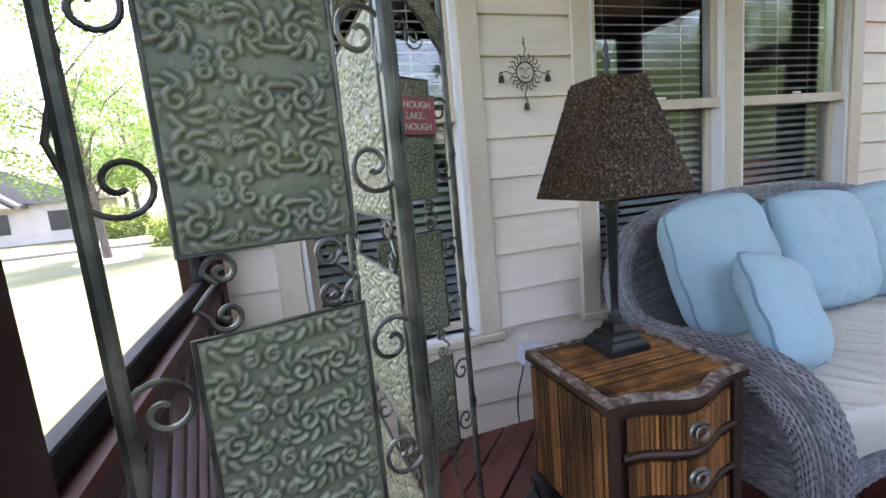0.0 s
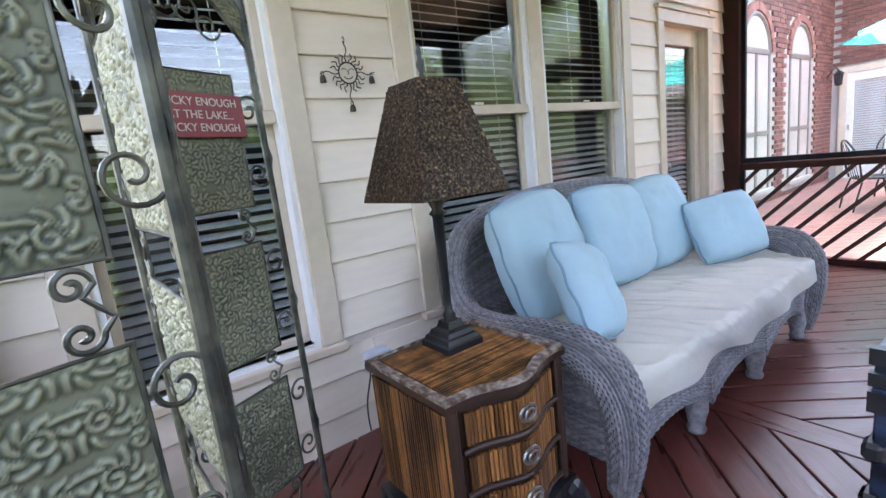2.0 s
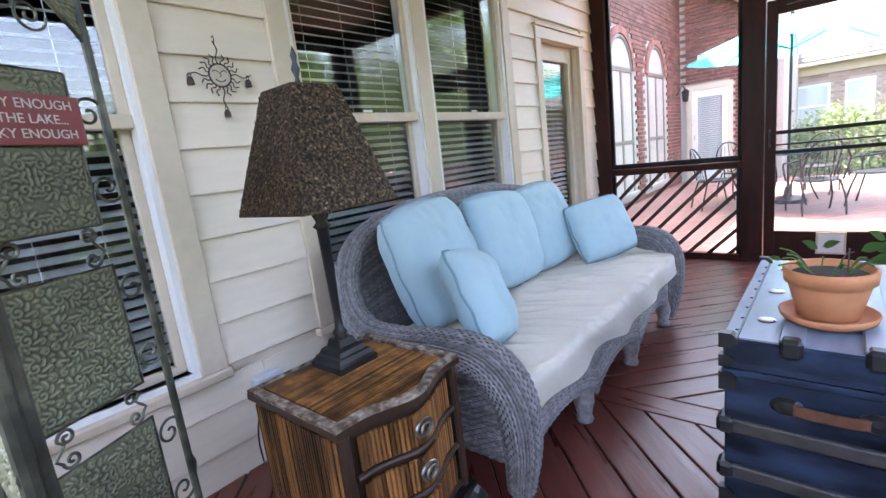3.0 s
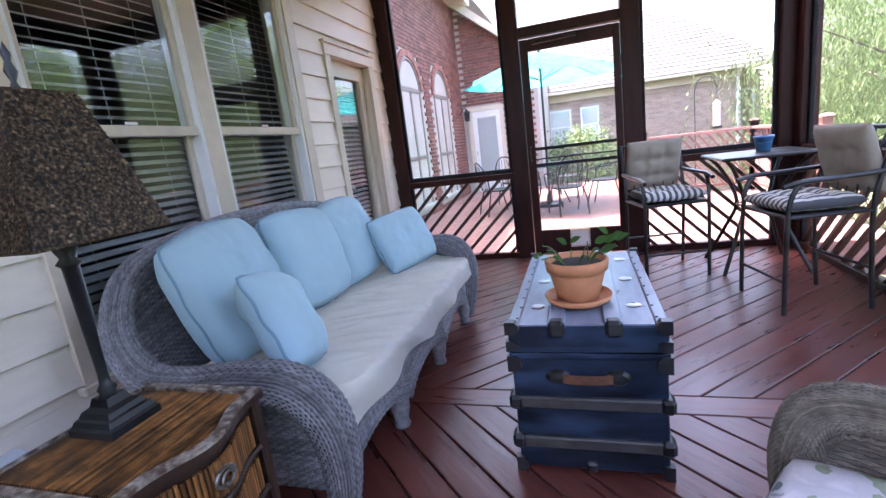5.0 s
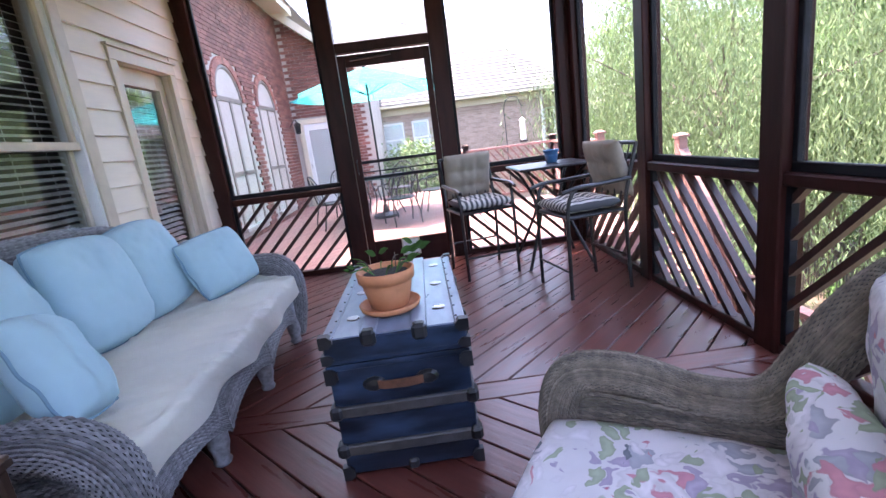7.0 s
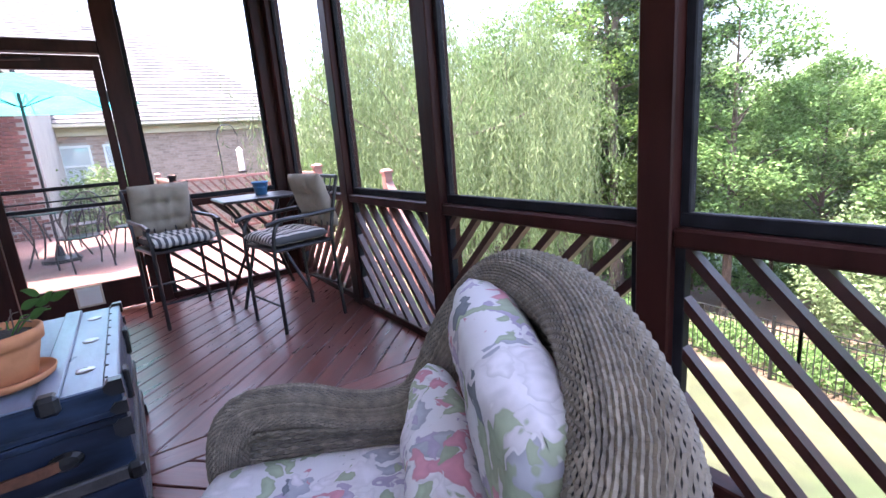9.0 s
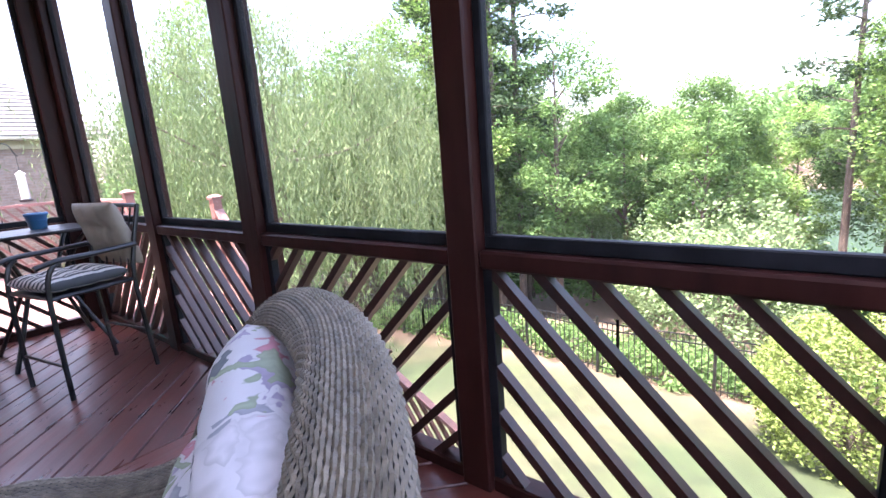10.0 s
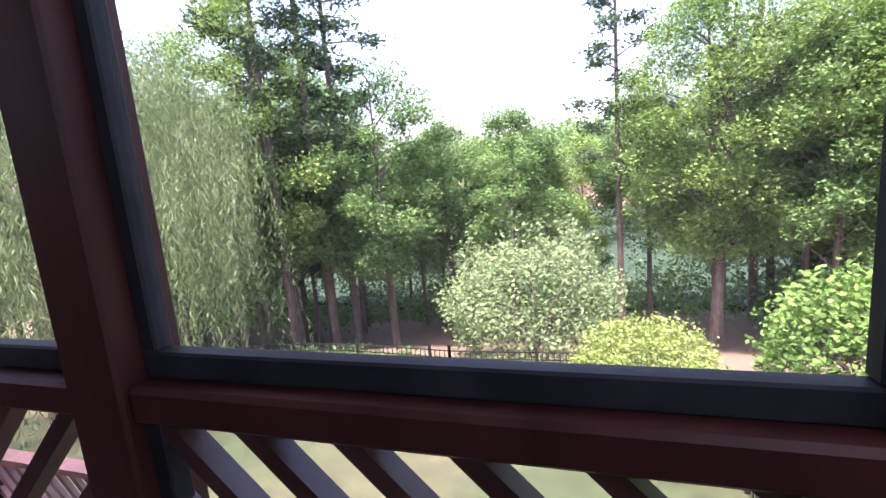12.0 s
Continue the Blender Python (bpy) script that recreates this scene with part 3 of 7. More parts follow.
# ---- screen walls: posts, rails, slats, screens ----
def screen_wall(name, label, axis, face, out, a0, a1, posts, bays, zt, tidy=0.02):
    """axis: the wall runs along this axis (0 x, 1 y). face: inner face; out: +1 or -1, away from the room. bays: (from, to, lean, first slat, step)."""
    w = tagged(new(name), label, "screen wall", kind="structure")

    def bx(p0, p1, d0, d1, z0, z1):
        q0, q1 = sorted((face + out * d0, face + out * d1))
        return (p0, p1, q0, q1, z0, z1) if axis == 0 else (q0, q1, p0, p1, z0, z1)
    for p0, p1 in posts:
        part("post", B(bx(p0, p1, -0.01, 0.12, 0.0, zt), bevel=0.006), STAIN, w)
    for b0, b1, lean, off, step in bays:
        part("middle_rail", B(bx(b0, b1, 0.0, 0.10, RAIL - 0.062, RAIL), bevel=0.008), STAIN, w)
        part("bottom_rail", B(bx(b0, b1, 0.01, 0.09, 0.0, 0.055), bevel=0.006), STAIN, w)
        s0, s1 = b0 + tidy, b1 - tidy
        f = 0.035
        part("screen_frame", B(bx(b0, b1, 0.04, 0.075, RAIL, RAIL + 0.045), bx(b0, s0 + 0.012, 0.04, 0.075, RAIL + 0.045, zt - 0.04), bx(s1 - 0.012, b1, 0.04, 0.075, RAIL + 0.045, zt - 0.04), bx(b0, b1, 0.04, 0.075, zt - 0.04, zt), bevel=0.004), BLACKFRAME, w)
        part("lower_frame", B(bx(b0, b0 + f, 0.02, 0.06, 0.055, RAIL - 0.062), bx(b1 - f, b1, 0.02, 0.06, 0.055, RAIL - 0.062), bevel=0.003), BLACKFRAME, w)
        q = bx(s0, s1, 0.057, 0.0575, RAIL + 0.045, zt - 0.04)
        part("screen", plane_of(q, axis), SCREEN, w)
        q = bx(b0 + f, b1 - f, 0.075, 0.0755, 0.055, RAIL - 0.062)
        part("screen", plane_of(q, axis), SCREEN, w)
        # slanted slats
        lo, hi, thick = 0.055, RAIL - 0.062, 0.032
        h = hi - lo
        t = (b1 - off - h + step * math.ceil(h / step) if lean > 0 else b1 - off) + step
        while t > b0 - h:
            t -= step
            x_at = (lambda z, t=t: t + (z - lo)) if lean > 0 else (lambda z, t=t: t + (hi - z))
            poly = [(x_at(lo) - thick * 0.7, lo), (x_at(lo) + thick * 0.7, lo), (x_at(hi) + thick * 0.7, hi), (x_at(hi) - thick * 0.7, hi)]
            for lim, less in ((b0 + f * 0.5, False), (b1 - f * 0.5, True)):
                poly = clip_poly(poly, 0, lim, less) if len(poly) > 2 else []
            if len(poly) > 2 and max(p[1] for p in poly) - min(p[1] for p in poly) > 0.04:
                d0, d1 = sorted((face + out * 0.022, face + out * 0.062))
                part("slat", prism(poly, d0, d1, plane="xz" if axis == 0 else "yz"), SLAT, w)
    return w


def plane_of(q, axis):
    x0, x1, y0, y1, z0, z1 = q
    bm = bmesh.new()
    pts = [(x0, y0, z0), (x1, y0, z0), (x1, y0, z1), (x0, y0, z1)] if axis == 0 else [(x0, y0, z0), (x0, y1, z0), (x0, y1, z1), (x0, y0, z1)]
    bm.faces.new([bm.verts.new(p) for p in pts])
    return bm


screen_wall("wall_east", "red brown timber screen wall with slanted slats", 1, X_E, 1, Y_S, Y_N,
            [(-1.468, -1.28), (-0.265, -0.145), (1.02, 1.16), (2.27, 2.40), (3.66, 3.80)],
            [(-1.28, -0.265, 1, 0.02, 0.172), (-0.145, 1.02, -1, 0.09, 0.17), (1.16, 2.27, 1, 0.10, 0.17), (2.40, 3.66, -1, 0.09, 0.17)], 2.92)
north = screen_wall("wall_north", "red brown timber screen wall beside the screen door", 0, Y_N, 1, 0, X_E,
                    [(0.0, 0.15), (1.27, 1.43), (2.33, 2.49), (3.56, 3.672)], [(0.15, 1.27, 1, 0.15, 0.166), (2.49, 3.56, -1, 0.09, 0.166)], 2.92)
screen_wall("wall_south", "red brown timber screen wall beside the metal divider", 0, Y_S, -1, 0, X_E,
            [(0.0, 0.13), (1.385, 1.525), (2.48, 2.62), (3.645, 3.668)], [(0.13, 1.385, -1, 0.09, 0.16), (1.525, 2.48, 1, 0.06, 0.16), (2.62, 3.645, -1, 0.09, 0.16)], 2.92)

# screen door with the transom above it
sd = tagged(new("door_2"), "closed red brown screen door with a mid rail", "screen door", kind="structure")
y = Y_N
part("transom_rail", B((1.43, 2.33, y + 0.0, y + 0.10, 2.13, 2.22), bevel=0.005), STAIN, sd)
part("door_stile", B((1.435, 1.51, y + 0.02, y + 0.06, 0.015, 2.11), bevel=0.004), STAIN, sd)
part("door_stile", B((2.265, 2.325, y + 0.02, y + 0.06, 0.015, 2.11), bevel=0.004), STAIN, sd)
part("top_rail", B((1.51, 2.265, y + 0.02, y + 0.06, 2.00, 2.11), bevel=0.004), STAIN, sd)
part("bottom_rail", B((1.51, 2.265, y + 0.02, y + 0.06, 0.015, 0.27), bevel=0.004), STAIN, sd)
part("mid_bar", B((1.51, 2.265, y + 0.015, y + 0.055, 1.075, 1.105), bevel=0.004), BLACKFRAME, sd)
part("mid_bar", B((1.51, 2.265, y + 0.015, y + 0.055, 0.915, 0.945), bevel=0.004), BLACKFRAME, sd)
part("mid_bar", B((1.51, 2.265, y + 0.02, y + 0.05, 0.985, 0.997), bevel=0.002), BLACKFRAME, sd)
part("screen", plane_of((1.51, 2.265, y + 0.04, y + 0.04, 1.105, 2.0), 0), SCREEN, sd)
part("pet_screen", plane_of((1.51, 2.265, y + 0.045, y + 0.045, 0.27, 1.075), 0), SCREEN_DOOR, sd)
part("screen", plane_of((1.43, 2.33, y + 0.05, y + 0.05, 2.22, 2.92), 0), SCREEN, sd)
part("hinge", B((2.318, 2.335, y + 0.005, y + 0.022, 0.35, 0.44), (2.318, 2.335, y + 0.005, y + 0.022, 1.75, 1.84)), BLACKMETAL, sd)
part("pull_handle", tube([(1.47, y + 0.02, 0.98), (1.47, y - 0.02, 1.0), (1.47, y - 0.02, 1.1), (1.47, y + 0.02, 1.12)], 0.006), BLACKMETAL, sd)
part("closer", tube([(1.56, y - 0.002, 2.06), (1.95, y - 0.002, 2.075)], 0.014, 10), BLACKMETAL, sd)
part("notice", B((1.79, 1.98, y + 0.014, y + 0.019, 0.085, 0.265), bevel=0.001), TRIM, sd, "small framed pale notice")
part("notice_paper", B((1.805, 1.965, y + 0.0115, y + 0.0135, 0.10, 0.25)), WHITE_CARD, sd)


# ---- weaving, curves, rebasing ----
def rebase(root, loc, rz=0.0):
    """Put a thing's origin at its base: its parts were modelled about the world's origin."""
    root.matrix_basis = pose(*loc, 0, 0, rz)
    inv = root.matrix_basis.inverted()
    done = set()

    def visit(ob):
        for c in ob.children:
            if c.matrix_basis == Matrix.Identity(4):
                if c.data and c.data.name not in done:
                    c.data.transform(inv)
                    done.add(c.data.name)
                visit(c)
            else:
                c.matrix_basis = inv @ c.matrix_basis
    visit(root)
    return root


def spline(pts, n):
    """n+1 points along a smooth curve through pts."""
    pts = [Vector(p) for p in pts]
    out = []
    m = len(pts) - 1
    for k in range(n + 1):
        t = k / n * m
        i = min(int(t), m - 1)
        f = t - i
        p0, p1, p2, p3 = pts[max(i - 1, 0)], pts[i], pts[i + 1], pts[min(i + 2, m)]
        out.append(0.5 * ((2 * p1) + (p2 - p0) * f + (2 * p0 - 5 * p1 + 4 * p2 - p3) * f * f + (3 * p1 - p0 - 3 * p2 + p3) * f ** 3))
    return out


def weave(fn, length, width, pitch=0.0105, scale=1.0, closed=False, bm=None, flip=1):
    """Wicker strands running along u over fn(u, v), bobbing over and under unseen stakes."""
    out = bm or bmesh.new()
    pitch, period, amp, r = pitch * scale, 0.042 * scale, 0.0034 * scale, 0.0058 * scale
    rows = max(2, round(width / pitch))
    steps = max(4, round(length / (period / 4)))
    for j in range(rows):
        v = (j + (0 if closed else 0.5)) / rows
        ring = None
        for i in range(steps + 1):
            u = i / steps
            p = fn(u, v)
            du = fn(min(u + 0.002, 1), v) - fn(max(u - 0.002, 0), v)
            dv = fn(u, min(v + 0.004, 1)) - fn(u, max(v - 0.004, 0))
            n = du.cross(dv) * flip
            n = n.normalized() if n.length > 1e-12 else Vector((0, 0, 1))
            dv = dv.normalized()
            c = p + n * (amp * math.sin(math.pi * (i / 2 + j)) + amp * 0.4)
            nxt = [out.verts.new(c - dv * r * 1.15), out.verts.new(c + n * r), out.verts.new(c + dv * r * 1.15)]
            if ring:
                out.faces.new((ring[0], nxt[0], nxt[1], ring[1]))
                out.faces.new((ring[1], nxt[1], nxt[2], ring[2]))
            ring = nxt
    return out


def sweep_fn(path, radii, squash=1.0):
    """Surface of a tube along path: fn(u, v), v round it."""
    n = len(path) - 1
    frames = []
    up = None
    for i, p in enumerate(path):
        d = (path[min(i + 1, n)] - path[max(i - 1, 0)]).normalized()
        up = d.orthogonal().normalized() if up is None else (up - d * up.dot(d)).normalized()
        frames.append((p, up.copy(), d.cross(up)))

    def fn(u, v):
        t = u * n
        i = min(int(t), n - 1)
        f = t - i
        (p, a, b), (q, c, e) = frames[i], frames[i + 1]
        r = radii[i] * (1 - f) + radii[i + 1] * f
        k = v * math.tau
        return p.lerp(q, f) + (a.lerp(c, f) * math.cos(k) + b.lerp(e, f) * math.sin(k)) * r
    return fn


def rolled_rim(parent, pts, rad, mat, back, name="rolled_rim", n=70, scale=1.0):
    path = spline(pts, n)
    radii = [v.x for v in spline([(r, 0, 0) for r in rad], n)]
    fn = sweep_fn(path, radii)
    length = sum((a - b).length for a, b in zip(path, path[1:]))
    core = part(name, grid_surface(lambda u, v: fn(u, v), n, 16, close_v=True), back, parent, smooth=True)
    part("weave", weave(fn, length, math.tau * sum(radii) / len(radii), closed=True, pitch=0.0112, flip=-1, scale=scale), mat, core, "woven wicker strands")
    return core


def woven_panel(parent, name, fn, length, width, mat, back, nu=20, nv=6, both=False, scale=1.0):
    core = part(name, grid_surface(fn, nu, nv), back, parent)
    bm = weave(fn, length, width, scale=scale)
    if both:
        weave(fn, length, width, bm=bm, flip=-1, scale=scale)
    part("weave", bm, mat, core, "woven wicker strands")
    return core


# ---- wicker sofa ----
SOFA_Y0, SOFA_Y1 = 0.235, 2.085
sofa = thing("sofa", "grey wicker camelback sofa against the siding wall", "sofa")


def sofa_y(y):
    return SOFA_Y0 + SOFA_Y1 - y


half = [(1.095, 0.235, 0.05), (1.125, 0.225, 0.25), (1.115, 0.205, 0.43), (1.03, 0.19, 0.535), (0.85, 0.185, 0.55), (0.62, 0.185, 0.53), (0.42, 0.195, 0.55), (0.29, 0.23, 0.68), (0.25, 0.31, 0.83), (0.215, 0.47, 0.915), (0.185, 0.80, 0.965)]
pts = half + [(0.18, 1.16, 0.98)] + [(x, sofa_y(y), z) for x, y, z in half[::-1]]
rad = [0.045, 0.062, 0.072, 0.072, 0.068, 0.062, 0.058, 0.05, 0.046, 0.042, 0.04]
rolled_rim(sofa, pts, rad + [0.04] + rad[::-1], WICKER, WICKER_DARK, n=90, scale=0.8)


def apron(u, v):
    y = SOFA_Y0 + 0.03 + u * (SOFA_Y1 - SOFA_Y0 - 0.06)
    k = (u * 3) % 1.0
    low = 0.10 + 0.10 * math.sin(math.pi * min(max(k, 0), 1)) ** 0.7
    bow = 0.02 * math.sin(math.pi * u)
    return Vector((1.105 + bow - 0.015 * v, y, low + v * (0.37 - low)))


woven_panel(sofa, "front_apron", apron, 1.8, 0.22, WICKER, WICKER_DARK, 48, 4, scale=0.8)
for y, sg in ((SOFA_Y0 - 0.015, 1), (SOFA_Y1 + 0.015, -1)):
    woven_panel(sofa, "side_panel", lambda u, v, y=y, sg=sg: Vector((0.30 + (u if sg > 0 else 1 - u) * 0.80, y, 0.14 + v * 0.40)), 0.8, 0.40, WICKER, WICKER_DARK, 8, 4, both=True)


def back_panel(u, v):
    y = 0.30 + u * (2.02 - 0.30)
    top = 0.80 + 0.16 * math.sin(math.pi * u) ** 0.5
    return Vector((0.25 - 0.05 * math.sin(math.pi * u) + 0.06 * (1 - v), y, 0.30 + v * (top - 0.30)))


woven_panel(sofa, "back_panel", back_panel, 1.75, 0.6, WICKER, WICKER_DARK, 24, 6)
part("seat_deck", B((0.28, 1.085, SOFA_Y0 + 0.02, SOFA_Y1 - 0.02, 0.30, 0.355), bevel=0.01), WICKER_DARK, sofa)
LEG = [(0.034, 0.0), (0.040, 0.015), (0.032, 0.03), (0.036, 0.06), (0.045, 0.09), (0.045, 0.13), (0.036, 0.16), (0.036, 0.30)]
for x, y in ((1.085, 0.80), (1.085, 1.42), (1.085, 2.04), (1.085, 0.255), (0.32, 0.28), (0.32, 1.16), (0.32, 2.04)):
    part("leg", lathe(LEG, 14, (x, y, 0)), WICKER, sofa, smooth=True)
rebase(sofa, (0.65, 1.16, 0))

seat = thing("seat_cushion", "long seat cushion under a white sheet on the sofa", "cushion")
part("cover", B((0.33, 1.06, 0.30, 2.02, 0.356, 0.445), bevel=0.03), SHEET, seat)
rebase(seat, (0.7, 1.16, 0.356))


def drape(u, v):
    """The sheet: over the seat, tucked at the arms, hanging over the front edge in folds."""
    y = 0.262 + u * (2.07 - 0.262)
    s = v * 1.02
    fold = 0.011 * math.sin(y * 13 + 2.2 * noise.noise(Vector((y * 1.5, s * 2, 1)))) * min(1, s * 1.3)
    al, ac = s * 0.83 + y * 0.56, y * 0.83 - s * 0.56
    q = Vector((al * 2.2, ac * 9.0, 4))
    wr = 0.012 * max(0, 1 - abs(noise.noise(q)) * 3.0) ** 1.4
    for fr, am, z3 in ((30, 0.013, 1), (47, 0.008, 6), (83, 0.004, 8)):
        # long soft folds that wander across the seat and die away
        ph = ac * fr + 4.0 * noise.noise(Vector((y * 1.7, s * 1.7, z3)))
        wr += am * (0.5 + 0.5 * math.sin(ph)) ** 3 * min(1.3, max(0.1, 0.55 + 1.3 * noise.noise(Vector((y * 2.3, s * 2.3, z3 + 3)))))
    hang = 0.10 + 0.02 * math.sin(y * 5.1 + 1) + 0.012 * math.sin(y * 11.3)
    flat = 0.70
    if s < flat:
        x = 0.42 + s
        z = 0.452 + wr + 0.012 * math.sin(math.pi * min(1, s / flat)) - 0.05 * max(0, s - 0.62) ** 1
    else:
        k = (s - flat) / (1.02 - flat)
        a = min(k * 3.2, 1) * math.pi / 2
        x = 1.12 + 0.032 * math.sin(a) + fold * k * 1.6
        z = 0.452 - 0.04 * (1 - math.cos(a)) - hang * max(0, k - 0.25) / 0.75 + wr * (1 - k) - 0.004
    e = max(0.0, 1 - min(u, 1 - u) * 14)
    return Vector((x, y, z + 0.02 * e * e))


bm = grid_surface(drape, 380, 210)
bmesh.ops.solidify(bm, geom=bm.faces[:], thickness=0.003)
throw = finish(bm, SHEET, "seat_sheet", label="rumpled off-white cotton sheet draped over the sofa seat", category="sheet", smooth=True)


def pillow(label, w, h, d, m, seed, mat=AQUA, pipe=AQUA_PIPE, name="throw_pillow", category="pillow", group="", puff=0.42, corner=0.10):
    root = thing(name, label, category, m, group)
    part("cover", cushion(w, h, d, puff, corner, seed, 0.011, 34, 34), mat, root, smooth=True)
    ring = []
    for k in range(96):
        a = k / 96 * 4
        s, f = int(a), a - int(a)
        x, z = [(-1 + 2 * f, -1), (1, -1 + 2 * f), (1 - 2 * f, 1), (-1, 1 - 2 * f)][s]
        ring.append((x * w / 2 * math.sqrt(1 - corner * z * z), 0.004 * math.sin(k * 0.7), z * h / 2 * math.sqrt(1 - corner * x * x)))
    part("piping", tube(ring, 0.0055, 6, closed=True), pipe, root)
    return root


def stand(x, y, z, w_lean, turn, roll=0):
    """A cushion's pose: its face turned to +x, leaning back, turned about z."""
    return Matrix.Translation((x, y, z)) @ Matrix.Rotation(radians(90 + turn), 4, "Z") @ Matrix.Rotation(radians(-w_lean), 4, "X") @ Matrix.Rotation(radians(roll), 4, "Y")


for k, (y, x, z, turn, roll, w, h) in enumerate(((0.625, 0.475, 0.745, 8, -4, 0.56, 0.58), (1.16, 0.50, 0.735, 0, 3, 0.52, 0.54), (1.64, 0.49, 0.725, -4, -5, 0.49, 0.54))):
    pillow("plump aqua back cushion with piping, leaning on the sofa back", w, h, 0.25, stand(x, y, z, 17, turn, roll), k + 1, name="back_cushion", category="cushion", group="back cushions on the sofa", puff=0.33, corner=0.18)
pillow("small pale aqua throw pillow propped upright on the sheet", 0.36, 0.39, 0.17, stand(0.86, 0.43, 0.675, 26, 24, 16), 5)
pillow("square aqua throw pillow propped in the sofa corner", 0.43, 0.38, 0.19, stand(0.78, 1.86, 0.665, 24, -28, -6), 6)

# ---- bamboo bedside chest ----
NX0, NX1, NY0, NY1 = 0.725, 1.095, -0.45, -0.045
chest = thing("bedside_chest", "small bamboo bow-front three-drawer chest beside the sofa", "chest of drawers")


def bow(y, amount=0.05):
    k = (y - NY0) / (NY1 - NY0)
    return NX1 + amount * (math.sin(math.pi * k) ** 2) - 0.012 * math.sin(2 * math.pi * k) ** 2


def outline(grow=0.0, amount=0.05, n=16):
    pts = [(NX0 - grow * 0.2, NY0 - grow), ]
    pts += [(bow(NY0 + (NY1 - NY0) * i / n, amount) + grow, NY0 - grow + (NY1 - NY0 + 2 * grow) * i / n) for i in range(n + 1)]
    pts += [(NX0 - grow * 0.2, NY1 + grow)]
    return pts


part("carcass", prism(outline(-0.012), 0.26, 0.645), DARKWOOD, chest)
part("top_board", prism(outline(0.012), 0.645, 0.662), DARKWOOD, chest)


def canes(parent, y0, y1, z0, z1, r=0.0055):
    n = round((y1 - y0) / (2 * r))
    for i in range(n):
        y = y0 + (i + 0.5) * (y1 - y0) / n
        part("cane", tube([(bow(y) + 0.002, y, z0), (bow(y) + 0.002, y, z1)], r * random.uniform(0.85, 1.05), 6), BAMBOO, parent)


# canes along the top, run from side to side
x = NX0 + 0.026
while x < NX1 + 0.045:
    ys = [NY0 + 0.024 + (NY1 - NY0 - 0.048) * i / 40 for i in range(41)]
    ys = [y for y in ys if bow(y) - 0.022 > x]
    if len(ys) > 2:
        part("top_cane", tube([(x, ys[0], 0.664), (x, (ys[0] + ys[-1]) / 2, 0.664), (x, ys[-1], 0.664)], 0.0046, 6), BAMBOO, chest)
    x += 0.0108
edge = [(x, y, 0.664) for x, y in outline(0.0)]
bm = bmesh.new()
inner = outline(-0.015)
n = len(edge)
for i in range(n):
    j = (i + 1) % n
    o0, o1, i0, i1 = outline(0.010)[i], outline(0.010)[j], inner[i], inner[j]
    vs = [bm.verts.new((p[0], p[1], z)) for z in (0.645, 0.671) for p in (o0, o1, i1, i0)]
    bm.faces.new(vs[4:])
    bm.faces.new((vs[0], vs[1], vs[5], vs[4]))
    bm.faces.new((vs[2], vs[3], vs[7], vs[6]))
part("top_edging", bm, BAMBOO_EDGE, chest, "mottled burl edging")
for y in (NY0 - 0.001, NY1 + 0.001):
    x = NX0 + 0.02
    while x < NX1 - 0.01:
        part("side_cane", tube([(x, y, 0.29), (x, y, 0.47), (x, y, 0.63)], 0.0048 * random.uniform(0.85, 1.1), 6), BAMBOO, chest)
        x += 0.0108
for k in range(3):
    z1 = 0.628 - k * 0.118
    z0 = z1 - 0.100
    dr = part("drawer", prism([(bow(y) - 0.02, y) for y in (NY0 + 0.03, NY0 + 0.1, -0.2475, NY1 - 0.1, NY1 - 0.03)] + [(NX0 + 0.1, NY1 - 0.03), (NX0 + 0.1, NY0 + 0.03)], z0, z1), DARKWOOD, chest)
    canes(dr, NY0 + 0.045, NY1 - 0.045, z0 + 0.008, z1 - 0.008)
    part("drawer_rim", tube([(bow(NY0 + 0.03 + (NY1 - NY0 - 0.06) * i / 12) + 0.003, NY0 + 0.03 + (NY1 - NY0 - 0.06) * i / 12, z0 - 0.004) for i in range(13)], 0.009, 8), DARKWOOD, dr)
    yc, zc = -0.2475, (z0 + z1) / 2
    xh = bow(yc) + 0.012
    part("backplate", tube([(xh - 0.002, yc + 0.027 * math.cos(a), zc + 0.02 * math.sin(a)) for a in [i * math.tau / 20 for i in range(20)]], 0.005, 6, closed=True), BRASS, dr, "antique silver oval plate")
    part("pull", tube([(xh + 0.006, yc + 0.017 * math.cos(a), zc - 0.002 + 0.015 * math.sin(a)) for a in [i * math.tau / 20 for i in range(20)]], 0.0035, 6, closed=True), BRASS, dr)
for y in (NY0 + 0.012, NY1 - 0.012):
    part("corner_post", B((bow(y) - 0.03, bow(y) + 0.008, y - 0.014, y + 0.014, 0.26, 0.645), bevel=0.006), DARKWOOD, chest)
part("base_apron", prism(outline(0.02), 0.205, 0.262), BLACKMETAL, chest, "black moulded base")
for x, y, sx, sy in ((NX1 + 0.005, NY0, 1, -1), (NX1 + 0.005, NY1, 1, 1), (NX0 + 0.03, NY0, -1, -1), (NX0 + 0.03, NY1, -1, 1)):
    part("leg", tube(spline([(x - 0.01 * sx, y, 0.23), (x + 0.025 * sx, y + 0.02 * sy, 0.17), (x, y, 0.08), (x + 0.035 * sx, y + 0.028 * sy, 0.0)], 10), 0.02, 8, radii=[0.036, 0.038, 0.036, 0.032, 0.026, 0.02, 0.017, 0.016, 0.017, 0.02, 0.024]), BLACKMETAL, chest, "black cabriole leg")
rebase(chest, (0.9, -0.25, 0))

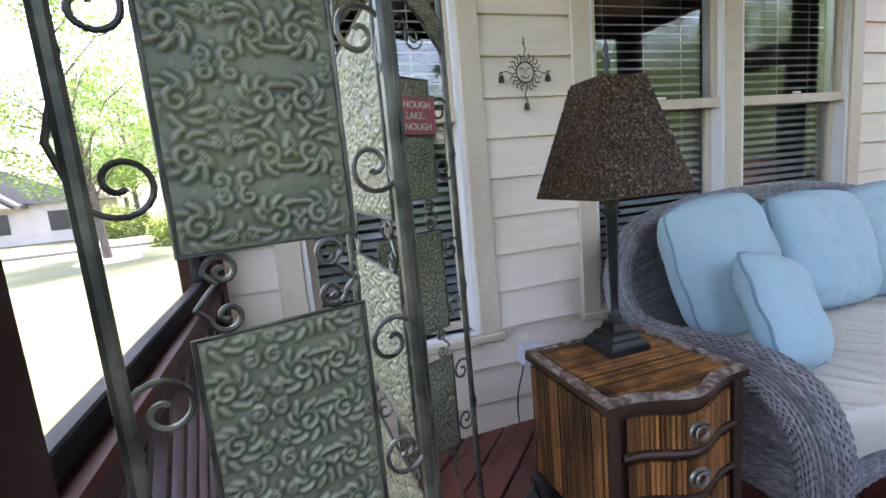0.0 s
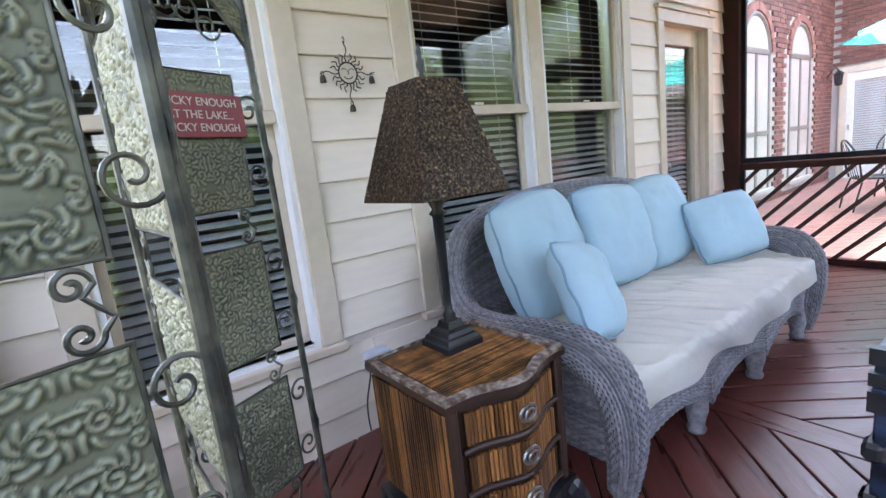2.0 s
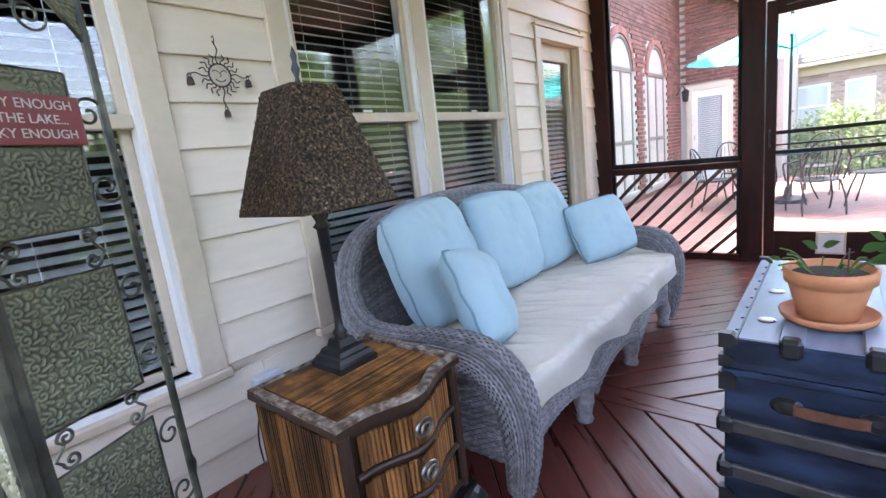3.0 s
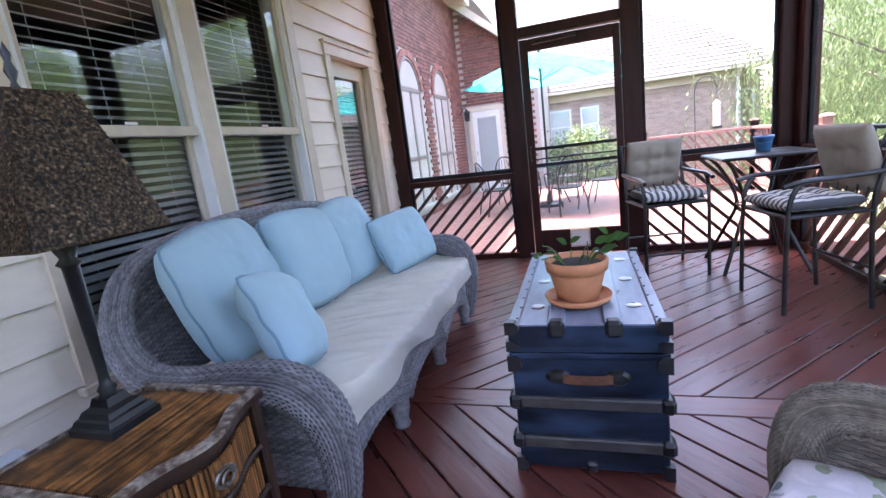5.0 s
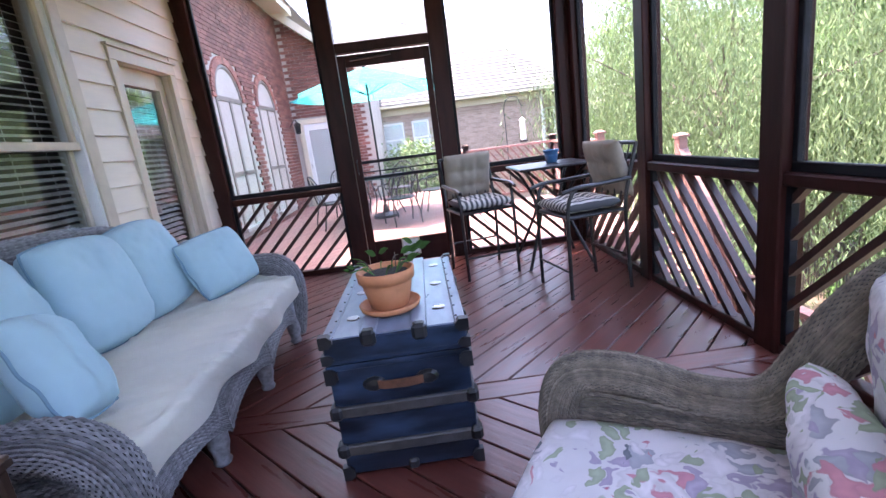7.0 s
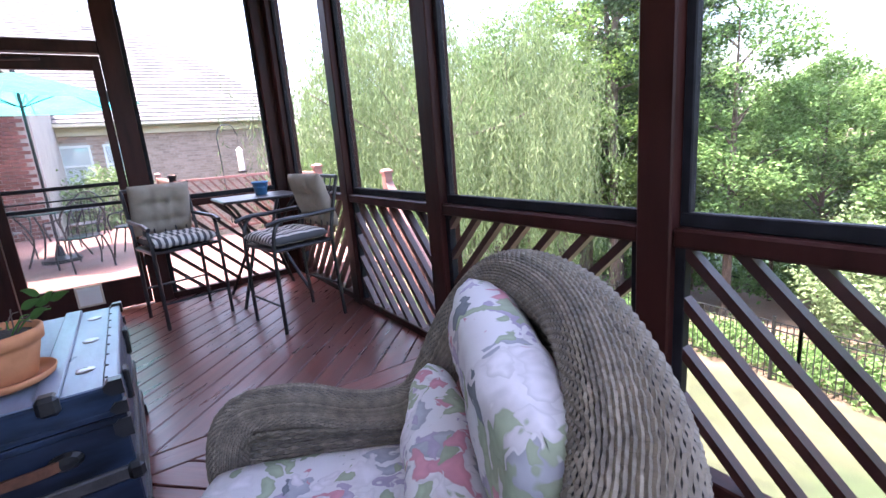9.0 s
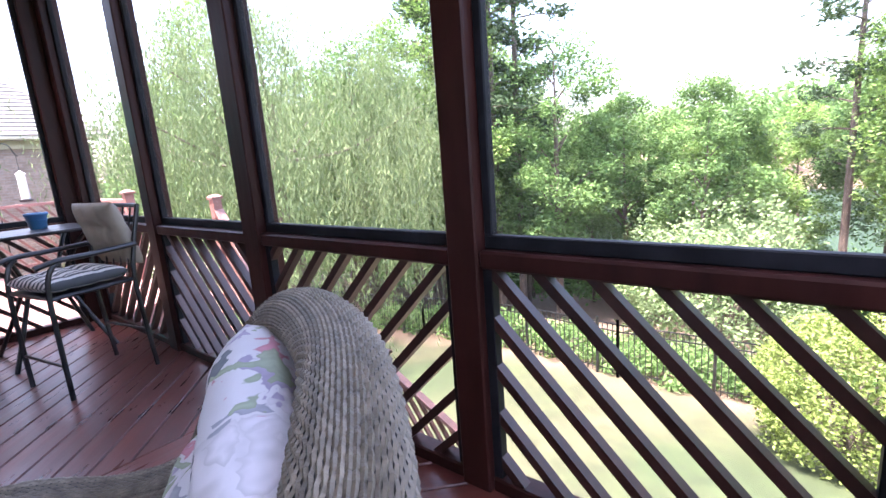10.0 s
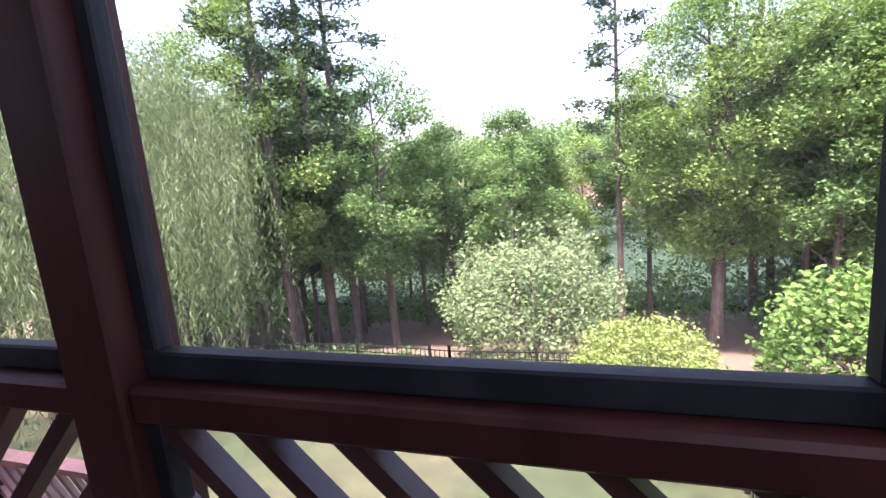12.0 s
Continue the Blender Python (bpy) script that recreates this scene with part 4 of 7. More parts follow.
# ---- table lamp ----
lamp = thing("table_lamp", "black candlestick lamp with dark mosaic shade on the chest", "lamp")
LX, LY = 0.83, -0.215
part("base", lathe([(0.066, 0.667), (0.066, 0.684), (0.060, 0.690), (0.055, 0.702), (0.048, 0.706), (0.043, 0.718), (0.030, 0.726), (0.024, 0.745)], 4, (LX, LY, 0), square=True), BLACKMETAL, lamp)
part("column", lathe([(0.026, 0.742), (0.017, 0.752), (0.021, 0.762), (0.0125, 0.775), (0.011, 0.80), (0.017, 1.06), (0.026, 1.068), (0.015, 1.08), (0.024, 1.10), (0.015, 1.115), (0.013, 1.14), (0.011, 1.20)], 16, (LX, LY, 0)), BLACKMETAL, lamp, smooth=True)
shade_prof = [(0.150, 1.118), (0.150, 1.124), (0.110, 1.275), (0.070, 1.425), (0.068, 1.430)]
bm = lathe(shade_prof, 4, (LX, LY, 0), square=True)
bmesh.ops.delete(bm, geom=[f for f in bm.faces if abs(f.normal.z) > 0.98], context="FACES_ONLY")
bm.normal_update()
for f in [f for f in bm.faces if len(f.verts) == 4 and max(v.co.z for v in f.verts) - min(v.co.z for v in f.verts) < 1e-5]:
    bm.faces.remove(f)
bmesh.ops.solidify(bm, geom=bm.faces[:], thickness=0.004)
shade = part("shade", bm, SHADE, lamp, "square tapered shade of dark mosaic chips")
# small chips all over the shade
bm = bmesh.new()
rng = random.Random(4)
for side in range(4):
    rot = Matrix.Rotation(side * math.pi / 2, 3, "Z")
    for i in range(1000):
        v = rng.random() ** 0.8
        z = 1.124 + v * 0.30
        hw = 0.150 - (z - 1.124) / 0.301 * 0.080
        u = rng.uniform(-0.97, 0.97) * hw
        s = rng.uniform(0.003, 0.0065)
        a = rng.uniform(0, math.tau)
        c = Vector((hw + 0.0012, u, z))
        qs = []
        for k in range(4):
            dy, dz = s * math.cos(a + k * math.pi / 2), s * math.sin(a + k * math.pi / 2) * rng.uniform(0.6, 1)
            qs.append(bm.verts.new(rot @ (c + Vector((-dz * 0.266 + rng.uniform(0, 0.0015), dy, dz))) + Vector((LX, LY, 0))))
        bm.faces.new(qs)
part("mosaic_covering", bm, SHADE, shade)
part("finial", lathe([(0.004, 1.425), (0.010, 1.44), (0.005, 1.455), (0.012, 1.475), (0.006, 1.495), (0.009, 1.51), (0.0, 1.535)], 12, (LX, LY, 0)), BLACKMETAL, lamp, smooth=True)
part("harp", tube([(LX, LY - 0.01, 1.19), (LX, LY - 0.05, 1.26), (LX, LY - 0.04, 1.38), (LX, LY, 1.427), (LX, LY + 0.04, 1.38), (LX, LY + 0.05, 1.26), (LX, LY + 0.01, 1.19)], 0.002, 6), BLACKMETAL, lamp)
rebase(lamp, (LX, LY, 0.667))

# ---- steamer trunk ----
TX0, TX1, TY0, TY1 = 1.655, 2.170, 0.585, 1.565
trunk = thing("steamer_trunk", "weathered blue steamer trunk with black corner hardware", "trunk")
part("body", B((TX0, TX1, TY0, TY1, 0.015, 0.470), bevel=0.005), TRUNK, trunk)
lid = part("lid", B((TX0 - 0.004, TX1 + 0.004, TY0 - 0.004, TY1 + 0.004, 0.476, 0.572), bevel=0.006), TRUNK, trunk)
part("lid_top", B((TX0 + 0.036, TX1 - 0.036, TY0 + 0.004, TY1 - 0.004, 0.572, 0.577)), TRUNK_TOP, lid, "pale blue grey lid panel")
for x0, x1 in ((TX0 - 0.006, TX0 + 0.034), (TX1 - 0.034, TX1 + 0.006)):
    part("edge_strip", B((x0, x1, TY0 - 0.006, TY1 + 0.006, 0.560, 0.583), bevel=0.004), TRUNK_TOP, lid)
    for k in range(9):
        y = TY0 + 0.05 + k * (TY1 - TY0 - 0.1) / 8
        part("rivet", lathe([(0.005, 0.583), (0.004, 0.586), (0.0, 0.587)], 8, ((x0 + x1) / 2 + (0.012 if x0 < 1.8 else -0.012), y, 0)), BLACKMETAL, lid)
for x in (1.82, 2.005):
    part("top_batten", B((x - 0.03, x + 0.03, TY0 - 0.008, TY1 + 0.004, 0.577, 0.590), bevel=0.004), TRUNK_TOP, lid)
    part("end_cap", B((x - 0.028, x + 0.028, TY0 - 0.022, TY0 + 0.03, 0.535, 0.596), bevel=0.012), BLACKMETAL, lid)
for y in (TY0 + 0.18, TY0 + 0.50, TY0 + 0.82):
    for x in (1.745, 2.085):
        part("buckle_plate", lathe([(0.026, 0.577), (0.027, 0.580), (0.018, 0.583), (0.0, 0.584)], 10, (x, y, 0)), STEEL, lid, "bright worn steel plate")
for z0, z1 in ((0.452, 0.474), (0.478, 0.497)):
    part("rim_band", B((TX0 - 0.007, TX1 + 0.007, TY0 - 0.007, TY1 + 0.007, z0, z1), bevel=0.003), TRUNK, trunk)
for z in (0.285, 0.125):
    part("batten", B((TX0 + 0.02, TX1 - 0.02, TY0 - 0.016, TY0 + 0.01, z - 0.022, z + 0.022), bevel=0.005), TRUNK_BAND, trunk, "worn grey timber batten")
    for x in (TX0, TX1):
        s = 1 if x > 1.9 else -1
        part("batten", B((x - 0.012, x + 0.012, TY0 + 0.03, TY1 - 0.03, z - 0.022, z + 0.022), bevel=0.005), TRUNK_BAND, trunk)
        part("corner_iron", B((x - 0.028, x + 0.020 if s > 0 else x + 0.028, TY0 - 0.026, TY0 + 0.045, z - 0.028, z + 0.028) if s > 0 else (x - 0.020, x + 0.028, TY0 - 0.026, TY0 + 0.045, z - 0.028, z + 0.028), bevel=0.012), BLACKMETAL, trunk)
for x in (TX0, TX1):
    for y in (TY0, TY1):
        for z0, z1, k in ((0.0, 0.055, 0.03), (0.405, 0.465, 0.034), (0.482, 0.520, 0.032), (0.545, 0.592, 0.036)):
            bm = B((x - k, x + k, y - k, y + k, z0, z1), bevel=0.016)
            for v in bm.verts:
                # pull the outer faces close to the box
                v.co.x = x + max(min(v.co.x - x, 0.014 if x > 1.9 else k), -k if x > 1.9 else -0.014)
                v.co.y = y + max(min(v.co.y - y, k if y < 1 else 0.014), -0.014 if y < 1 else -k)
            part("corner_iron", bm, BLACKMETAL, trunk)
part("foot_clamp", B((1.892, 1.932, TY0 - 0.016, TY0 + 0.01, 0.01, 0.05), bevel=0.008), BLACKMETAL, trunk)
hb = spline([(1.825, TY0 - 0.012, 0.385), (1.86, TY0 - 0.030, 0.388), (1.9125, TY0 - 0.034, 0.389), (1.965, TY0 - 0.030, 0.388), (2.0, TY0 - 0.012, 0.385)], 16)
hm = bmesh.new()
rings = [[hm.verts.new((p.x, p.y + dy, p.z + dz)) for dy, dz in ((-0.005, -0.015), (0.005, -0.015), (0.005, 0.015), (-0.005, 0.015))] for p in hb]
for a, b in zip(rings, rings[1:]):
    for k in range(4):
        hm.faces.new((a[k], b[k], b[(k + 1) % 4], a[(k + 1) % 4]))
hm.faces.new(rings[0])
hm.faces.new(rings[-1][::-1])
handle = part("handle", hm, LEATHER, trunk, "cracked brown leather handle")
for x in (1.815, 2.01):
    part("handle_loop", lathe([(0.0, -0.02), (0.03, -0.018), (0.034, 0.0), (0.024, 0.012), (0.0, 0.016)], 12), BLACKMETAL, handle).matrix_basis = pose(x, TY0 - 0.006, 0.385, 90, 0, 0) @ Matrix.Diagonal((1.3, 0.85, 1, 1))
for side in (TX0, TX1):
    for y in (TY0 + 0.25, TY1 - 0.25):
        s = 1 if side > 1.9 else -1
        part("latch", B((min(side, side + s * 0.022), max(side, side + s * 0.022), y - 0.03, y + 0.03, 0.42, 0.53), bevel=0.006), BLACKMETAL, trunk)
rebase(trunk, (1.91, 1.075, 0))

# ---- terracotta pot and plant ----
PX, PY = 1.895, 0.80
pot = thing("flower_pot", "terracotta pot with a straggly green plant, on its saucer", "flower pot")
part("pot", lathe([(0.072, 0.604), (0.076, 0.606), (0.100, 0.700), (0.101, 0.712), (0.112, 0.714), (0.116, 0.752), (0.110, 0.756), (0.102, 0.752), (0.098, 0.735), (0.0, 0.733)], 36, (PX, PY, 0)), CLAY, pot, smooth=True)
part("soil", lathe([(0.099, 0.734), (0.06, 0.742), (0.0, 0.745)], 20, (PX, PY, 0)), SOIL, pot)
rng = random.Random(11)
for k in range(16):
    a = rng.uniform(0, math.tau)
    q = rng.uniform(0.05, 0.15)
    p0 = Vector((PX + 0.05 * math.cos(a), PY + 0.05 * math.sin(a), 0.738))
    p2 = Vector((PX + q * math.cos(a + rng.uniform(-.5, .5)), PY + q * math.sin(a), 0.77 + rng.uniform(-0.01, 0.05)))
    part("stem", tube(spline([p0, (p0 + p2) / 2 + Vector((0, 0, 0.02)), p2], 6), 0.0022, 5), LEAF_POT if k % 3 else BARK, pot)


def leaf(c, d, size, up=Vector((0, 0, 1))):
    size *= 1.05
    bm = bmesh.new()
    d = d.normalized()
    s = d.cross(up).normalized()

    def fn(u, v):
        w = math.sin(math.pi * u ** 0.7) * 0.42
        return c + d * (u * size) + s * ((v - 0.5) * w * size * 1.3) + up * (0.12 * size * math.sin(u * 2.6) + 0.1 * size * abs(2 * v - 1))
    grid_surface(fn, 6, 4, bm)
    bmesh.ops.solidify(bm, geom=bm.faces[:], thickness=0.0008)
    return bm


for k, (dx, dy, dz, ax, ay, size) in enumerate(((0.07, 0.03, 0.055, 1, 0.2, 0.055), (0.10, 0.06, 0.05, 0.8, -0.5, 0.06), (0.13, 0.02, 0.07, 0.4, -0.8, 0.05), (0.09, -0.01, 0.03, 0.7, -0.9, 0.06), (0.12, 0.05, 0.085, -0.5, -0.7, 0.05), (0.14, 0.05, 0.06, 1, -0.2, 0.055),
                                                 (-0.03, 0.04, 0.055, -0.5, -0.8, 0.05), (-0.02, 0.05, 0.06, 0.8, -0.6, 0.045), (-0.12, 0.02, 0.02, -1, -0.3, 0.03), (-0.14, 0.01, 0.012, -0.6, -0.8, 0.026), (0.02, -0.06, 0.02, 0.2, -1, 0.03), (-0.06, -0.05, 0.02, -0.4, -1, 0.03))):
    part("leaf", leaf(Vector((PX + dx, PY + dy, 0.745 + dz)), Vector((ax, ay * 0.4, 0.35)), size, Vector((0.15 * math.sin(k * 2.1), -0.75, 0.65)).normalized()), LEAF_POT, pot, smooth=True)
rebase(pot, (PX, PY, 0.604))
saucer = finish(lathe([(0.105, 0.591), (0.118, 0.600), (0.124, 0.617), (0.119, 0.619), (0.110, 0.604), (0.0, 0.603)], 36, (PX, PY, 0)), CLAY, "saucer", label="terracotta saucer under the flower pot on the trunk", category="saucer", smooth=True)


# ---- bar chairs and table ----
def bar_chair(m):
    """Black metal bar chair; y forward."""
    ch = thing("bar_chair", "black metal bar chair with taupe tufted back cushion", "chair", group="bar chairs round the table")
    r = 0.014
    hw = 0.235
    for s in (-1, 1):
        part("front_leg", tube(spline([(s * hw, 0.235, 0.0), (s * hw, 0.235, 0.3), (s * hw, 0.23, 0.62), (s * hw * 1.02, 0.20, 0.74), (s * hw * 1.04, 0.16, 0.775)], 12), r, 8), BLACKMETAL, ch)
        part("rear_leg", tube(spline([(s * hw, -0.245, 0.0), (s * hw, -0.225, 0.3), (s * hw, -0.215, 0.6), (s * hw, -0.25, 0.8), (s * hw, -0.315, 1.03)], 14), r, 8), BLACKMETAL, ch)
        part("armrest", tube(spline([(s * hw * 1.04, 0.27, 0.765), (s * hw * 1.06, 0.16, 0.788), (s * hw * 1.06, 0.0, 0.79), (s * hw * 1.02, -0.26, 0.80)], 10), 0.016, 8), BLACKMETAL, ch)
        part("side_rail", tube([(s * hw, 0.235, 0.585), (s * hw, -0.215, 0.585)], 0.012, 8), BLACKMETAL, ch)
    part("stretcher", tube([(-hw, -0.225, 0.25), (hw, -0.225, 0.25)], 0.009, 8), BLACKMETAL, ch)
    part("stretcher", tube([(-hw, 0.235, 0.20), (hw, 0.235, 0.20)], 0.009, 8), BLACKMETAL, ch)
    part("seat_frame", B((-hw, hw, -0.215, 0.235, 0.575, 0.597), bevel=0.006), BLACKMETAL, ch)
    part("top_rail", tube([(-hw, -0.315, 1.03), (0, -0.322, 1.035), (hw, -0.315, 1.03)], r, 8), BLACKMETAL, ch)
    for k in range(5):
        x = -0.16 + k * 0.08
        part("back_bar", tube([(x, -0.225, 0.62), (x, -0.258, 0.82), (x, -0.318, 1.03)], 0.006, 6), BLACKMETAL, ch)

    def tufts(u, v, w, h):
        dim = 0.0
        for a in (0.27, 0.5, 0.73):
            for b in (0.30, 0.64):
                d2 = ((u - a) * w) ** 2 + ((v - b) * h) ** 2
                dim += math.exp(-d2 / 0.0016)
        line = sum(math.exp(-(((u - a) * w) ** 2) / 0.0005) for a in (0.33, 0.67)) * 0.35 + sum(math.exp(-(((v - b) * h) ** 2) / 0.0005) for b in (0.30, 0.64)) * 0.25
        return min(1.0, dim * 0.8 + line)

    def pad(w, h, d, place, mat, name, label):
        bm = bmesh.new()
        for sg in (1, -1):
            def fn(u, v, sg=sg):
                a, b = 2 * u - 1, 2 * v - 1
                t = (max(0, 1 - abs(a) ** 5) * max(0, 1 - abs(b) ** 5)) ** 0.5
                return Vector((a * w / 2, sg * d / 2 * t * (1 - 0.55 * tufts(u, v, w, h)), b * h / 2))
            grid_surface(fn, 30, 26, bm)
        bmesh.ops.remove_doubles(bm, verts=bm.verts, dist=0.0005)
        bmesh.ops.recalc_face_normals(bm, faces=bm.faces)
        ob = part(name, bm, mat, ch, label, smooth=True)
        ob.matrix_basis = place
        return ob
    pad(0.44, 0.42, 0.11, pose(0, -0.235, 0.865, -16, 0, 0), TAUPE, "back_cushion", "tufted taupe back cushion")
    pad(0.46, 0.44, 0.10, pose(0, 0.02, 0.645, 90, 0, 0), STRIPE, "seat_cushion", "grey and white striped seat cushion")
    ch.matrix_basis = m
    return ch


chair_a = bar_chair(pose(2.56, 3.13, 0, 0, 0, 192))
chair_b = copy_thing(chair_a, pose(3.22, 2.37, 0, 0, 0, 101))
tagged(chair_b, "black metal bar chair turned beside the bar table")

table = thing("bar_table", "square black metal bar table in the porch corner", "table")
part("tabletop", B((2.90, 3.54, 2.86, 3.50, 0.868, 0.890), bevel=0.008), BLACKMETAL, table)
for (x0, y0), (x1, y1) in (((2.93, 2.90), (3.40, 3.40)), ((3.50, 2.90), (3.05, 3.40)), ((2.93, 3.46), (3.40, 2.95)), ((3.50, 3.46), (3.05, 2.95))):
    part("leg", tube(spline([(x0, y0, 0.0), (x0 * 0.75 + x1 * 0.25, y0 * 0.75 + y1 * 0.25, 0.30), (x0 * 0.62 + x1 * 0.38, y0 * 0.62 + y1 * 0.38, 0.52), (x0 * 0.8 + x1 * 0.2, y0 * 0.8 + y1 * 0.2, 0.76), (x0 * 0.97 + x1 * 0.03, y0 * 0.97 + y1 * 0.03, 0.87)], 16), 0.015, 8), BLACKMETAL, table)
part("brace_ring", tube([(3.22 + 0.13 * math.cos(a), 3.18 + 0.13 * math.sin(a), 0.50) for a in [i * math.tau / 24 for i in range(24)]], 0.008, 8, closed=True), BLACKMETAL, table)
rebase(table, (3.22, 3.18, 0))
BPX, BPY = 3.28, 3.25
bpot = thing("blue_pot", "small blue pot with ribbed rim on the bar table", "pot")
part("body", lathe([(0.045, 0.891), (0.048, 0.892), (0.062, 0.985), (0.068, 0.987), (0.070, 1.005), (0.064, 1.007), (0.060, 0.99), (0.044, 0.90), (0.0, 0.898)], 28, (BPX, BPY, 0)), BLUEPOT, bpot, smooth=True)
part("band", tube([(BPX + 0.057 * math.cos(i * math.tau / 28), BPY + 0.057 * math.sin(i * math.tau / 28), 0.955) for i in range(28)], 0.003, 6, closed=True), BLUEPOT, bpot)
rebase(bpot, (BPX, BPY, 0.891))

# ---- floral wicker armchair (x right, y forward) ----
arm = thing("armchair", "weathered brown wicker armchair facing the sofa", "armchair")
AW, AF, AZ, AT, AB_ = 0.430, 0.485, 0.545, 0.912, -0.328   # half width, front, arm height, back height, back
halfc = [(AW - 0.025, AF - 0.03, 0.05), (AW - 0.015, AF, 0.25), (AW - 0.015, AF, AZ - 0.13), (AW - 0.007, AF - 0.05, AZ - 0.02), (AW, AF - 0.20, AZ - 0.004), (AW, AF - 0.37, AZ - 0.045), (AW, AB_ + 0.285, AZ - 0.02), (AW - 0.01, AB_ + 0.165, 0.72), (AW - 0.055, AB_ + 0.075, 0.843), (AW * 0.5, AB_ + 0.025, AT - 0.013)]
pts = halfc + [(0, AB_, AT)] + [(-x, y, z) for x, y, z in halfc[::-1]]
rad = [0.035, 0.046, 0.053, 0.055, 0.053, 0.052, 0.055, 0.063, 0.063, 0.061]
rolled_rim(arm, pts, rad + [0.061] + rad[::-1], WICKER_BROWN, WICKER_DARK, n=80, scale=0.5)
woven_panel(arm, "front_apron", lambda u, v: Vector(((u - 0.5) * 2 * (AW - 0.03), AF - 0.01 - 0.01 * v, 0.10 + 0.07 * math.sin(math.pi * u) + v * (0.24 - 0.07 * math.sin(math.pi * u)))), 0.74, 0.22, WICKER_BROWN, WICKER_DARK, 16, 4, both=True)
for s in (-1, 1):
    woven_panel(arm, "side_panel", lambda u, v, s=s: Vector((s * (AW - 0.012), -0.24 + u * 0.70, 0.12 + v * 0.39)), 0.70, 0.39, WICKER_BROWN, WICKER_DARK, 8, 4, both=True)
    # a twisted braid runs along the inner side of each arm
    braid = spline([(s * (AW - 0.056), AF - 0.06, 0.46), (s * (AW - 0.056), AF - 0.12, 0.50), (s * (AW - 0.056), AF - 0.34, 0.485), (s * (AW - 0.056), AB_ + 0.33, 0.49)], 60)
    part("braid", tube([p + Vector((0, 0, 0.0035 * math.sin(k * 1.9))) for k, p in enumerate(braid)], 0.0055, 6), WICKER_BROWN, arm)


def chair_back(u, v):
    a = (u - 0.5) * 2
    top = 0.89 - 0.30 * max(0, abs(a) - 0.55) / 0.45
    return Vector(((AW - 0.005) * a, -0.285 + 0.11 * abs(a) ** 3 - 0.05 * v, 0.15 + v * (top - 0.15)))


woven_panel(arm, "back_panel", chair_back, 0.82, 0.77, WICKER_BROWN, WICKER_DARK, 16, 10, both=True, scale=0.7)
rimline = spline([(AW - 0.075, AB_ + 0.19, 0.68), (AW - 0.115, AB_ + 0.11, 0.80), (AW * 0.45, AB_ + 0.07, 0.86), (0, AB_ + 0.05, 0.875), (-AW * 0.45, AB_ + 0.07, 0.86), (0.115 - AW, AB_ + 0.11, 0.80), (0.075 - AW, AB_ + 0.19, 0.68)], 90)
part("braid", tube([p + Vector((0, 0, 0.0035 * math.sin(k * 1.9))) for k, p in enumerate(rimline)], 0.0055, 6), WICKER_BROWN, arm)
part("seat_deck", B((0.035 - AW, AW - 0.035, -0.30, AF - 0.03, 0.27, 0.315), bevel=0.01), WICKER_DARK, arm)
for x, y in ((AW - 0.03, 0.36), (0.03 - AW, 0.36), (AW - 0.06, -0.22), (0.06 - AW, -0.22)):
    part("leg", lathe(LEG, 14, (x, y, 0)), WICKER_BROWN, arm, smooth=True)
ARM_POSE = pose(2.605, -0.377, 0, 0, 0, 59.8)
arm.matrix_basis = ARM_POSE
sc = thing("seat_cushion", "floral cotton seat cushion on the wicker armchair", "cushion", ARM_POSE @ pose(0, 0.13, 0.385, 90, 0, 0))
part("cover", cushion(0.74, 0.76, 0.17, 0.22, 0.06, 21, 0.008, 34, 34), FLORAL, sc, smooth=True)
bc = thing("back_cushion", "plump floral cotton back cushion on the wicker armchair", "cushion", ARM_POSE @ pose(0.0, -0.235, 0.668, -12, 0, 0))
part("cover", cushion(0.69, 0.49, 0.17, 0.32, 0.18, 22, 0.010, 34, 34), FLORAL, bc, smooth=True)
lc = thing("lumbar_cushion", "small floral cotton cushion in front of the back cushion", "cushion", ARM_POSE @ pose(0.05, -0.095, 0.560, -10, 0, 0))
part("cover", cushion(0.56, 0.26, 0.15, 0.36, 0.12, 23, 0.009), FLORAL, lc, smooth=True)

# ---- folding metal divider ----
divider = thing("folding_divider", "folding antiqued iron divider with embossed tin squares", "room divider")


def spiral(c, r0, turns, start, sgn=1, n=26):
    return [(c[0] + r0 * (1 - 0.86 * k / n) * math.cos(start + sgn * turns * math.tau * k / n), c[1] + r0 * (1 - 0.86 * k / n) * math.sin(start + sgn * turns * math.tau * k / n)) for k in range(n + 1)]


def scroll(parent, to3, a, b, r, side, name="scroll"):
    """An S or C scroll between two points of the panel, ending in spirals."""
    (ax, az), (bx, bz) = a, b
    pts = spiral((ax + side * r, az), r, 1.35, math.pi if side > 0 else 0, -1 if side > 0 else 1)[::-1]
    pts += [(ax * (1 - f) + bx * f + side * 0.0 + 0.012 * math.sin(f * math.tau) * side, az * (1 - f) + bz * f) for f in (0.25, 0.5, 0.75)]
    pts += spiral((bx + side * r, bz), r, 1.35, math.pi if side > 0 else 0, 1 if side > 0 else -1)
    part(name, tube([to3(x, z) for x, z in pts], 0.0038, 6), IRON, parent)


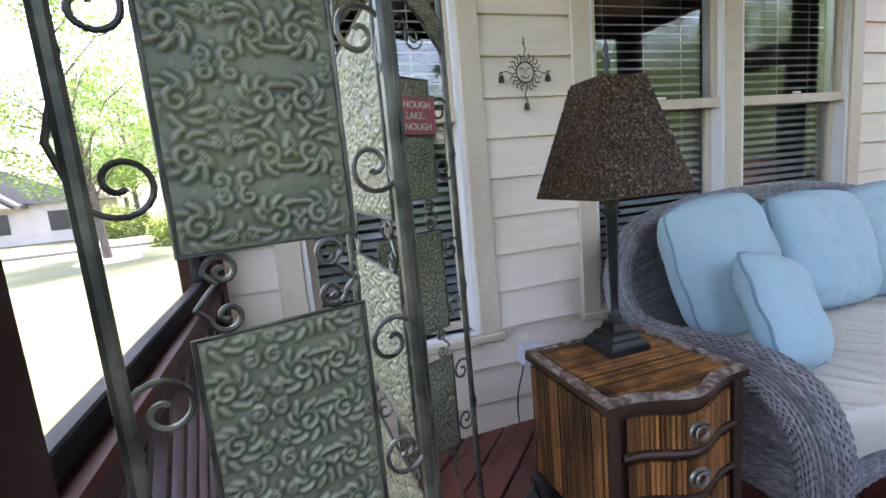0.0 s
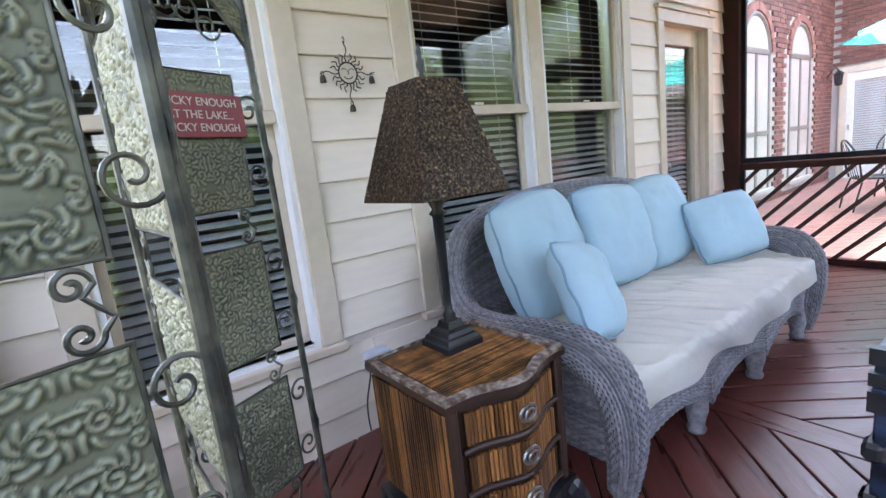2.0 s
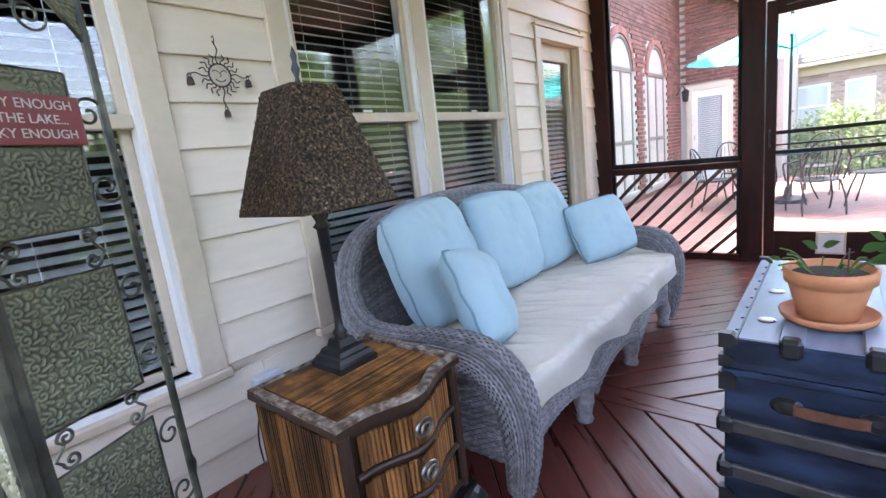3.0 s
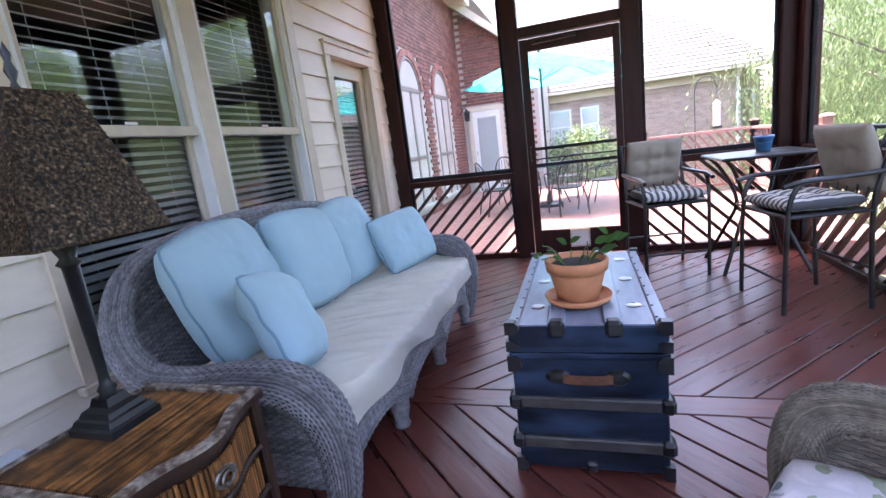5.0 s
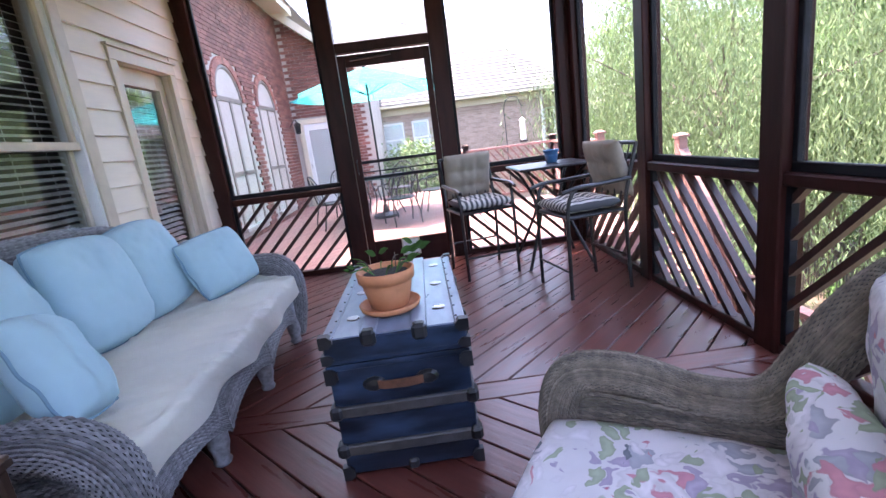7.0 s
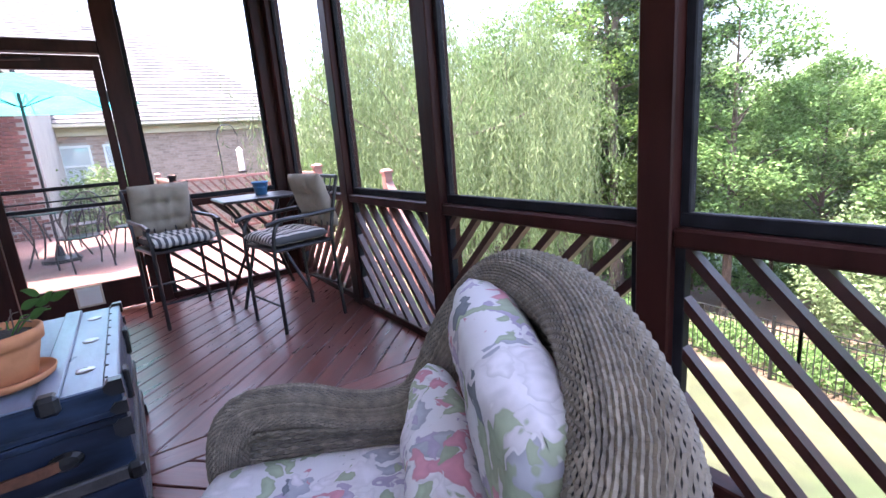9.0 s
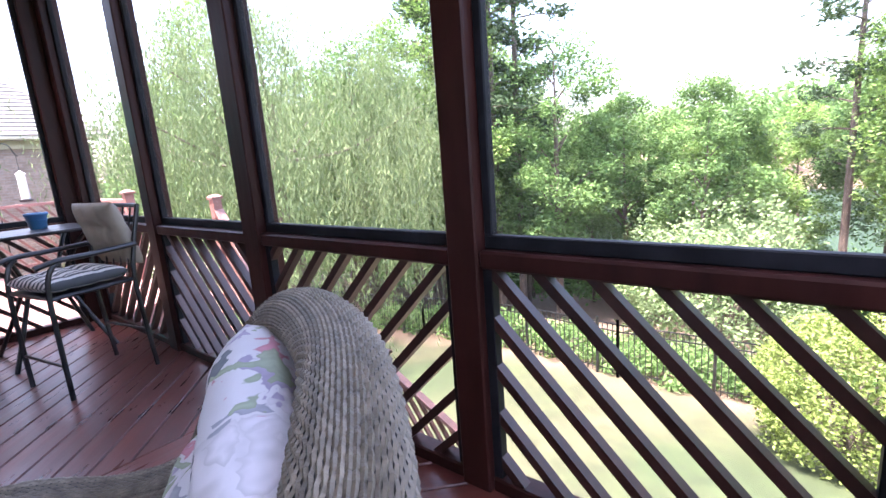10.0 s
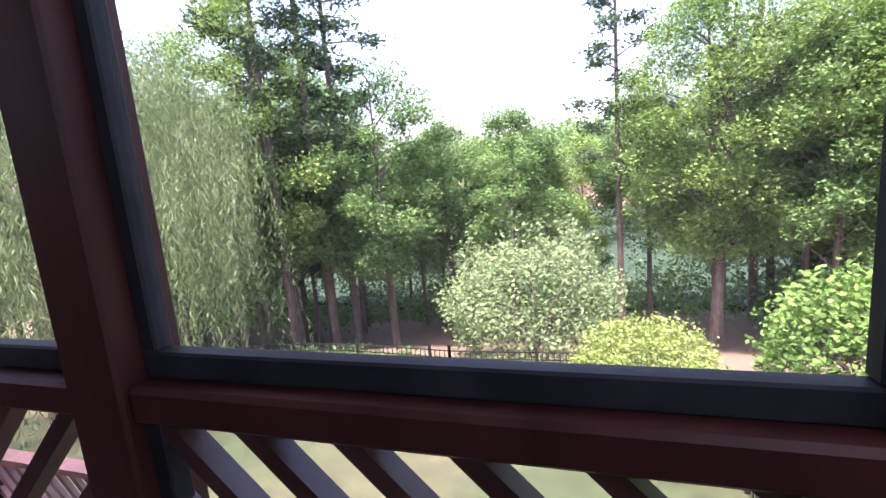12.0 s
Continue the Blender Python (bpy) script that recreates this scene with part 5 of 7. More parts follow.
def embossed(w, h, seed):
    """Acanthus scrolls and leaves pressed in a mirrored repeat: returns relief over the sheet."""
    rng = random.Random(seed)
    tw = w / max(2, round(w / 0.062))
    n = 64
    step = tw / n
    field = np.zeros((n, n))
    gx, gz = np.meshgrid((np.arange(n) + 0.5) * step, (np.arange(n) + 0.5) * step, indexing="ij")

    def ridge(pts, r):
        for k, (px, pz) in enumerate(pts):
            for ox in (-tw, 0, tw):
                for oz in (-tw, 0, tw):
                    rr = r * (0.55 + 0.45 * math.sin(math.pi * (k + 1) / (len(pts) + 1)))
                    np.maximum(field, np.exp(-(((gx - px - ox) ** 2 + (gz - pz - oz) ** 2) / rr ** 2) ** 1.5), out=field)
    for cx, cz, r0, start, sg in ((0.36, 0.42, 0.24, 0.4, 1), (0.80, 0.86, 0.15, 2.4, -1), (0.82, 0.25, 0.11, 4.2, 1)):
        start += rng.uniform(-0.5, 0.5)
        ridge([(cx * tw + tw * r0 * (1 - 0.85 * k / 26) * math.cos(start + sg * 8.2 * k / 26), cz * tw + tw * r0 * (1 - 0.85 * k / 26) * math.sin(start + sg * 8.2 * k / 26)) for k in range(27)], 0.0027)
    for k in range(9):
        # lobed leaves fanning out from the large scroll
        a = k * math.tau / 9 + rng.uniform(-0.15, 0.15)
        q0, q1 = 0.27 * tw, (0.40 + 0.05 * (k % 2)) * tw
        ridge([((0.36 * tw) + (q0 + (q1 - q0) * f / 7) * math.cos(a + 0.07 * f), 0.42 * tw + (q0 + (q1 - q0) * f / 7) * math.sin(a + 0.07 * f)) for f in range(8)], 0.0036)

    def height(x, z):
        i, f = divmod(x / tw, 1.0)
        k, g = divmod(z / tw, 1.0)
        f = 1 - f if int(i) % 2 else f
        g = 1 - g if seed % 2 and int(k) % 2 else g
        return float(field[min(int(f * n), n - 1), min(int(g * n), n - 1)])
    return height


def tin_square(parent, to3, x0, x1, z0, z1, seed, norm):
    w, h = x1 - x0, z1 - z0
    hf = embossed(w, h, seed)
    bm = bmesh.new()
    nu, nv = round(w / 0.0027), round(h / 0.0027)

    def fn(u, v):
        e = min(u * w, (1 - u) * w, v * h, (1 - v) * h)
        k = 0.0050 * hf(u * w, v * h) * min(1, e / 0.012) + 0.002 * noise.noise(Vector((u * w * 30, v * h * 30, seed)))
        return Vector(to3(x0 + u * w, z0 + v * h)) + norm * k
    grid_surface(fn, nu, nv, bm)
    sq = part("tin_square", bm, TIN, parent, "embossed verdigris tin square", smooth=True)
    loop = [to3(x0, z0), to3(x1, z0), to3(x1, z1), to3(x0, z1)]
    part("edge_wire", tube(loop, 0.0042, 6, closed=True), IRON, sq)
    return sq


def divider_panel(a, b, norm_sign, seed, shift):
    a, b = Vector((*a, 0)), Vector((*b, 0))
    w = (b - a).length
    d = (b - a).normalized()
    norm = Vector((d.y, -d.x, 0)) * norm_sign

    def to3(x, z):
        p = a + d * x
        return (p.x, p.y, z)
    pan = part("panel", tube([to3(0, 1.74), to3(0.001, 1.745)], 0.011, 8), IRON, divider)
    part("post", tube([to3(0.012, 0), to3(0.012, 1.74)], 0.010, 8), IRON, pan)
    part("post", tube([to3(w - 0.012, 0), to3(w - 0.012, 1.74)], 0.010, 8), IRON, pan)
    part("foot_rail", tube([to3(0, 0.10), to3(w, 0.10)], 0.006, 6), IRON, pan)
    g = 0.087
    rows = ((1.152, 1.49), (0.75, 1.055), (0.35, 0.655))
    for k, (z0, z1) in enumerate(rows):
        tin_square(pan, to3, g, w - g, z0, z1, seed + k, norm)
        zc = (z0 + z1) / 2
        for x, sd in ((0.008, 1), (w - 0.008, -1)):
            scroll(pan, to3, (x, zc + 0.085), (x, zc - 0.085), 0.041, sd)
        nz = rows[k + 1][1] if k < 2 else 0.10
        for x in (g + 0.02, w - g - 0.02):
            sd = 1 if x < w / 2 else -1
            scroll(pan, to3, (x, z0 - 0.022), (x, nz + 0.022), 0.02, sd, "link_scroll")

    def arc(rise, base):
        return [(x, base + rise * math.sin(math.pi * x / w)) for x in [w * i / 24 for i in range(25)]]
    lo, hi = arc(0.17, 1.545), arc(0.19, 1.635)
    bm = bmesh.new()
    hf = embossed(w, 0.4, seed + 9)

    def fn(u, v):
        i = u * w
        z = (1.545 + 0.17 * math.sin(math.pi * u)) * (1 - v) + (1.635 + 0.19 * math.sin(math.pi * u)) * v
        return Vector(to3(i, z)) + norm * 0.005 * hf(i, z - 1.5)
    grid_surface(fn, 100, 24, bm)
    part("arch_band", bm, TIN, pan, "embossed tin arch", smooth=True)
    part("arch_bar", tube([to3(x, z) for x, z in lo], 0.005, 6), IRON, pan)
    part("arch_bar", tube([to3(x, z) for x, z in hi], 0.005, 6), IRON, pan)
    for x, sd in ((g + 0.01, 1), (w - g - 0.01, -1), (w / 2, 1), (w / 2, -1)):
        part("arch_scroll", tube([to3(p, q) for p, q in spiral((x + sd * 0.03, 1.535 + 0.10 * math.sin(math.pi * x / w)), 0.036, 1.6, 0 if sd < 0 else math.pi, sd)], 0.0032, 6), IRON, pan)
    return to3, norm, w


AL, AB, BC, CR = (1.38, -1.283), (1.278, -0.916), (0.73, -0.94), (0.55, -0.57)
divider_panel(AL, AB, 1, 31, 0)
divider_panel(BC, AB, 1, 41, 0)
to3c, normc, wc = divider_panel(BC, CR, 1, 51, 0)
rebase(divider, (0.9, -0.93, 0))

sign = thing("plaque", "small dusty red plaque hung on the metal divider", "sign")
dC = (Vector((*CR, 0)) - Vector((*BC, 0))).normalized()
nC = Vector((dC.y, -dC.x, 0))
bmc = Vector((*BC, 0)) + dC * (wc * 0.5) + nC * 0.014 + Vector((0, 0, 1.385))
rot = Matrix.Identity(4)
rot.col[0][:3], rot.col[1][:3], rot.col[2][:3] = dC, (0, 0, 1), nC
sign.matrix_basis = Matrix.Translation(bmc) @ rot
part("board", B((-0.125, 0.125, -0.052, 0.052, -0.006, 0.004), bevel=0.002), SIGN_RED, sign)


def lettering(text, size, m, mat, parent, name="lettering"):
    cu = bpy.data.curves.new("text", "FONT")
    cu.body, cu.size, cu.align_x, cu.align_y, cu.extrude = text, size, "CENTER", "CENTER", 0.0008
    tmp = bpy.data.objects.new("text", cu)
    scene.collection.objects.link(tmp)
    me = bpy.data.meshes.new_from_object(tmp.evaluated_get(bpy.context.evaluated_depsgraph_get()))
    bpy.data.objects.remove(tmp)
    me.name = name
    me.materials.clear()
    me.materials.append(mat)
    ob = new(name, me)
    ob.parent = parent
    ob.matrix_basis = m
    return ob


for k, line in enumerate(("LUCKY ENOUGH", "AT THE LAKE...", "LUCKY ENOUGH")):
    lettering(line, 0.027, pose(0, 0.030 - k * 0.030, 0.0055), LETTER, sign)

# ---- sun ornament, outlet box, cable ----
orn = thing("sun_ornament", "rusty wire sun ornament with little bells on the siding", "ornament")
OX, OY, OZ = 0.034, -0.012, 1.628


def w3(p):
    return (OX, OY + p[0], OZ + p[1])


part("face_ring", tube([w3((0.043 * math.cos(a), 0.043 * math.sin(a))) for a in [i * math.tau / 32 for i in range(32)]], 0.0032, 6, closed=True), RUSTY, orn)
part("smile", tube([w3((0.020 * math.cos(a), -0.010 + 0.014 * math.sin(a))) for a in [math.pi * (1.1 + 0.8 * i / 10) for i in range(11)]], 0.002, 6), RUSTY, orn)
for s in (-1, 1):
    part("eye", tube([w3((s * 0.018 + 0.010 * math.cos(a), 0.012 + 0.006 * math.sin(a))) for a in [math.pi * i / 8 for i in range(9)]], 0.0018, 6), RUSTY, orn)
part("nose", tube([w3((0, 0.012)), w3((0.004, -0.002)), w3((-0.002, -0.006))], 0.0018, 6), RUSTY, orn)
for k in range(20):
    a = k * math.tau / 20
    ln = 0.085 if k % 5 == 0 else 0.038
    pts = []
    for i in range(9):
        f = i / 8
        q = 0.043 + ln * f
        off = 0.006 * math.sin(f * math.tau * 1.2)
        pts.append(w3((q * math.cos(a) - off * math.sin(a), q * math.sin(a) + off * math.cos(a))))
    part("ray", tube(pts, 0.0024, 6), RUSTY, orn)
part("hook", tube([w3((0, 0.12)), w3((0.003, 0.135)), w3((0, 0.148)), w3((-0.006, 0.14))], 0.002, 6), RUSTY, orn)
for x, z in ((-0.118, 0.0), (0.112, 0.0), (0.0, -0.120)):
    part("bell_loop", tube([w3((x + 0.006 * math.cos(a), z - 0.004 + 0.008 * math.sin(a))) for a in [i * math.tau / 10 for i in range(10)]], 0.0015, 5, closed=True), RUSTY, orn)
    part("bell", lathe([(0.013, -0.030), (0.012, -0.012), (0.008, -0.002), (0.0, 0.0)], 10, w3((x, z - 0.010))), RUSTY, orn)
rebase(orn, (OX, OY, OZ))

outlet = thing("outlet_box", "grey weatherproof outlet box on the siding with a cable", "outlet")
part("box", B((0.012, 0.075, -0.14, -0.015, 0.30, 0.395), bevel=0.012), OUTLET, outlet)
part("flap", B((0.075, 0.083, -0.138, -0.017, 0.303, 0.392), bevel=0.004), OUTLET, outlet)
part("cable", tube(spline([(0.05, -0.125, 0.30), (0.055, -0.135, 0.27), (0.05, -0.16, 0.18), (0.04, -0.165, 0.10), (0.035, -0.16, 0.01)], 20), 0.004, 6), BLACKMETAL, outlet, "thin black cable")
rebase(outlet, (0.02, -0.08, 0.30))


# ---- the land ----
def land(x, y):
    """Height of the ground: a level front lawn to the west, a yard falling east to a lake."""
    def ease(a, b, t):
        k = min(max((t - a) / (b - a), 0), 1)
        return k * k * (3 - 2 * k)
    z = -0.9 - 1.9 * ease(-3, 5, x) - 1.15 * ease(5, 13, x) - 2.6 * ease(13, 24, x) - 1.8 * ease(24, 34, x)
    z -= 1.1 * ease(4, 16, y) * ease(2, 8, x)
    z += 16.0 * ease(75, 220, x) + 3.0 * ease(-40, -120, x)
    return z + 0.05 * noise.noise(Vector((x * 0.3, y * 0.3, 0)))


def axis_steps():
    near = [i * 0.5 for i in range(-16, 71)]
    far = [40, 46, 54, 64, 76, 90, 110, 140, 180, 240, 320, 450, 700, 1100, 1800]
    return [-f for f in reversed(far)] + [-34, -28, -22, -18, -15, -12, -10] + near + far


xs = axis_steps()
ys = axis_steps()
bm = bmesh.new()
gv = [[bm.verts.new((x, y, land(x, y))) for y in ys] for x in xs]
for i in range(len(xs) - 1):
    for j in range(len(ys) - 1):
        bm.faces.new((gv[i][j], gv[i + 1][j], gv[i + 1][j + 1], gv[i][j + 1]))


def ground_material():
    m = GRASS
    t = m.node_tree
    bsdf = t.nodes["Principled BSDF"]
    src = bsdf.inputs["Base Color"].links[0].from_socket
    co = t.nodes.new("ShaderNodeTexCoord")
    sep = t.nodes.new("ShaderNodeSeparateXYZ")
    t.links.new(co.outputs["Object"], sep.inputs[0])
    nz = t.nodes.new("ShaderNodeTexNoise")
    nz.inputs["Scale"].default_value = 0.7
    t.links.new(co.outputs["Object"], nz.inputs["Vector"])
    ad = t.nodes.new("ShaderNodeMath")
    ad.operation = "MULTIPLY_ADD"
    ad.inputs[1].default_value = 2.5
    t.links.new(nz.outputs[0], ad.inputs[0])
    t.links.new(sep.outputs[0], ad.inputs[2])
    mr = t.nodes.new("ShaderNodeMapRange")
    mr.inputs[1].default_value, mr.inputs[2].default_value = 12.6, 14.0
    t.links.new(ad.outputs[0], mr.inputs[0])
    mx = t.nodes.new("ShaderNodeMix")
    mx.data_type = "RGBA"
    mx.inputs[7].default_value = (0.15, 0.10, 0.07, 1)
    t.links.new(mr.outputs[0], mx.inputs[0])
    t.links.new(src, mx.inputs[6])
    t.links.new(mx.outputs[2], bsdf.inputs["Base Color"])
    return m


finish(bm, ground_material(), "ground", label="sloping lawn running down to wooded ground", kind="structure", smooth=True)
finish(B((32, 130, -140, 150, -8.2, -7.75)), WATER, "water", label="still green lake behind the trees", kind="structure")


# ---- leaves and trees ----
def leaf_cloud(bm, centres, per, spread, size, rng, flat=1.0, droop=0.0, long=1.0):
    """Small folded leaves about each centre."""
    for c in centres:
        for _ in range(per):
            p = Vector((rng.gauss(0, 1), rng.gauss(0, 1), rng.gauss(0, 1) * flat)) * spread + c
            d = Vector((rng.gauss(0, 1), rng.gauss(0, 1), rng.gauss(0, 0.6) - droop))
            d.normalize()
            n = Vector((rng.gauss(0, 1), rng.gauss(0, 1), rng.gauss(0, 1)))
            s = d.cross(n)
            if s.length < 1e-3:
                continue
            s.normalize()
            k = size * rng.uniform(0.6, 1.3)
            a, b = p + d * k * long, p - d * k * long
            bm.faces.new([bm.verts.new(b), bm.verts.new(p + s * k * 0.55), bm.verts.new(a), bm.verts.new(p - s * k * 0.55)])


def broadleaf(name, label, h, crown_r, crown_z, seed, mat, leaves=9000, size=0.12, trunk_r=0.16, clumps=70, category="tree"):
    """Tapered trunk, limbs and an uneven crown of leaf clumps."""
    rng = random.Random(seed)
    t = thing(name, label, category)
    lean = Vector((rng.uniform(-0.05, 0.05), rng.uniform(-0.05, 0.05), 0))
    bm = tube([Vector((0, 0, 0)), Vector((0, 0, h * 0.3)) + lean * h * 0.3, Vector((0, 0, h * 0.65)) + lean * h, Vector((0, 0, h * 0.95)) + lean * h * 1.3], trunk_r, 8, radii=[trunk_r * 1.3, trunk_r, trunk_r * 0.6, trunk_r * 0.15])
    centres = []
    for i in range(clumps):
        f = rng.random()
        z = crown_z + (h - crown_z) * f
        prof = crown_r * (math.sin(math.pi * (0.12 + 0.83 * f)) ** 0.7)
        a = rng.uniform(0, math.tau)
        q = prof * math.sqrt(rng.uniform(0.15, 1.0))
        c = Vector((q * math.cos(a), q * math.sin(a), z)) + lean * z
        centres.append(c)
        if i % 4 == 0:
            tube([Vector((0, 0, max(z - q * 0.7, h * 0.2))) + lean * z, c * 0.5 + Vector((0, 0, z * 0.5 - q * 0.15)), c], 0.03, 5, bm, radii=[trunk_r * 0.35, trunk_r * 0.2, 0.012])
    part("trunk", bm, BARK, t)
    bm = bmesh.new()
    for c in centres:
        # each bough carries a flattened spray of leaves with its own edge
        q = crown_r * rng.uniform(0.18, 0.34)
        for _ in range(leaves // clumps):
            v = Vector((rng.gauss(0, 1), rng.gauss(0, 1), rng.gauss(0, 1))).normalized() * q * rng.random() ** 0.4
            p = c + Vector((v.x, v.y, v.z * 0.75 - 0.12 * q * (v.x * v.x + v.y * v.y) / (q * q)))
            d = Vector((rng.gauss(0, 1), rng.gauss(0, 1), rng.gauss(-0.2, 0.5))).normalized()
            sd = d.cross(Vector((rng.gauss(0, 0.5), rng.gauss(0, 0.5), 1))).normalized()
            k = size * rng.uniform(0.6, 1.3)
            bm.faces.new([bm.verts.new(p - d * k), bm.verts.new(p + sd * k * 0.55), bm.verts.new(p + d * k), bm.verts.new(p - sd * k * 0.55)])
    part("crown", bm, mat, t)
    return t


def pine(name, label, h, seed, trunk_r=0.17, first=0.45):
    rng = random.Random(seed)
    t = thing(name, label, "tree")
    bm = tube([(0, 0, 0), (0.05, 0, h * 0.5), (0.0, 0.08, h)], trunk_r, 8, radii=[trunk_r * 1.2, trunk_r * 0.8, trunk_r * 0.2])
    centres = []
    n = 26
    for i in range(n):
        f = i / n
        z = h * (first + (1 - first) * f)
        q = h * 0.11 * (1 - f) ** 0.6 * rng.uniform(0.5, 1.15) + 0.4
        a = i * 2.4 + rng.uniform(-0.5, 0.5)
        tip = Vector((q * math.cos(a), q * math.sin(a), z + rng.uniform(-0.1, 0.5)))
        tube([(0.03, 0.03, z - 0.1), tip * 0.55 + Vector((0, 0, z * 0.45 + 0.05)), tip], 0.03, 5, bm, radii=[0.05, 0.03, 0.01])
        for k in range(5):
            g = rng.uniform(0.45, 1.05)
            centres.append(Vector((tip.x * g + rng.gauss(0, 0.15), tip.y * g + rng.gauss(0, 0.15), z + (tip.z - z) * g + 0.1)))
    part("trunk", bm, BARK, t)
    bm = bmesh.new()
    leaf_cloud(bm, centres, 46, 0.30, 0.085, rng, flat=0.6, long=1.6)
    part("crown", bm, LEAF_PINE, t)
    return t


def willow(seed, h=9.0, r=4.2):
    rng = random.Random(seed)
    t = thing("willow_tree", "large weeping willow with trailing pale green strands", "tree")
    bm = tube([(0, 0, 0), (0.1, 0, 2.2), (0, 0.2, 4.5), (0.1, 0, 6.5)], 0.3, 10, radii=[0.42, 0.32, 0.22, 0.08])
    lv = bmesh.new()
    for i in range(46):
        a = rng.uniform(0, math.tau)
        q = r * math.sqrt(rng.uniform(0.05, 1))
        top = Vector((q * math.cos(a), q * math.sin(a), h * (1 - 0.42 * (q / r) ** 2) + rng.uniform(-0.5, 0.4)))
        if i % 4 == 0:
            tube(spline([(0, 0, 3.5 + rng.uniform(0, 2)), (top.x * 0.5, top.y * 0.5, top.z * 0.85), top], 8), 0.05, 5, bm, radii=[0.07, 0.06, 0.05, 0.04, 0.035, 0.03, 0.02, 0.015, 0.01])
        for s in range(44):
            p = top + Vector((rng.gauss(0, 0.55), rng.gauss(0, 0.55), rng.gauss(0, 0.35)))
            ln = rng.uniform(1.2, max(1.6, p.z - 0.8))
            sway = Vector((rng.gauss(0, 0.12), rng.gauss(0, 0.12), 0))
            n = int(ln / 0.08)
            for k in range(n):
                f = k / n
                c = p + sway * (f * ln) + Vector((rng.gauss(0, 0.05), rng.gauss(0, 0.05), -ln * f))
                d = Vector((rng.gauss(0, 0.45), rng.gauss(0, 0.45), -1)).normalized()
                sd = d.cross(Vector((rng.gauss(0, 1), rng.gauss(0, 1), 0.1))).normalized()
                L = rng.uniform(0.05, 0.09)
                lv.faces.new([lv.verts.new(c), lv.verts.new(c + d * L + sd * 0.012), lv.verts.new(c + d * 2 * L), lv.verts.new(c + d * L - sd * 0.012)])
    part("trunk", bm, BARK, t)
    part("crown", lv, LEAF_WILLOW, t)
    return t


def shrub(name, label, rx, ry, h, seed, mat, n=6000, size=0.05, fuzz=0.10):
    """A clipped or loose bush: leaves in a shell over twigs."""
    rng = random.Random(seed)
    t = thing(name, label, "shrub")
    bm = bmesh.new()
    for i in range(14):
        a = rng.uniform(0, math.tau)
        tube([(0, 0, 0), (rx * 0.3 * math.cos(a), ry * 0.3 * math.sin(a), h * 0.45), (rx * 0.75 * math.cos(a), ry * 0.75 * math.sin(a), h * rng.uniform(0.5, 0.85))], 0.03, 5, bm, radii=[0.04, 0.025, 0.01])
    part("twigs", bm, BARK, t)
    lv = bmesh.new()
    cs = []
    for i in range(n // 10):
        a, f = rng.uniform(0, math.tau), rng.random() ** 0.7
        q = math.sqrt(max(0, 1 - (2 * f - 1) ** 2)) if f > 0.5 else 0.75 + 0.25 * f * 2
        k = rng.uniform(0.82, 1.0) + fuzz * noise.noise(Vector((a * 1.3, f * 4, seed)))
        cs.append(Vector((rx * q * math.cos(a) * k, ry * q * math.sin(a) * k, max(0.05, h * f * k))))
    leaf_cloud(lv, cs, 10, 0.055 + fuzz * 0.3, size, rng)
    part("foliage", lv, mat, t)
    return t


def put(t, x, y, s=1.0, turn=0.0, dz=0.0):
    t.matrix_basis = pose(x, y, land(x, y) - 0.05 + dz, 0, 0, turn) @ Matrix.Diagonal((s, s, s, 1))
    return t


def again(t, x, y, turn, s=1.0, dz=0.0):
    c = copy_thing(t, pose(x, y, land(x, y) - 0.05 + dz, 0, 0, turn))
    c.scale = (s, s, s)
    return c


put(willow(3), 10.4, 11.2, 1.14)
maple = put(broadleaf("maple_tree", "tall spring-green maple by the fence", 13.5, 3.2, 4.0, 5, LEAF_LIGHT, 44000, 0.060, 0.17, 130), 22.6, -5.6)
again(maple, 25.5, -10.6, 140, 1.05)
again(maple, 20.0, -10.4, 70, 0.95)
pine_a = put(pine("pine_tree", "tall thin loblolly pine with open crown", 21.0, 7, 0.15, 0.36), 18.2, 10.4)
again(pine_a, 19.6, 9.4, 120, 1.05)
again(pine_a, 20.6, 8.9, 220, 0.98)
again(pine_a, 24.1, -2.2, 60, 0.85)
again(pine_a, 27.0, -8.0, 300, 1.1)
again(pine_a, 22.5, 15.0, 300, 1.0)
oak = put(broadleaf("oak_tree", "dense dark green oak on the wooded slope", 10.5, 2.8, 3.2, 9, LEAF_OAK, 30000, 0.068, 0.13, 105), 19.5, 13.0)
ash = put(broadleaf("ash_tree", "slender mid-green woodland tree", 9.6, 2.3, 3.6, 12, LEAF_OAK, 25000, 0.066, 0.10, 95), 23.0, 5.0)
sapling = put(broadleaf("sapling", "thin young woodland tree with airy crown", 8.8, 1.9, 2.6, 18, LEAF_LIGHT, 11000, 0.066, 0.07, 52), 24.5, 2.6)
rng = random.Random(77)
placed = [(19.5, 13.0), (23.0, 5.0)]
tries = 0
while len(placed) < 80 and tries < 4000:
    tries += 1
    a = radians(rng.uniform(8, 150))
    d = rng.uniform(18, 40) ** 1.0
    x, y = 3 + d * math.sin(a), -1 + d * math.cos(a)
    if x < 14.5 or (y < -10 and x < 16) or min((x - p) ** 2 + (y - q) ** 2 for p, q in placed) < 3.6:
        continue
    # an open lane of sky and lake straight out from the porch
    far = 67 < math.degrees(a) < 97
    s = rng.uniform(0.90, 1.12) if far else rng.uniform(0.85, 1.2)
    if x > 31:
        continue
    again((oak, ash, ash, maple)[rng.randrange(4)] if not far else (ash, sapling)[rng.randrange(2)], x, y, rng.uniform(0, 360), s)
    placed.append((x, y))

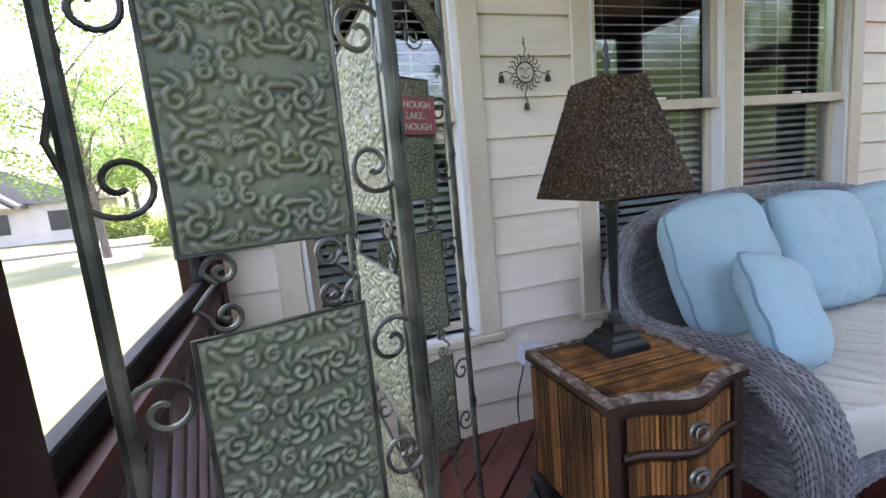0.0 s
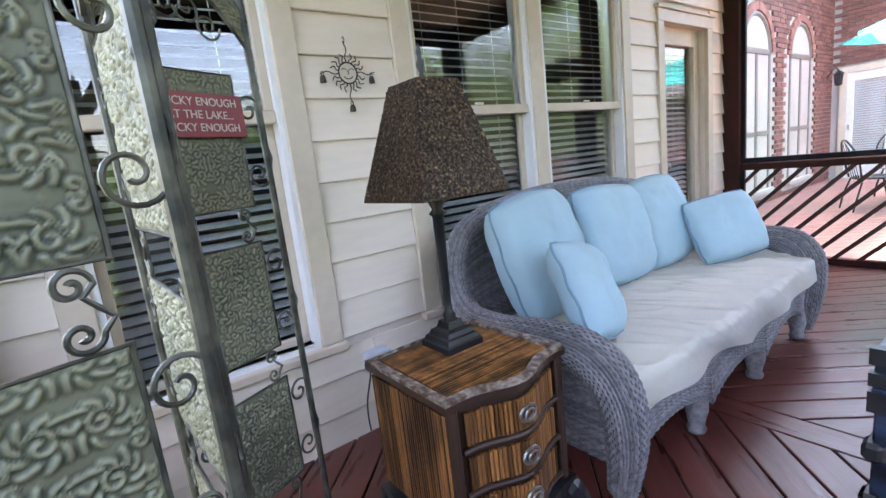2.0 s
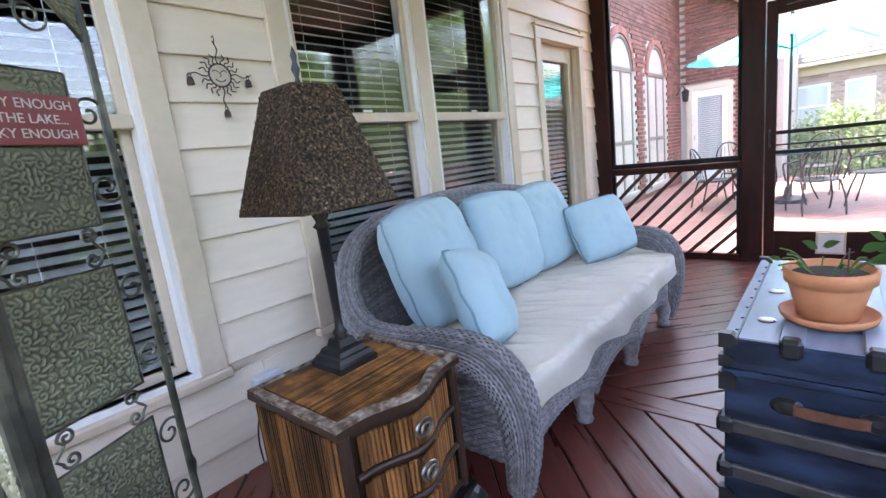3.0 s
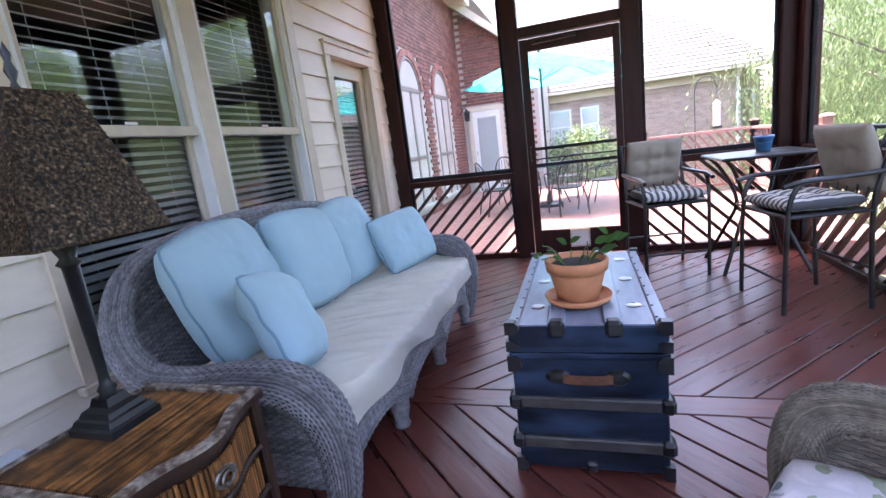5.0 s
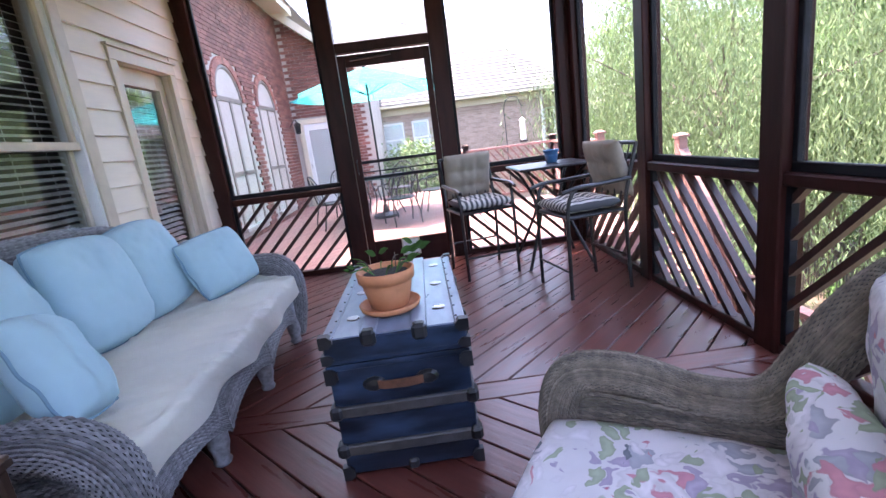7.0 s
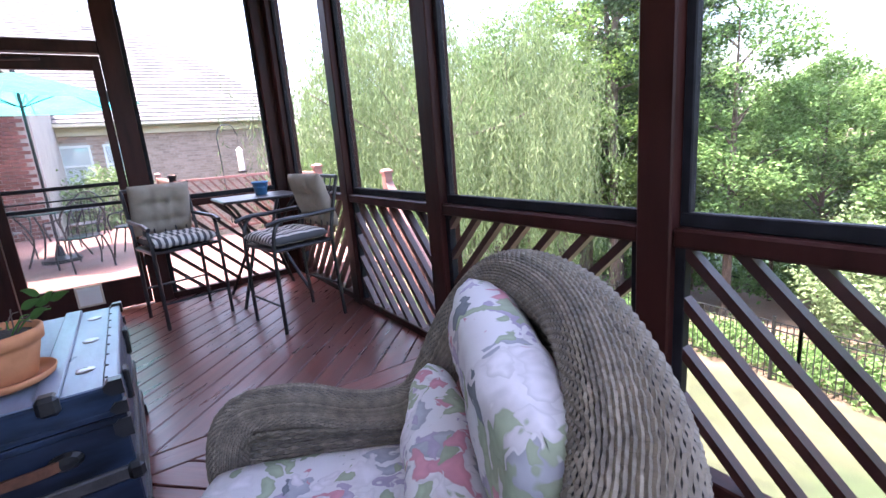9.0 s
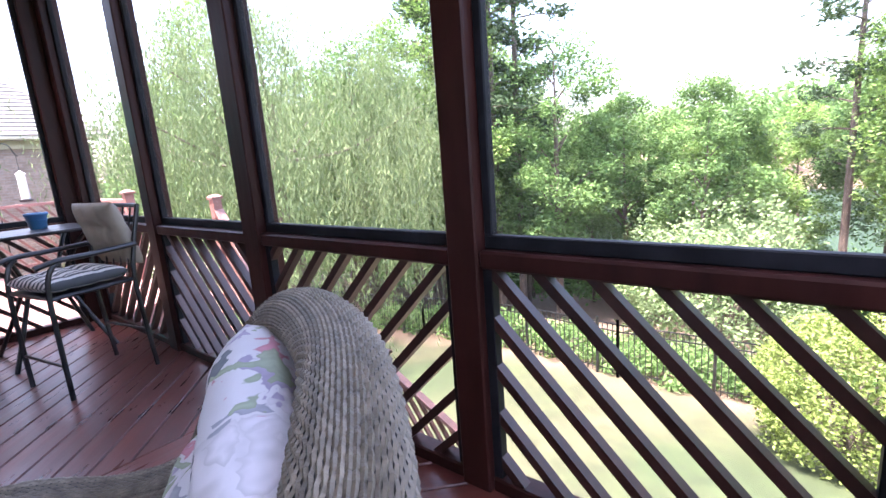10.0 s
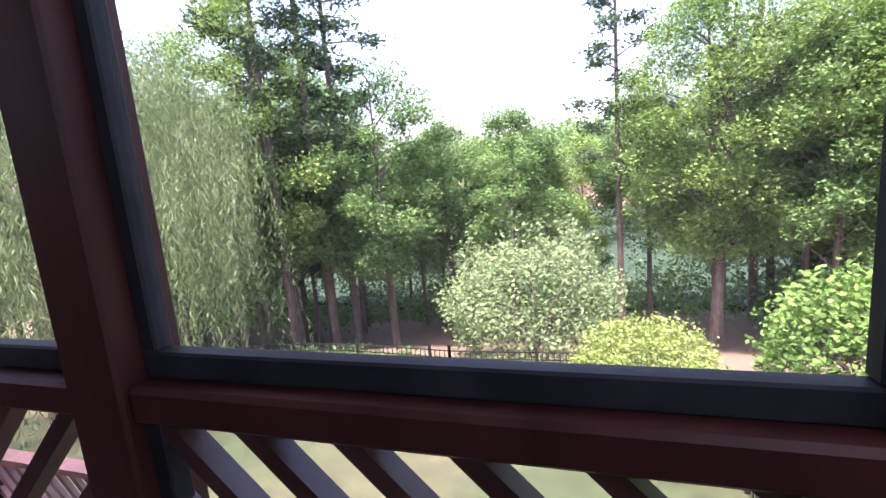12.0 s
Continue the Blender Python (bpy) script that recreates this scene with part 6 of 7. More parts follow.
# brush under the trees along the shore
bm = bmesh.new()
rng = random.Random(15)
cs = []
for i in range(620):
    x, y = rng.uniform(25.0, 32.5), rng.uniform(-26, 40)
    top = rng.uniform(1.0, 5.4) * (0.6 + 0.5 * noise.noise(Vector((x * 0.2, y * 0.15, 0))) + 0.3)
    for k in range(6):
        cs.append(Vector((x + rng.gauss(0, 0.5), y + rng.gauss(0, 0.5), land(x, y) + rng.uniform(0.1, 1) * top)))
leaf_cloud(bm, cs, 16, 0.34, 0.12, rng)
finish(bm, LEAF_OAK, "understory", label="dark green brush under the trees by the lake", category="brush", kind="stuff")

# woods on the far shore and round the horizon
bm = bmesh.new()
rng = random.Random(5)
cs = []
for i in range(900):
    a = radians(rng.uniform(-15, 165))
    d = rng.uniform(95, 190)
    x, y = d * math.sin(a), d * math.cos(a)
    for k in range(5):
        cs.append(Vector((x + rng.gauss(0, 2), y + rng.gauss(0, 2), land(x, y) + rng.uniform(0.5, 9.5))))
leaf_cloud(bm, cs, 14, 1.4, 0.9, rng)
finish(bm, LEAF_OAK, "far_woods", label="hazy woods on the far lake shore", category="woods", kind="stuff")

# yard shrubs
put(shrub("azalea_bush", "clipped round yellow-green azalea on the lawn", 1.25, 1.25, 2.3, 1, LEAF_BUSH, 20000, 0.034, 0.04), 10.9, -1.75)
put(shrub("holly_bush", "glossy rounded evergreen bush by the fence", 1.4, 1.4, 3.1, 2, LEAF_HOLLY, 14000, 0.055, 0.16), 11.2, -4.9)
put(shrub("dogwood_shrub", "loose pale green shrub beyond the fence", 2.6, 2.3, 3.6, 3, LEAF_PALE, 16000, 0.062, 0.35), 16.0, 0.7)
low = put(shrub("low_shrub", "low dark green ground-cover shrub along the fence", 0.8, 0.8, 0.6, 4, LEAF_OAK, 2200, 0.06, 0.25), 12.9, 0.8)
for k, (x, y) in enumerate(((13.0, 2.2), (13.1, 3.6), (13.2, 5.2), (13.3, 6.8), (13.0, -0.6), (13.4, 8.6), (13.6, 10.2), (12.9, -2.2))):
    again(low, x, y, k * 47, 0.9 + 0.05 * (k % 4))

# iron fence round the yard
def iron_fence(pts, label, gate=False):
    f = thing("iron_fence" if not gate else "iron_gate", label, "fence" if not gate else "gate")
    me = None
    for (x0, y0), (x1, y1) in zip(pts, pts[1:]):
        L = math.hypot(x1 - x0, y1 - y0)
        n = max(1, round(L / 0.115))
        for i in range(n + 1):
            x, y = x0 + (x1 - x0) * i / n, y0 + (y1 - y0) * i / n
            z = land(x, y)
            if i % 16 == 0 or i == n:
                part("post", B((x - 0.028, x + 0.028, y - 0.028, y + 0.028, z - 0.1, z + 1.36)), BLACKMETAL, f)
            else:
                if me is None:
                    me = board_mesh_early("picket", B((-0.008, 0.008, -0.008, 0.008, 0.05, 1.25)), BLACKMETAL)
                ob = new("picket", me)
                ob.location = (x, y, z)
                ob.parent = f
        m = max(2, round(L / 0.9))
        for h in (0.16, 1.08, 1.24):
            part("rail", tube([(x0 + (x1 - x0) * i / m, y0 + (y1 - y0) * i / m, land(x0 + (x1 - x0) * i / m, y0 + (y1 - y0) * i / m) + h) for i in range(m + 1)], 0.016, 4), BLACKMETAL, f)
    return f


def board_mesh_early(name, bm, mat):
    me = bpy.data.meshes.new(name)
    bm.to_mesh(me)
    bm.free()
    me.materials.append(mat)
    return me


iron_fence([(13.6, 14.5), (12.6, 8.0), (12.2, 2.0), (12.3, -2.3)], "black iron picket fence along the bottom of the lawn")
iron_fence([(12.3, -2.9), (9.8, -2.9)], "black iron picket fence beside the azalea")
iron_fence([(9.7, -2.9), (8.6, -2.95)], "closed black iron garden gate", gate=True)
iron_fence([(8.5, -2.95), (4.6, -3.0)], "black iron picket fence below the porch")

# ---- outer deck, stairs and their rails ----
deck = finish(B((-0.9, 2.95, 3.935, 11.12, -0.30, -0.055), (2.95, 4.60, 3.935, 7.65, -0.30, -0.055)), DECK_OUT, "pavement", label="sun-bleached red outer deck", kind="structure")


def slanted_rail(p0, p1, label, top=0.95, name="deck_railing"):
    """Posts at both ends, a cap rail and slanted slats between them; p0 and p1 are at floor level."""
    p0, p1 = Vector(p0), Vector(p1)
    r = thing(name, label, "railing")
    d = p1 - p0
    flat = Vector((d.x, d.y, 0))
    L = flat.length
    u = flat / L
    side = Vector((-u.y, u.x, 0))
    for p in (p0, p1):
        part("post", B((p.x - 0.05, p.x + 0.05, p.y - 0.05, p.y + 0.05, p.z - 0.3, p.z + top + 0.10), bevel=0.006), DECK_OUT, r)
        part("post_cap", lathe([(0.065, p.z + top + 0.10), (0.065, p.z + top + 0.125), (0.03, p.z + top + 0.15), (0.0, p.z + top + 0.155)], 4, (p.x, p.y, 0), square=True), DECK_OUT, r)
    k = d.z / L

    def at(s, h, w=0.0):
        return p0 + u * s + Vector((0, 0, k * s + h)) + side * w
    for h, w in ((top, 0.055), (0.10, 0.03)):
        bm = bmesh.new()
        vs = [[bm.verts.new(at(s, h + dz, dw)) for dw, dz in ((-w, 0), (w, 0), (w, 0.04), (-w, 0.04))] for s in (0, L)]
        for i in range(4):
            bm.faces.new((vs[0][i], vs[0][(i + 1) % 4], vs[1][(i + 1) % 4], vs[1][i]))
        bm.faces.new(vs[0][::-1])
        bm.faces.new(vs[1])
        part("rail", bm, DECK_OUT, r)
    s = -(top - 0.1) * 0.8
    while s < L - 0.03:
        lo_s, hi_s = max(s, 0.05), min(s + (top - 0.14) * 0.8, L - 0.05)
        if hi_s - lo_s > 0.03:
            part("slat", tube([at(lo_s, top - (lo_s - s) / 0.8), at(hi_s, top - (hi_s - s) / 0.8)], 0.022, 4), DECK_OUT, r)
        s += 0.135
    return r


slanted_rail((2.95, 7.60, -0.03), (4.55, 7.60, -0.03), "red deck railing with slanted slats at the deck end")
slanted_rail((4.55, 7.60, -0.03), (4.55, 5.35, -0.03), "red deck railing with slanted slats above the stairs")
slanted_rail((2.95, 7.60, -0.03), (2.95, 11.0, -0.03), "red deck railing with slanted slats along the deck")
slanted_rail((5.05, 4.25, -0.15), (5.05, 3.15, -1.50), "sloping red stair railing above the landing")
slanted_rail((5.05, 3.15, -1.50), (5.05, 1.74, -1.50), "red landing railing with slanted slats")
slanted_rail((5.05, 1.74, -1.50), (5.45, 1.05, -2.35), "sloping red stair railing below the landing")
steps = thing("deck_stairs", "red timber stairs and landing below the porch", "stairs")
for k in range(7):
    part("tread", B((4.05, 5.0, 4.28 - k * 0.17, 4.55 - k * 0.17, -0.245 - k * 0.175, -0.205 - k * 0.175), bevel=0.004), DECK_OUT, steps)
part("landing", B((3.98, 5.10, 1.70, 3.22, -1.55, -1.50), bevel=0.004), DECK_OUT, steps)
for k in range(7):
    x = 5.15 + k * 0.22
    part("tread", B((x, x + 0.26, 0.6 - 0.1 * k, 1.7 - 0.1 * k, -1.70 - k * 0.175, -1.66 - k * 0.175), bevel=0.004), DECK_OUT, steps)
for x, y in ((4.05, 1.75), (4.05, 3.15), (5.05, 1.8), (5.05, 3.1)):
    part("support", B((x - 0.05, x + 0.05, y - 0.05, y + 0.05, land(x, y) - 0.1, -1.55)), DECK_OUT, steps)
for x, y in ((3.75, -1.35), (3.75, 1.1), (3.75, 3.8), (1.3, -1.4)):
    finish(B((x - 0.07, x + 0.07, y - 0.07, y + 0.07, land(x, y) - 0.2, -0.3)), STAIN, "trim_pier", label="timber pier under the porch", kind="structure")

# ---- brick house ----
house = thing("brick_house", "red brick house wing with two arched windows", "house")
HX, HY, HZ = -0.90, 11.15, 4.50
ARCHES = (7.32, 9.31)
part("wall", B((HX - 0.25, HX - 0.025, 3.92, HY + 0.2, -0.5, HZ)), MORTAR, house)
bm = prism([(HX - 0.02, -0.5), (0.75, -0.5), (0.75, 3.20), (HX - 0.02, HZ + 0.05)], HY + 0.025, HY + 0.25, plane="xz")
part("wall", bm, MORTAR, house)


def in_arch(y, z, grow=0.0):
    for c in ARCHES:
        if abs(y - c) < 0.56 + grow and z < 2.30:
            if z > 0.20 - grow:
                return True
        if z >= 2.30 and math.hypot((y - c), z - 2.30) < 0.56 + grow:
            return True
    return False


rng = random.Random(2)
near_bricks, far_bricks = [], []
row = 0
z = -0.1
while z < HZ - 0.06:
    y = 3.95 + (0.107 if row % 2 else 0)
    while y < HY - 0.02:
        if not any(in_arch(y + q, z + 0.03, 0.13) for q in (0.0, 0.1, 0.2)):
            (near_bricks if y < 6.1 and 0.75 < z < 3.1 else far_bricks).append(("x", y, z))
        y += 0.214
    row += 1
    z += 0.0755
bd = []
row, z = 0, -0.1
while z < HZ:
    x = HX + 0.01 + (0.107 if row % 2 else 0)
    while x < 0.72:
        top = HZ - (x + 0.9) * (1.30 / 1.65) - 0.06
        if z < top and not (-0.80 < x + 0.1 < 0.14 and z < 2.12):
            bd.append(("y", x, z))
        x += 0.214
    row += 1
    z += 0.0755


def joined_boxes(name, boxes, mat, parent):
    verts, faces = [], []
    for x0, x1, y0, y1, z0, z1 in boxes:
        b = len(verts)
        verts += [(x, y, z) for z in (z0, z1) for x, y in ((x0, y0), (x1, y0), (x1, y1), (x0, y1))]
        faces += [(b + 3, b + 2, b + 1, b), (b + 4, b + 5, b + 6, b + 7)] + [(b + i, b + (i + 1) % 4, b + 4 + (i + 1) % 4, b + 4 + i) for i in range(4)]
    me = bpy.data.meshes.new(name)
    me.from_pydata(verts, [], faces)
    me.materials.append(mat)
    ob = new(name, me)
    ob.parent = parent
    return ob


boxes = []
for kind, t, z in far_bricks + bd:
    k = rng.uniform(-0.003, 0.003)
    boxes.append((HX - 0.03, HX + k, t, t + 0.203, z, z + 0.0655) if kind == "x" else (t, t + 0.203, HY - k, HY + 0.03, z, z + 0.0655))
tagged(joined_boxes("brickwork", boxes, BRICK, house), kind="stuff")
# arch rings of bricks on end, frames, sashes and panes
for c in ARCHES:
    for k in range(27):
        a = math.pi * (k + 0.5) / 27
        bm = B((HX - 0.03, HX + 0.012, -0.032, 0.032, 0.565, 0.685))
        ob = part("arch_brick", bm, BRICK, house)
        ob.matrix_basis = pose(0, c, 2.30, 90 - math.degrees(a), 0, 0)
    win = part("window", B((HX - 0.06, HX - 0.01, c - 0.56, c - 0.49, 0.20, 2.30), (HX - 0.06, HX - 0.01, c + 0.49, c + 0.56, 0.20, 2.30), (HX - 0.06, HX - 0.01, c - 0.49, c + 0.49, 2.26, 2.34), (HX - 0.06, HX - 0.01, c - 0.49, c + 0.49, 1.05, 1.12), (HX - 0.06, HX - 0.01, c - 0.04, c + 0.04, 0.2, 2.26), bevel=0.004), ARCH_FRAME, house)
    part("arch_frame", tube([(HX - 0.03, c + 0.525 * math.cos(math.pi * i / 24), 2.30 + 0.525 * math.sin(math.pi * i / 24)) for i in range(25)], 0.036, 6), ARCH_FRAME, win)
    fan = [(c + 0.5 * math.cos(math.pi * i / 20), 2.30 + 0.5 * math.sin(math.pi * i / 20)) for i in range(21)]
    part("pane", prism(fan, HX - 0.05, HX - 0.046, plane="yz"), GLASS_FAR, win)
    for y0, y1 in ((c - 0.49, c - 0.04), (c + 0.04, c + 0.49)):
        part("pane", B((HX - 0.05, HX - 0.046, y0, y1, 0.2, 2.26)), GLASS_FAR, win)
        joined_boxes("blind", [(HX - 0.10, HX - 0.085, y0 + 0.02, y1 - 0.02, 0.25 + i * 0.06, 0.25 + i * 0.06 + 0.035) for i in range(33)], GREYBLIND, win)
    # added dark slab stands in for the unlit room behind the window
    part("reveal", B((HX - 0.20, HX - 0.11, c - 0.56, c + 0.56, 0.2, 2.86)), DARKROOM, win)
    part("window_sill", B((HX - 0.03, HX + 0.05, c - 0.62, c + 0.62, 0.13, 0.20), bevel=0.006), MORTAR, win)
# garden door in the far brick wall
gd = part("door", B((-0.66, -0.55, HY - 0.005, HY + 0.04, -0.03, 2.0), (-0.07, 0.04, HY - 0.005, HY + 0.04, -0.03, 2.0), (-0.55, -0.07, HY - 0.005, HY + 0.04, 1.84, 2.0), (-0.55, -0.07, HY - 0.005, HY + 0.04, -0.03, 0.25), bevel=0.004), VINYL, house, "cream glazed garden door with blinds")
part("door_frame", B((-0.78, -0.66, HY - 0.02, HY + 0.03, -0.03, 2.12), (0.04, 0.14, HY - 0.02, HY + 0.03, -0.03, 2.12), (-0.66, 0.04, HY - 0.02, HY + 0.03, 2.0, 2.12), bevel=0.005), FASCIA, gd)
part("pane", B((-0.55, -0.07, HY + 0.012, HY + 0.016, 0.25, 1.84)), GLASS, gd)
joined_boxes("blind", [(-0.54, -0.08, HY + 0.022, HY + 0.026, 0.27 + i * 0.045, 0.27 + i * 0.045 + 0.03) for i in range(35)], BLIND, gd)
part("door_handle", tube([(-0.61, HY - 0.01, 0.93), (-0.61, HY - 0.05, 0.95), (-0.61, HY - 0.05, 1.03)], 0.012), BRASS, gd)
# eaves
part("soffit", B((HX - 0.4, HX + 0.42, 3.9, HY + 0.0, HZ, HZ + 0.03)), FASCIA, house)
part("fascia", B((HX + 0.42, HX + 0.45, 3.9, HY + 0.0, HZ - 0.02, HZ + 0.18), bevel=0.004), FASCIA, house)
part("rake", prism([(HX - 0.02, HZ + 0.02), (1.05, 2.97), (1.05, 3.15), (HX - 0.02, HZ + 0.24)], HY - 0.32, HY + 0.2, plane="xz"), FASCIA, house)
part("roof", prism([(HX - 6, HZ + 3.0), (HX + 0.5, HZ + 0.15), (HX + 0.5, HZ + 0.20), (HX - 6, HZ + 3.1)], 3.5, HY + 3, plane="xz"), SHINGLE, house)
rebase(house, (HX, 7.5, -0.03))

wl = thing("wall_lantern", "small black wall lantern on the brick beside the door", "lantern")
part("bracket", tube(spline([(HX, 10.8, 1.95), (HX + 0.12, 10.8, 2.12), (HX + 0.18, 10.8, 2.05)], 8), 0.012, 6), BLACKMETAL, wl)
part("body", lathe([(0.03, 1.78), (0.06, 1.80), (0.075, 1.98), (0.09, 2.0), (0.02, 2.06), (0.0, 2.07)], 6, (HX + 0.18, 10.8, 0)), BLACKMETAL, wl)
rebase(wl, (HX, 10.8, 1.95))

wing = thing("house_wing", "tan brick house wing under a grey hip roof", "house")
part("wall", B((0.75, 6.70, 16.02, 16.3, -1.6, 2.45), (0.73, 1.0, 11.4, 16.3, -1.0, 3.0), (6.70, 7.55, 17.0, 17.3, -1.8, 2.45), (6.45, 6.70, 16.3, 17.0, -1.8, 2.45)), MORTAR, wing)
boxes = []
row, z = 0, -1.2
while z < 2.36:
    x = 0.80 + (0.107 if row % 2 else 0)
    while x < 6.62:
        if not any(a < x + 0.1 < b and 0.75 < z < 2.0 for a, b in ((0.92, 1.72), (1.98, 2.62))):
            boxes.append((x, x + 0.203, 16.0 + rng.uniform(-0.003, 0.003), 16.04, z, z + 0.0655))
        x += 0.214
    x = 6.72 + (0.107 if row % 2 else 0)
    while x < 7.5:
        boxes.append((x, x + 0.203, 16.98, 17.02, z, z + 0.0655))
        x += 0.214
    row += 1
    z += 0.0755
tagged(joined_boxes("brickwork", boxes, BRICK_FAR, wing), kind="stuff")
for x0, x1 in ((0.95, 1.70), (2.0, 2.6)):
    wn2 = part("window", B((x0, x0 + 0.06, 15.98, 16.03, 0.8, 1.97), (x1 - 0.06, x1, 15.98, 16.03, 0.8, 1.97), (x0 + 0.06, x1 - 0.06, 15.98, 16.03, 1.9, 1.97), (x0 + 0.06, x1 - 0.06, 15.98, 16.03, 1.36, 1.42), (x0 + 0.06, x1 - 0.06, 15.98, 16.03, 0.8, 0.86)), VINYL, wing)
    part("pane", B((x0 + 0.06, x1 - 0.06, 16.0, 16.005, 0.86, 1.9)), GLASS, wn2)
    part("blind", B((x0 + 0.06, x1 - 0.06, 16.008, 16.012, 0.86, 1.9)), BLIND, wn2)
wn2 = part("window", B((6.95, 7.02, 16.95, 17.0, 0.3, 1.9), (7.33, 7.40, 16.95, 17.0, 0.3, 1.9), (7.02, 7.33, 16.95, 17.0, 1.83, 1.9), (7.02, 7.33, 16.95, 17.0, 0.3, 0.37)), VINYL, wing)
part("pane", B((7.02, 7.33, 16.97, 16.975, 0.37, 1.83)), GLASS, wn2)
part("frieze", B((0.76, 6.72, 15.93, 15.995, 2.22, 2.45), bevel=0.005), FASCIA, wing)
part("gutter", B((0.5, 7.7, 15.55, 15.68, 2.44, 2.56), bevel=0.02), FASCIA, wing)
part("downspout", B((6.60, 6.68, 15.9, 15.98, -1.5, 2.44), bevel=0.01), VINYL, wing)
rm = bmesh.new()
ev = [Vector(p) for p in ((-6, 15.55, 2.55), (7.75, 15.55, 2.55), (7.75, 30.0, 2.55), (-6, 30.0, 2.55))]
rd = [Vector((-6, 22.3, 7.4)), Vector((2.9, 22.3, 7.4))]
vs = [rm.verts.new(p) for p in ev + rd]
for f in ((0, 1, 5, 4), (1, 2, 5), (2, 3, 4, 5), (0, 4, 3)):
    rm.faces.new([vs[i] for i in f])
rm.faces.new([vs[i] for i in (3, 2, 1, 0)])
roof = part("roof", rm, SHINGLE, wing)
# shingle courses
sh = []
for k in range(38):
    f0, f1 = k / 38, (k + 1) / 38
    y0, z0 = 15.55 + 6.75 * f0, 2.55 + 4.85 * f0
    x1 = 7.75 - 4.85 * f0
    sh.append((-6, x1, y0 - 0.01, y0 + 0.02, z0 + 0.0, z0 + 0.022))
tagged(joined_boxes("shingle_course", sh, SHINGLE, roof), kind="stuff")
part("vent_pipe", tube([(2.05, 20.7, 5.6), (2.05, 20.7, 6.75)], 0.06, 10), STEEL, wing)
part("vent_cap", lathe([(0.10, 6.75), (0.10, 6.95), (0.0, 7.0)], 10, (2.05, 20.7, 0)), STEEL, wing)
rebase(wing, (3.5, 16.0, -1.2))
put(shrub("garden_shrub", "bright leafy shrub against the tan brick wing", 1.1, 0.8, 2.2, 8, LEAF_PALE, 5000, 0.06, 0.3), 1.9, 13.6, dz=1.2)

# ---- things on the outer deck ----
umb = thing("patio_umbrella", "open teal patio umbrella over the outdoor table", "umbrella")
UX, UY = 1.36, 7.55
part("pole", tube([(UX, UY, 0.12), (UX, UY, 2.60)], 0.019, 10), BLACKMETAL, umb)
part("base", lathe([(0.24, -0.03), (0.24, 0.02), (0.06, 0.06), (0.035, 0.20), (0.0, 0.2)], 20, (UX, UY, 0)), BLACKMETAL, umb)
for k in range(8):
    a0, a1 = k * math.pi / 4, (k + 1) * math.pi / 4

    def cloth(u, v, a0=a0, a1=a1):
        q = 1.38 * u
        a = a0 + (a1 - a0) * v
        sag = math.cos(math.pi / 8) / math.cos((v - 0.5) * math.pi / 4)
        sag = sag * (1 - 0.06 * math.sin(math.pi * v) * u)
        return Vector((UX + q * math.cos(a) * sag, UY + q * math.sin(a) * sag, 2.58 - 0.42 * u ** 1.15 - 0.03 * math.sin(math.pi * v) * u))
    bm = grid_surface(cloth, 8, 6)
    part("canopy_panel", bm, TEAL, umb, smooth=True)
    rib = part("rib", tube([(UX + 1.37 * f * math.cos(a0), UY + 1.37 * f * math.sin(a0), 2.565 - 0.42 * f ** 1.15) for f in (0.02, 0.3, 0.6, 1.0)], 0.007, 6), BLACKMETAL, umb)
    part("strut", tube([(UX, UY, 2.12), (UX + 0.66 * math.cos(a0), UY + 0.66 * math.sin(a0), 2.385)], 0.006, 6), BLACKMETAL, rib)
part("finial", lathe([(0.03, 2.58), (0.02, 2.63), (0.0, 2.66)], 10, (UX, UY, 0)), BLACKMETAL, umb)
rebase(umb, (UX, UY, -0.03))

pt = thing("patio_table", "round black metal mesh patio table under the umbrella", "table")
part("tabletop", lathe([(0.055, 0.695), (0.60, 0.695), (0.615, 0.70), (0.60, 0.715), (0.055, 0.715)], 32, (UX, UY, 0)), BLACKMETAL, pt)
for k in range(4):
    a = k * math.pi / 2 + 0.6
    part("leg", tube(spline([(UX + 0.42 * math.cos(a), UY + 0.42 * math.sin(a), -0.03), (UX + 0.28 * math.cos(a), UY + 0.28 * math.sin(a), 0.35), (UX + 0.45 * math.cos(a), UY + 0.45 * math.sin(a), 0.70)], 10), 0.014, 6), BLACKMETAL, pt)
rebase(pt, (UX, UY, -0.03))


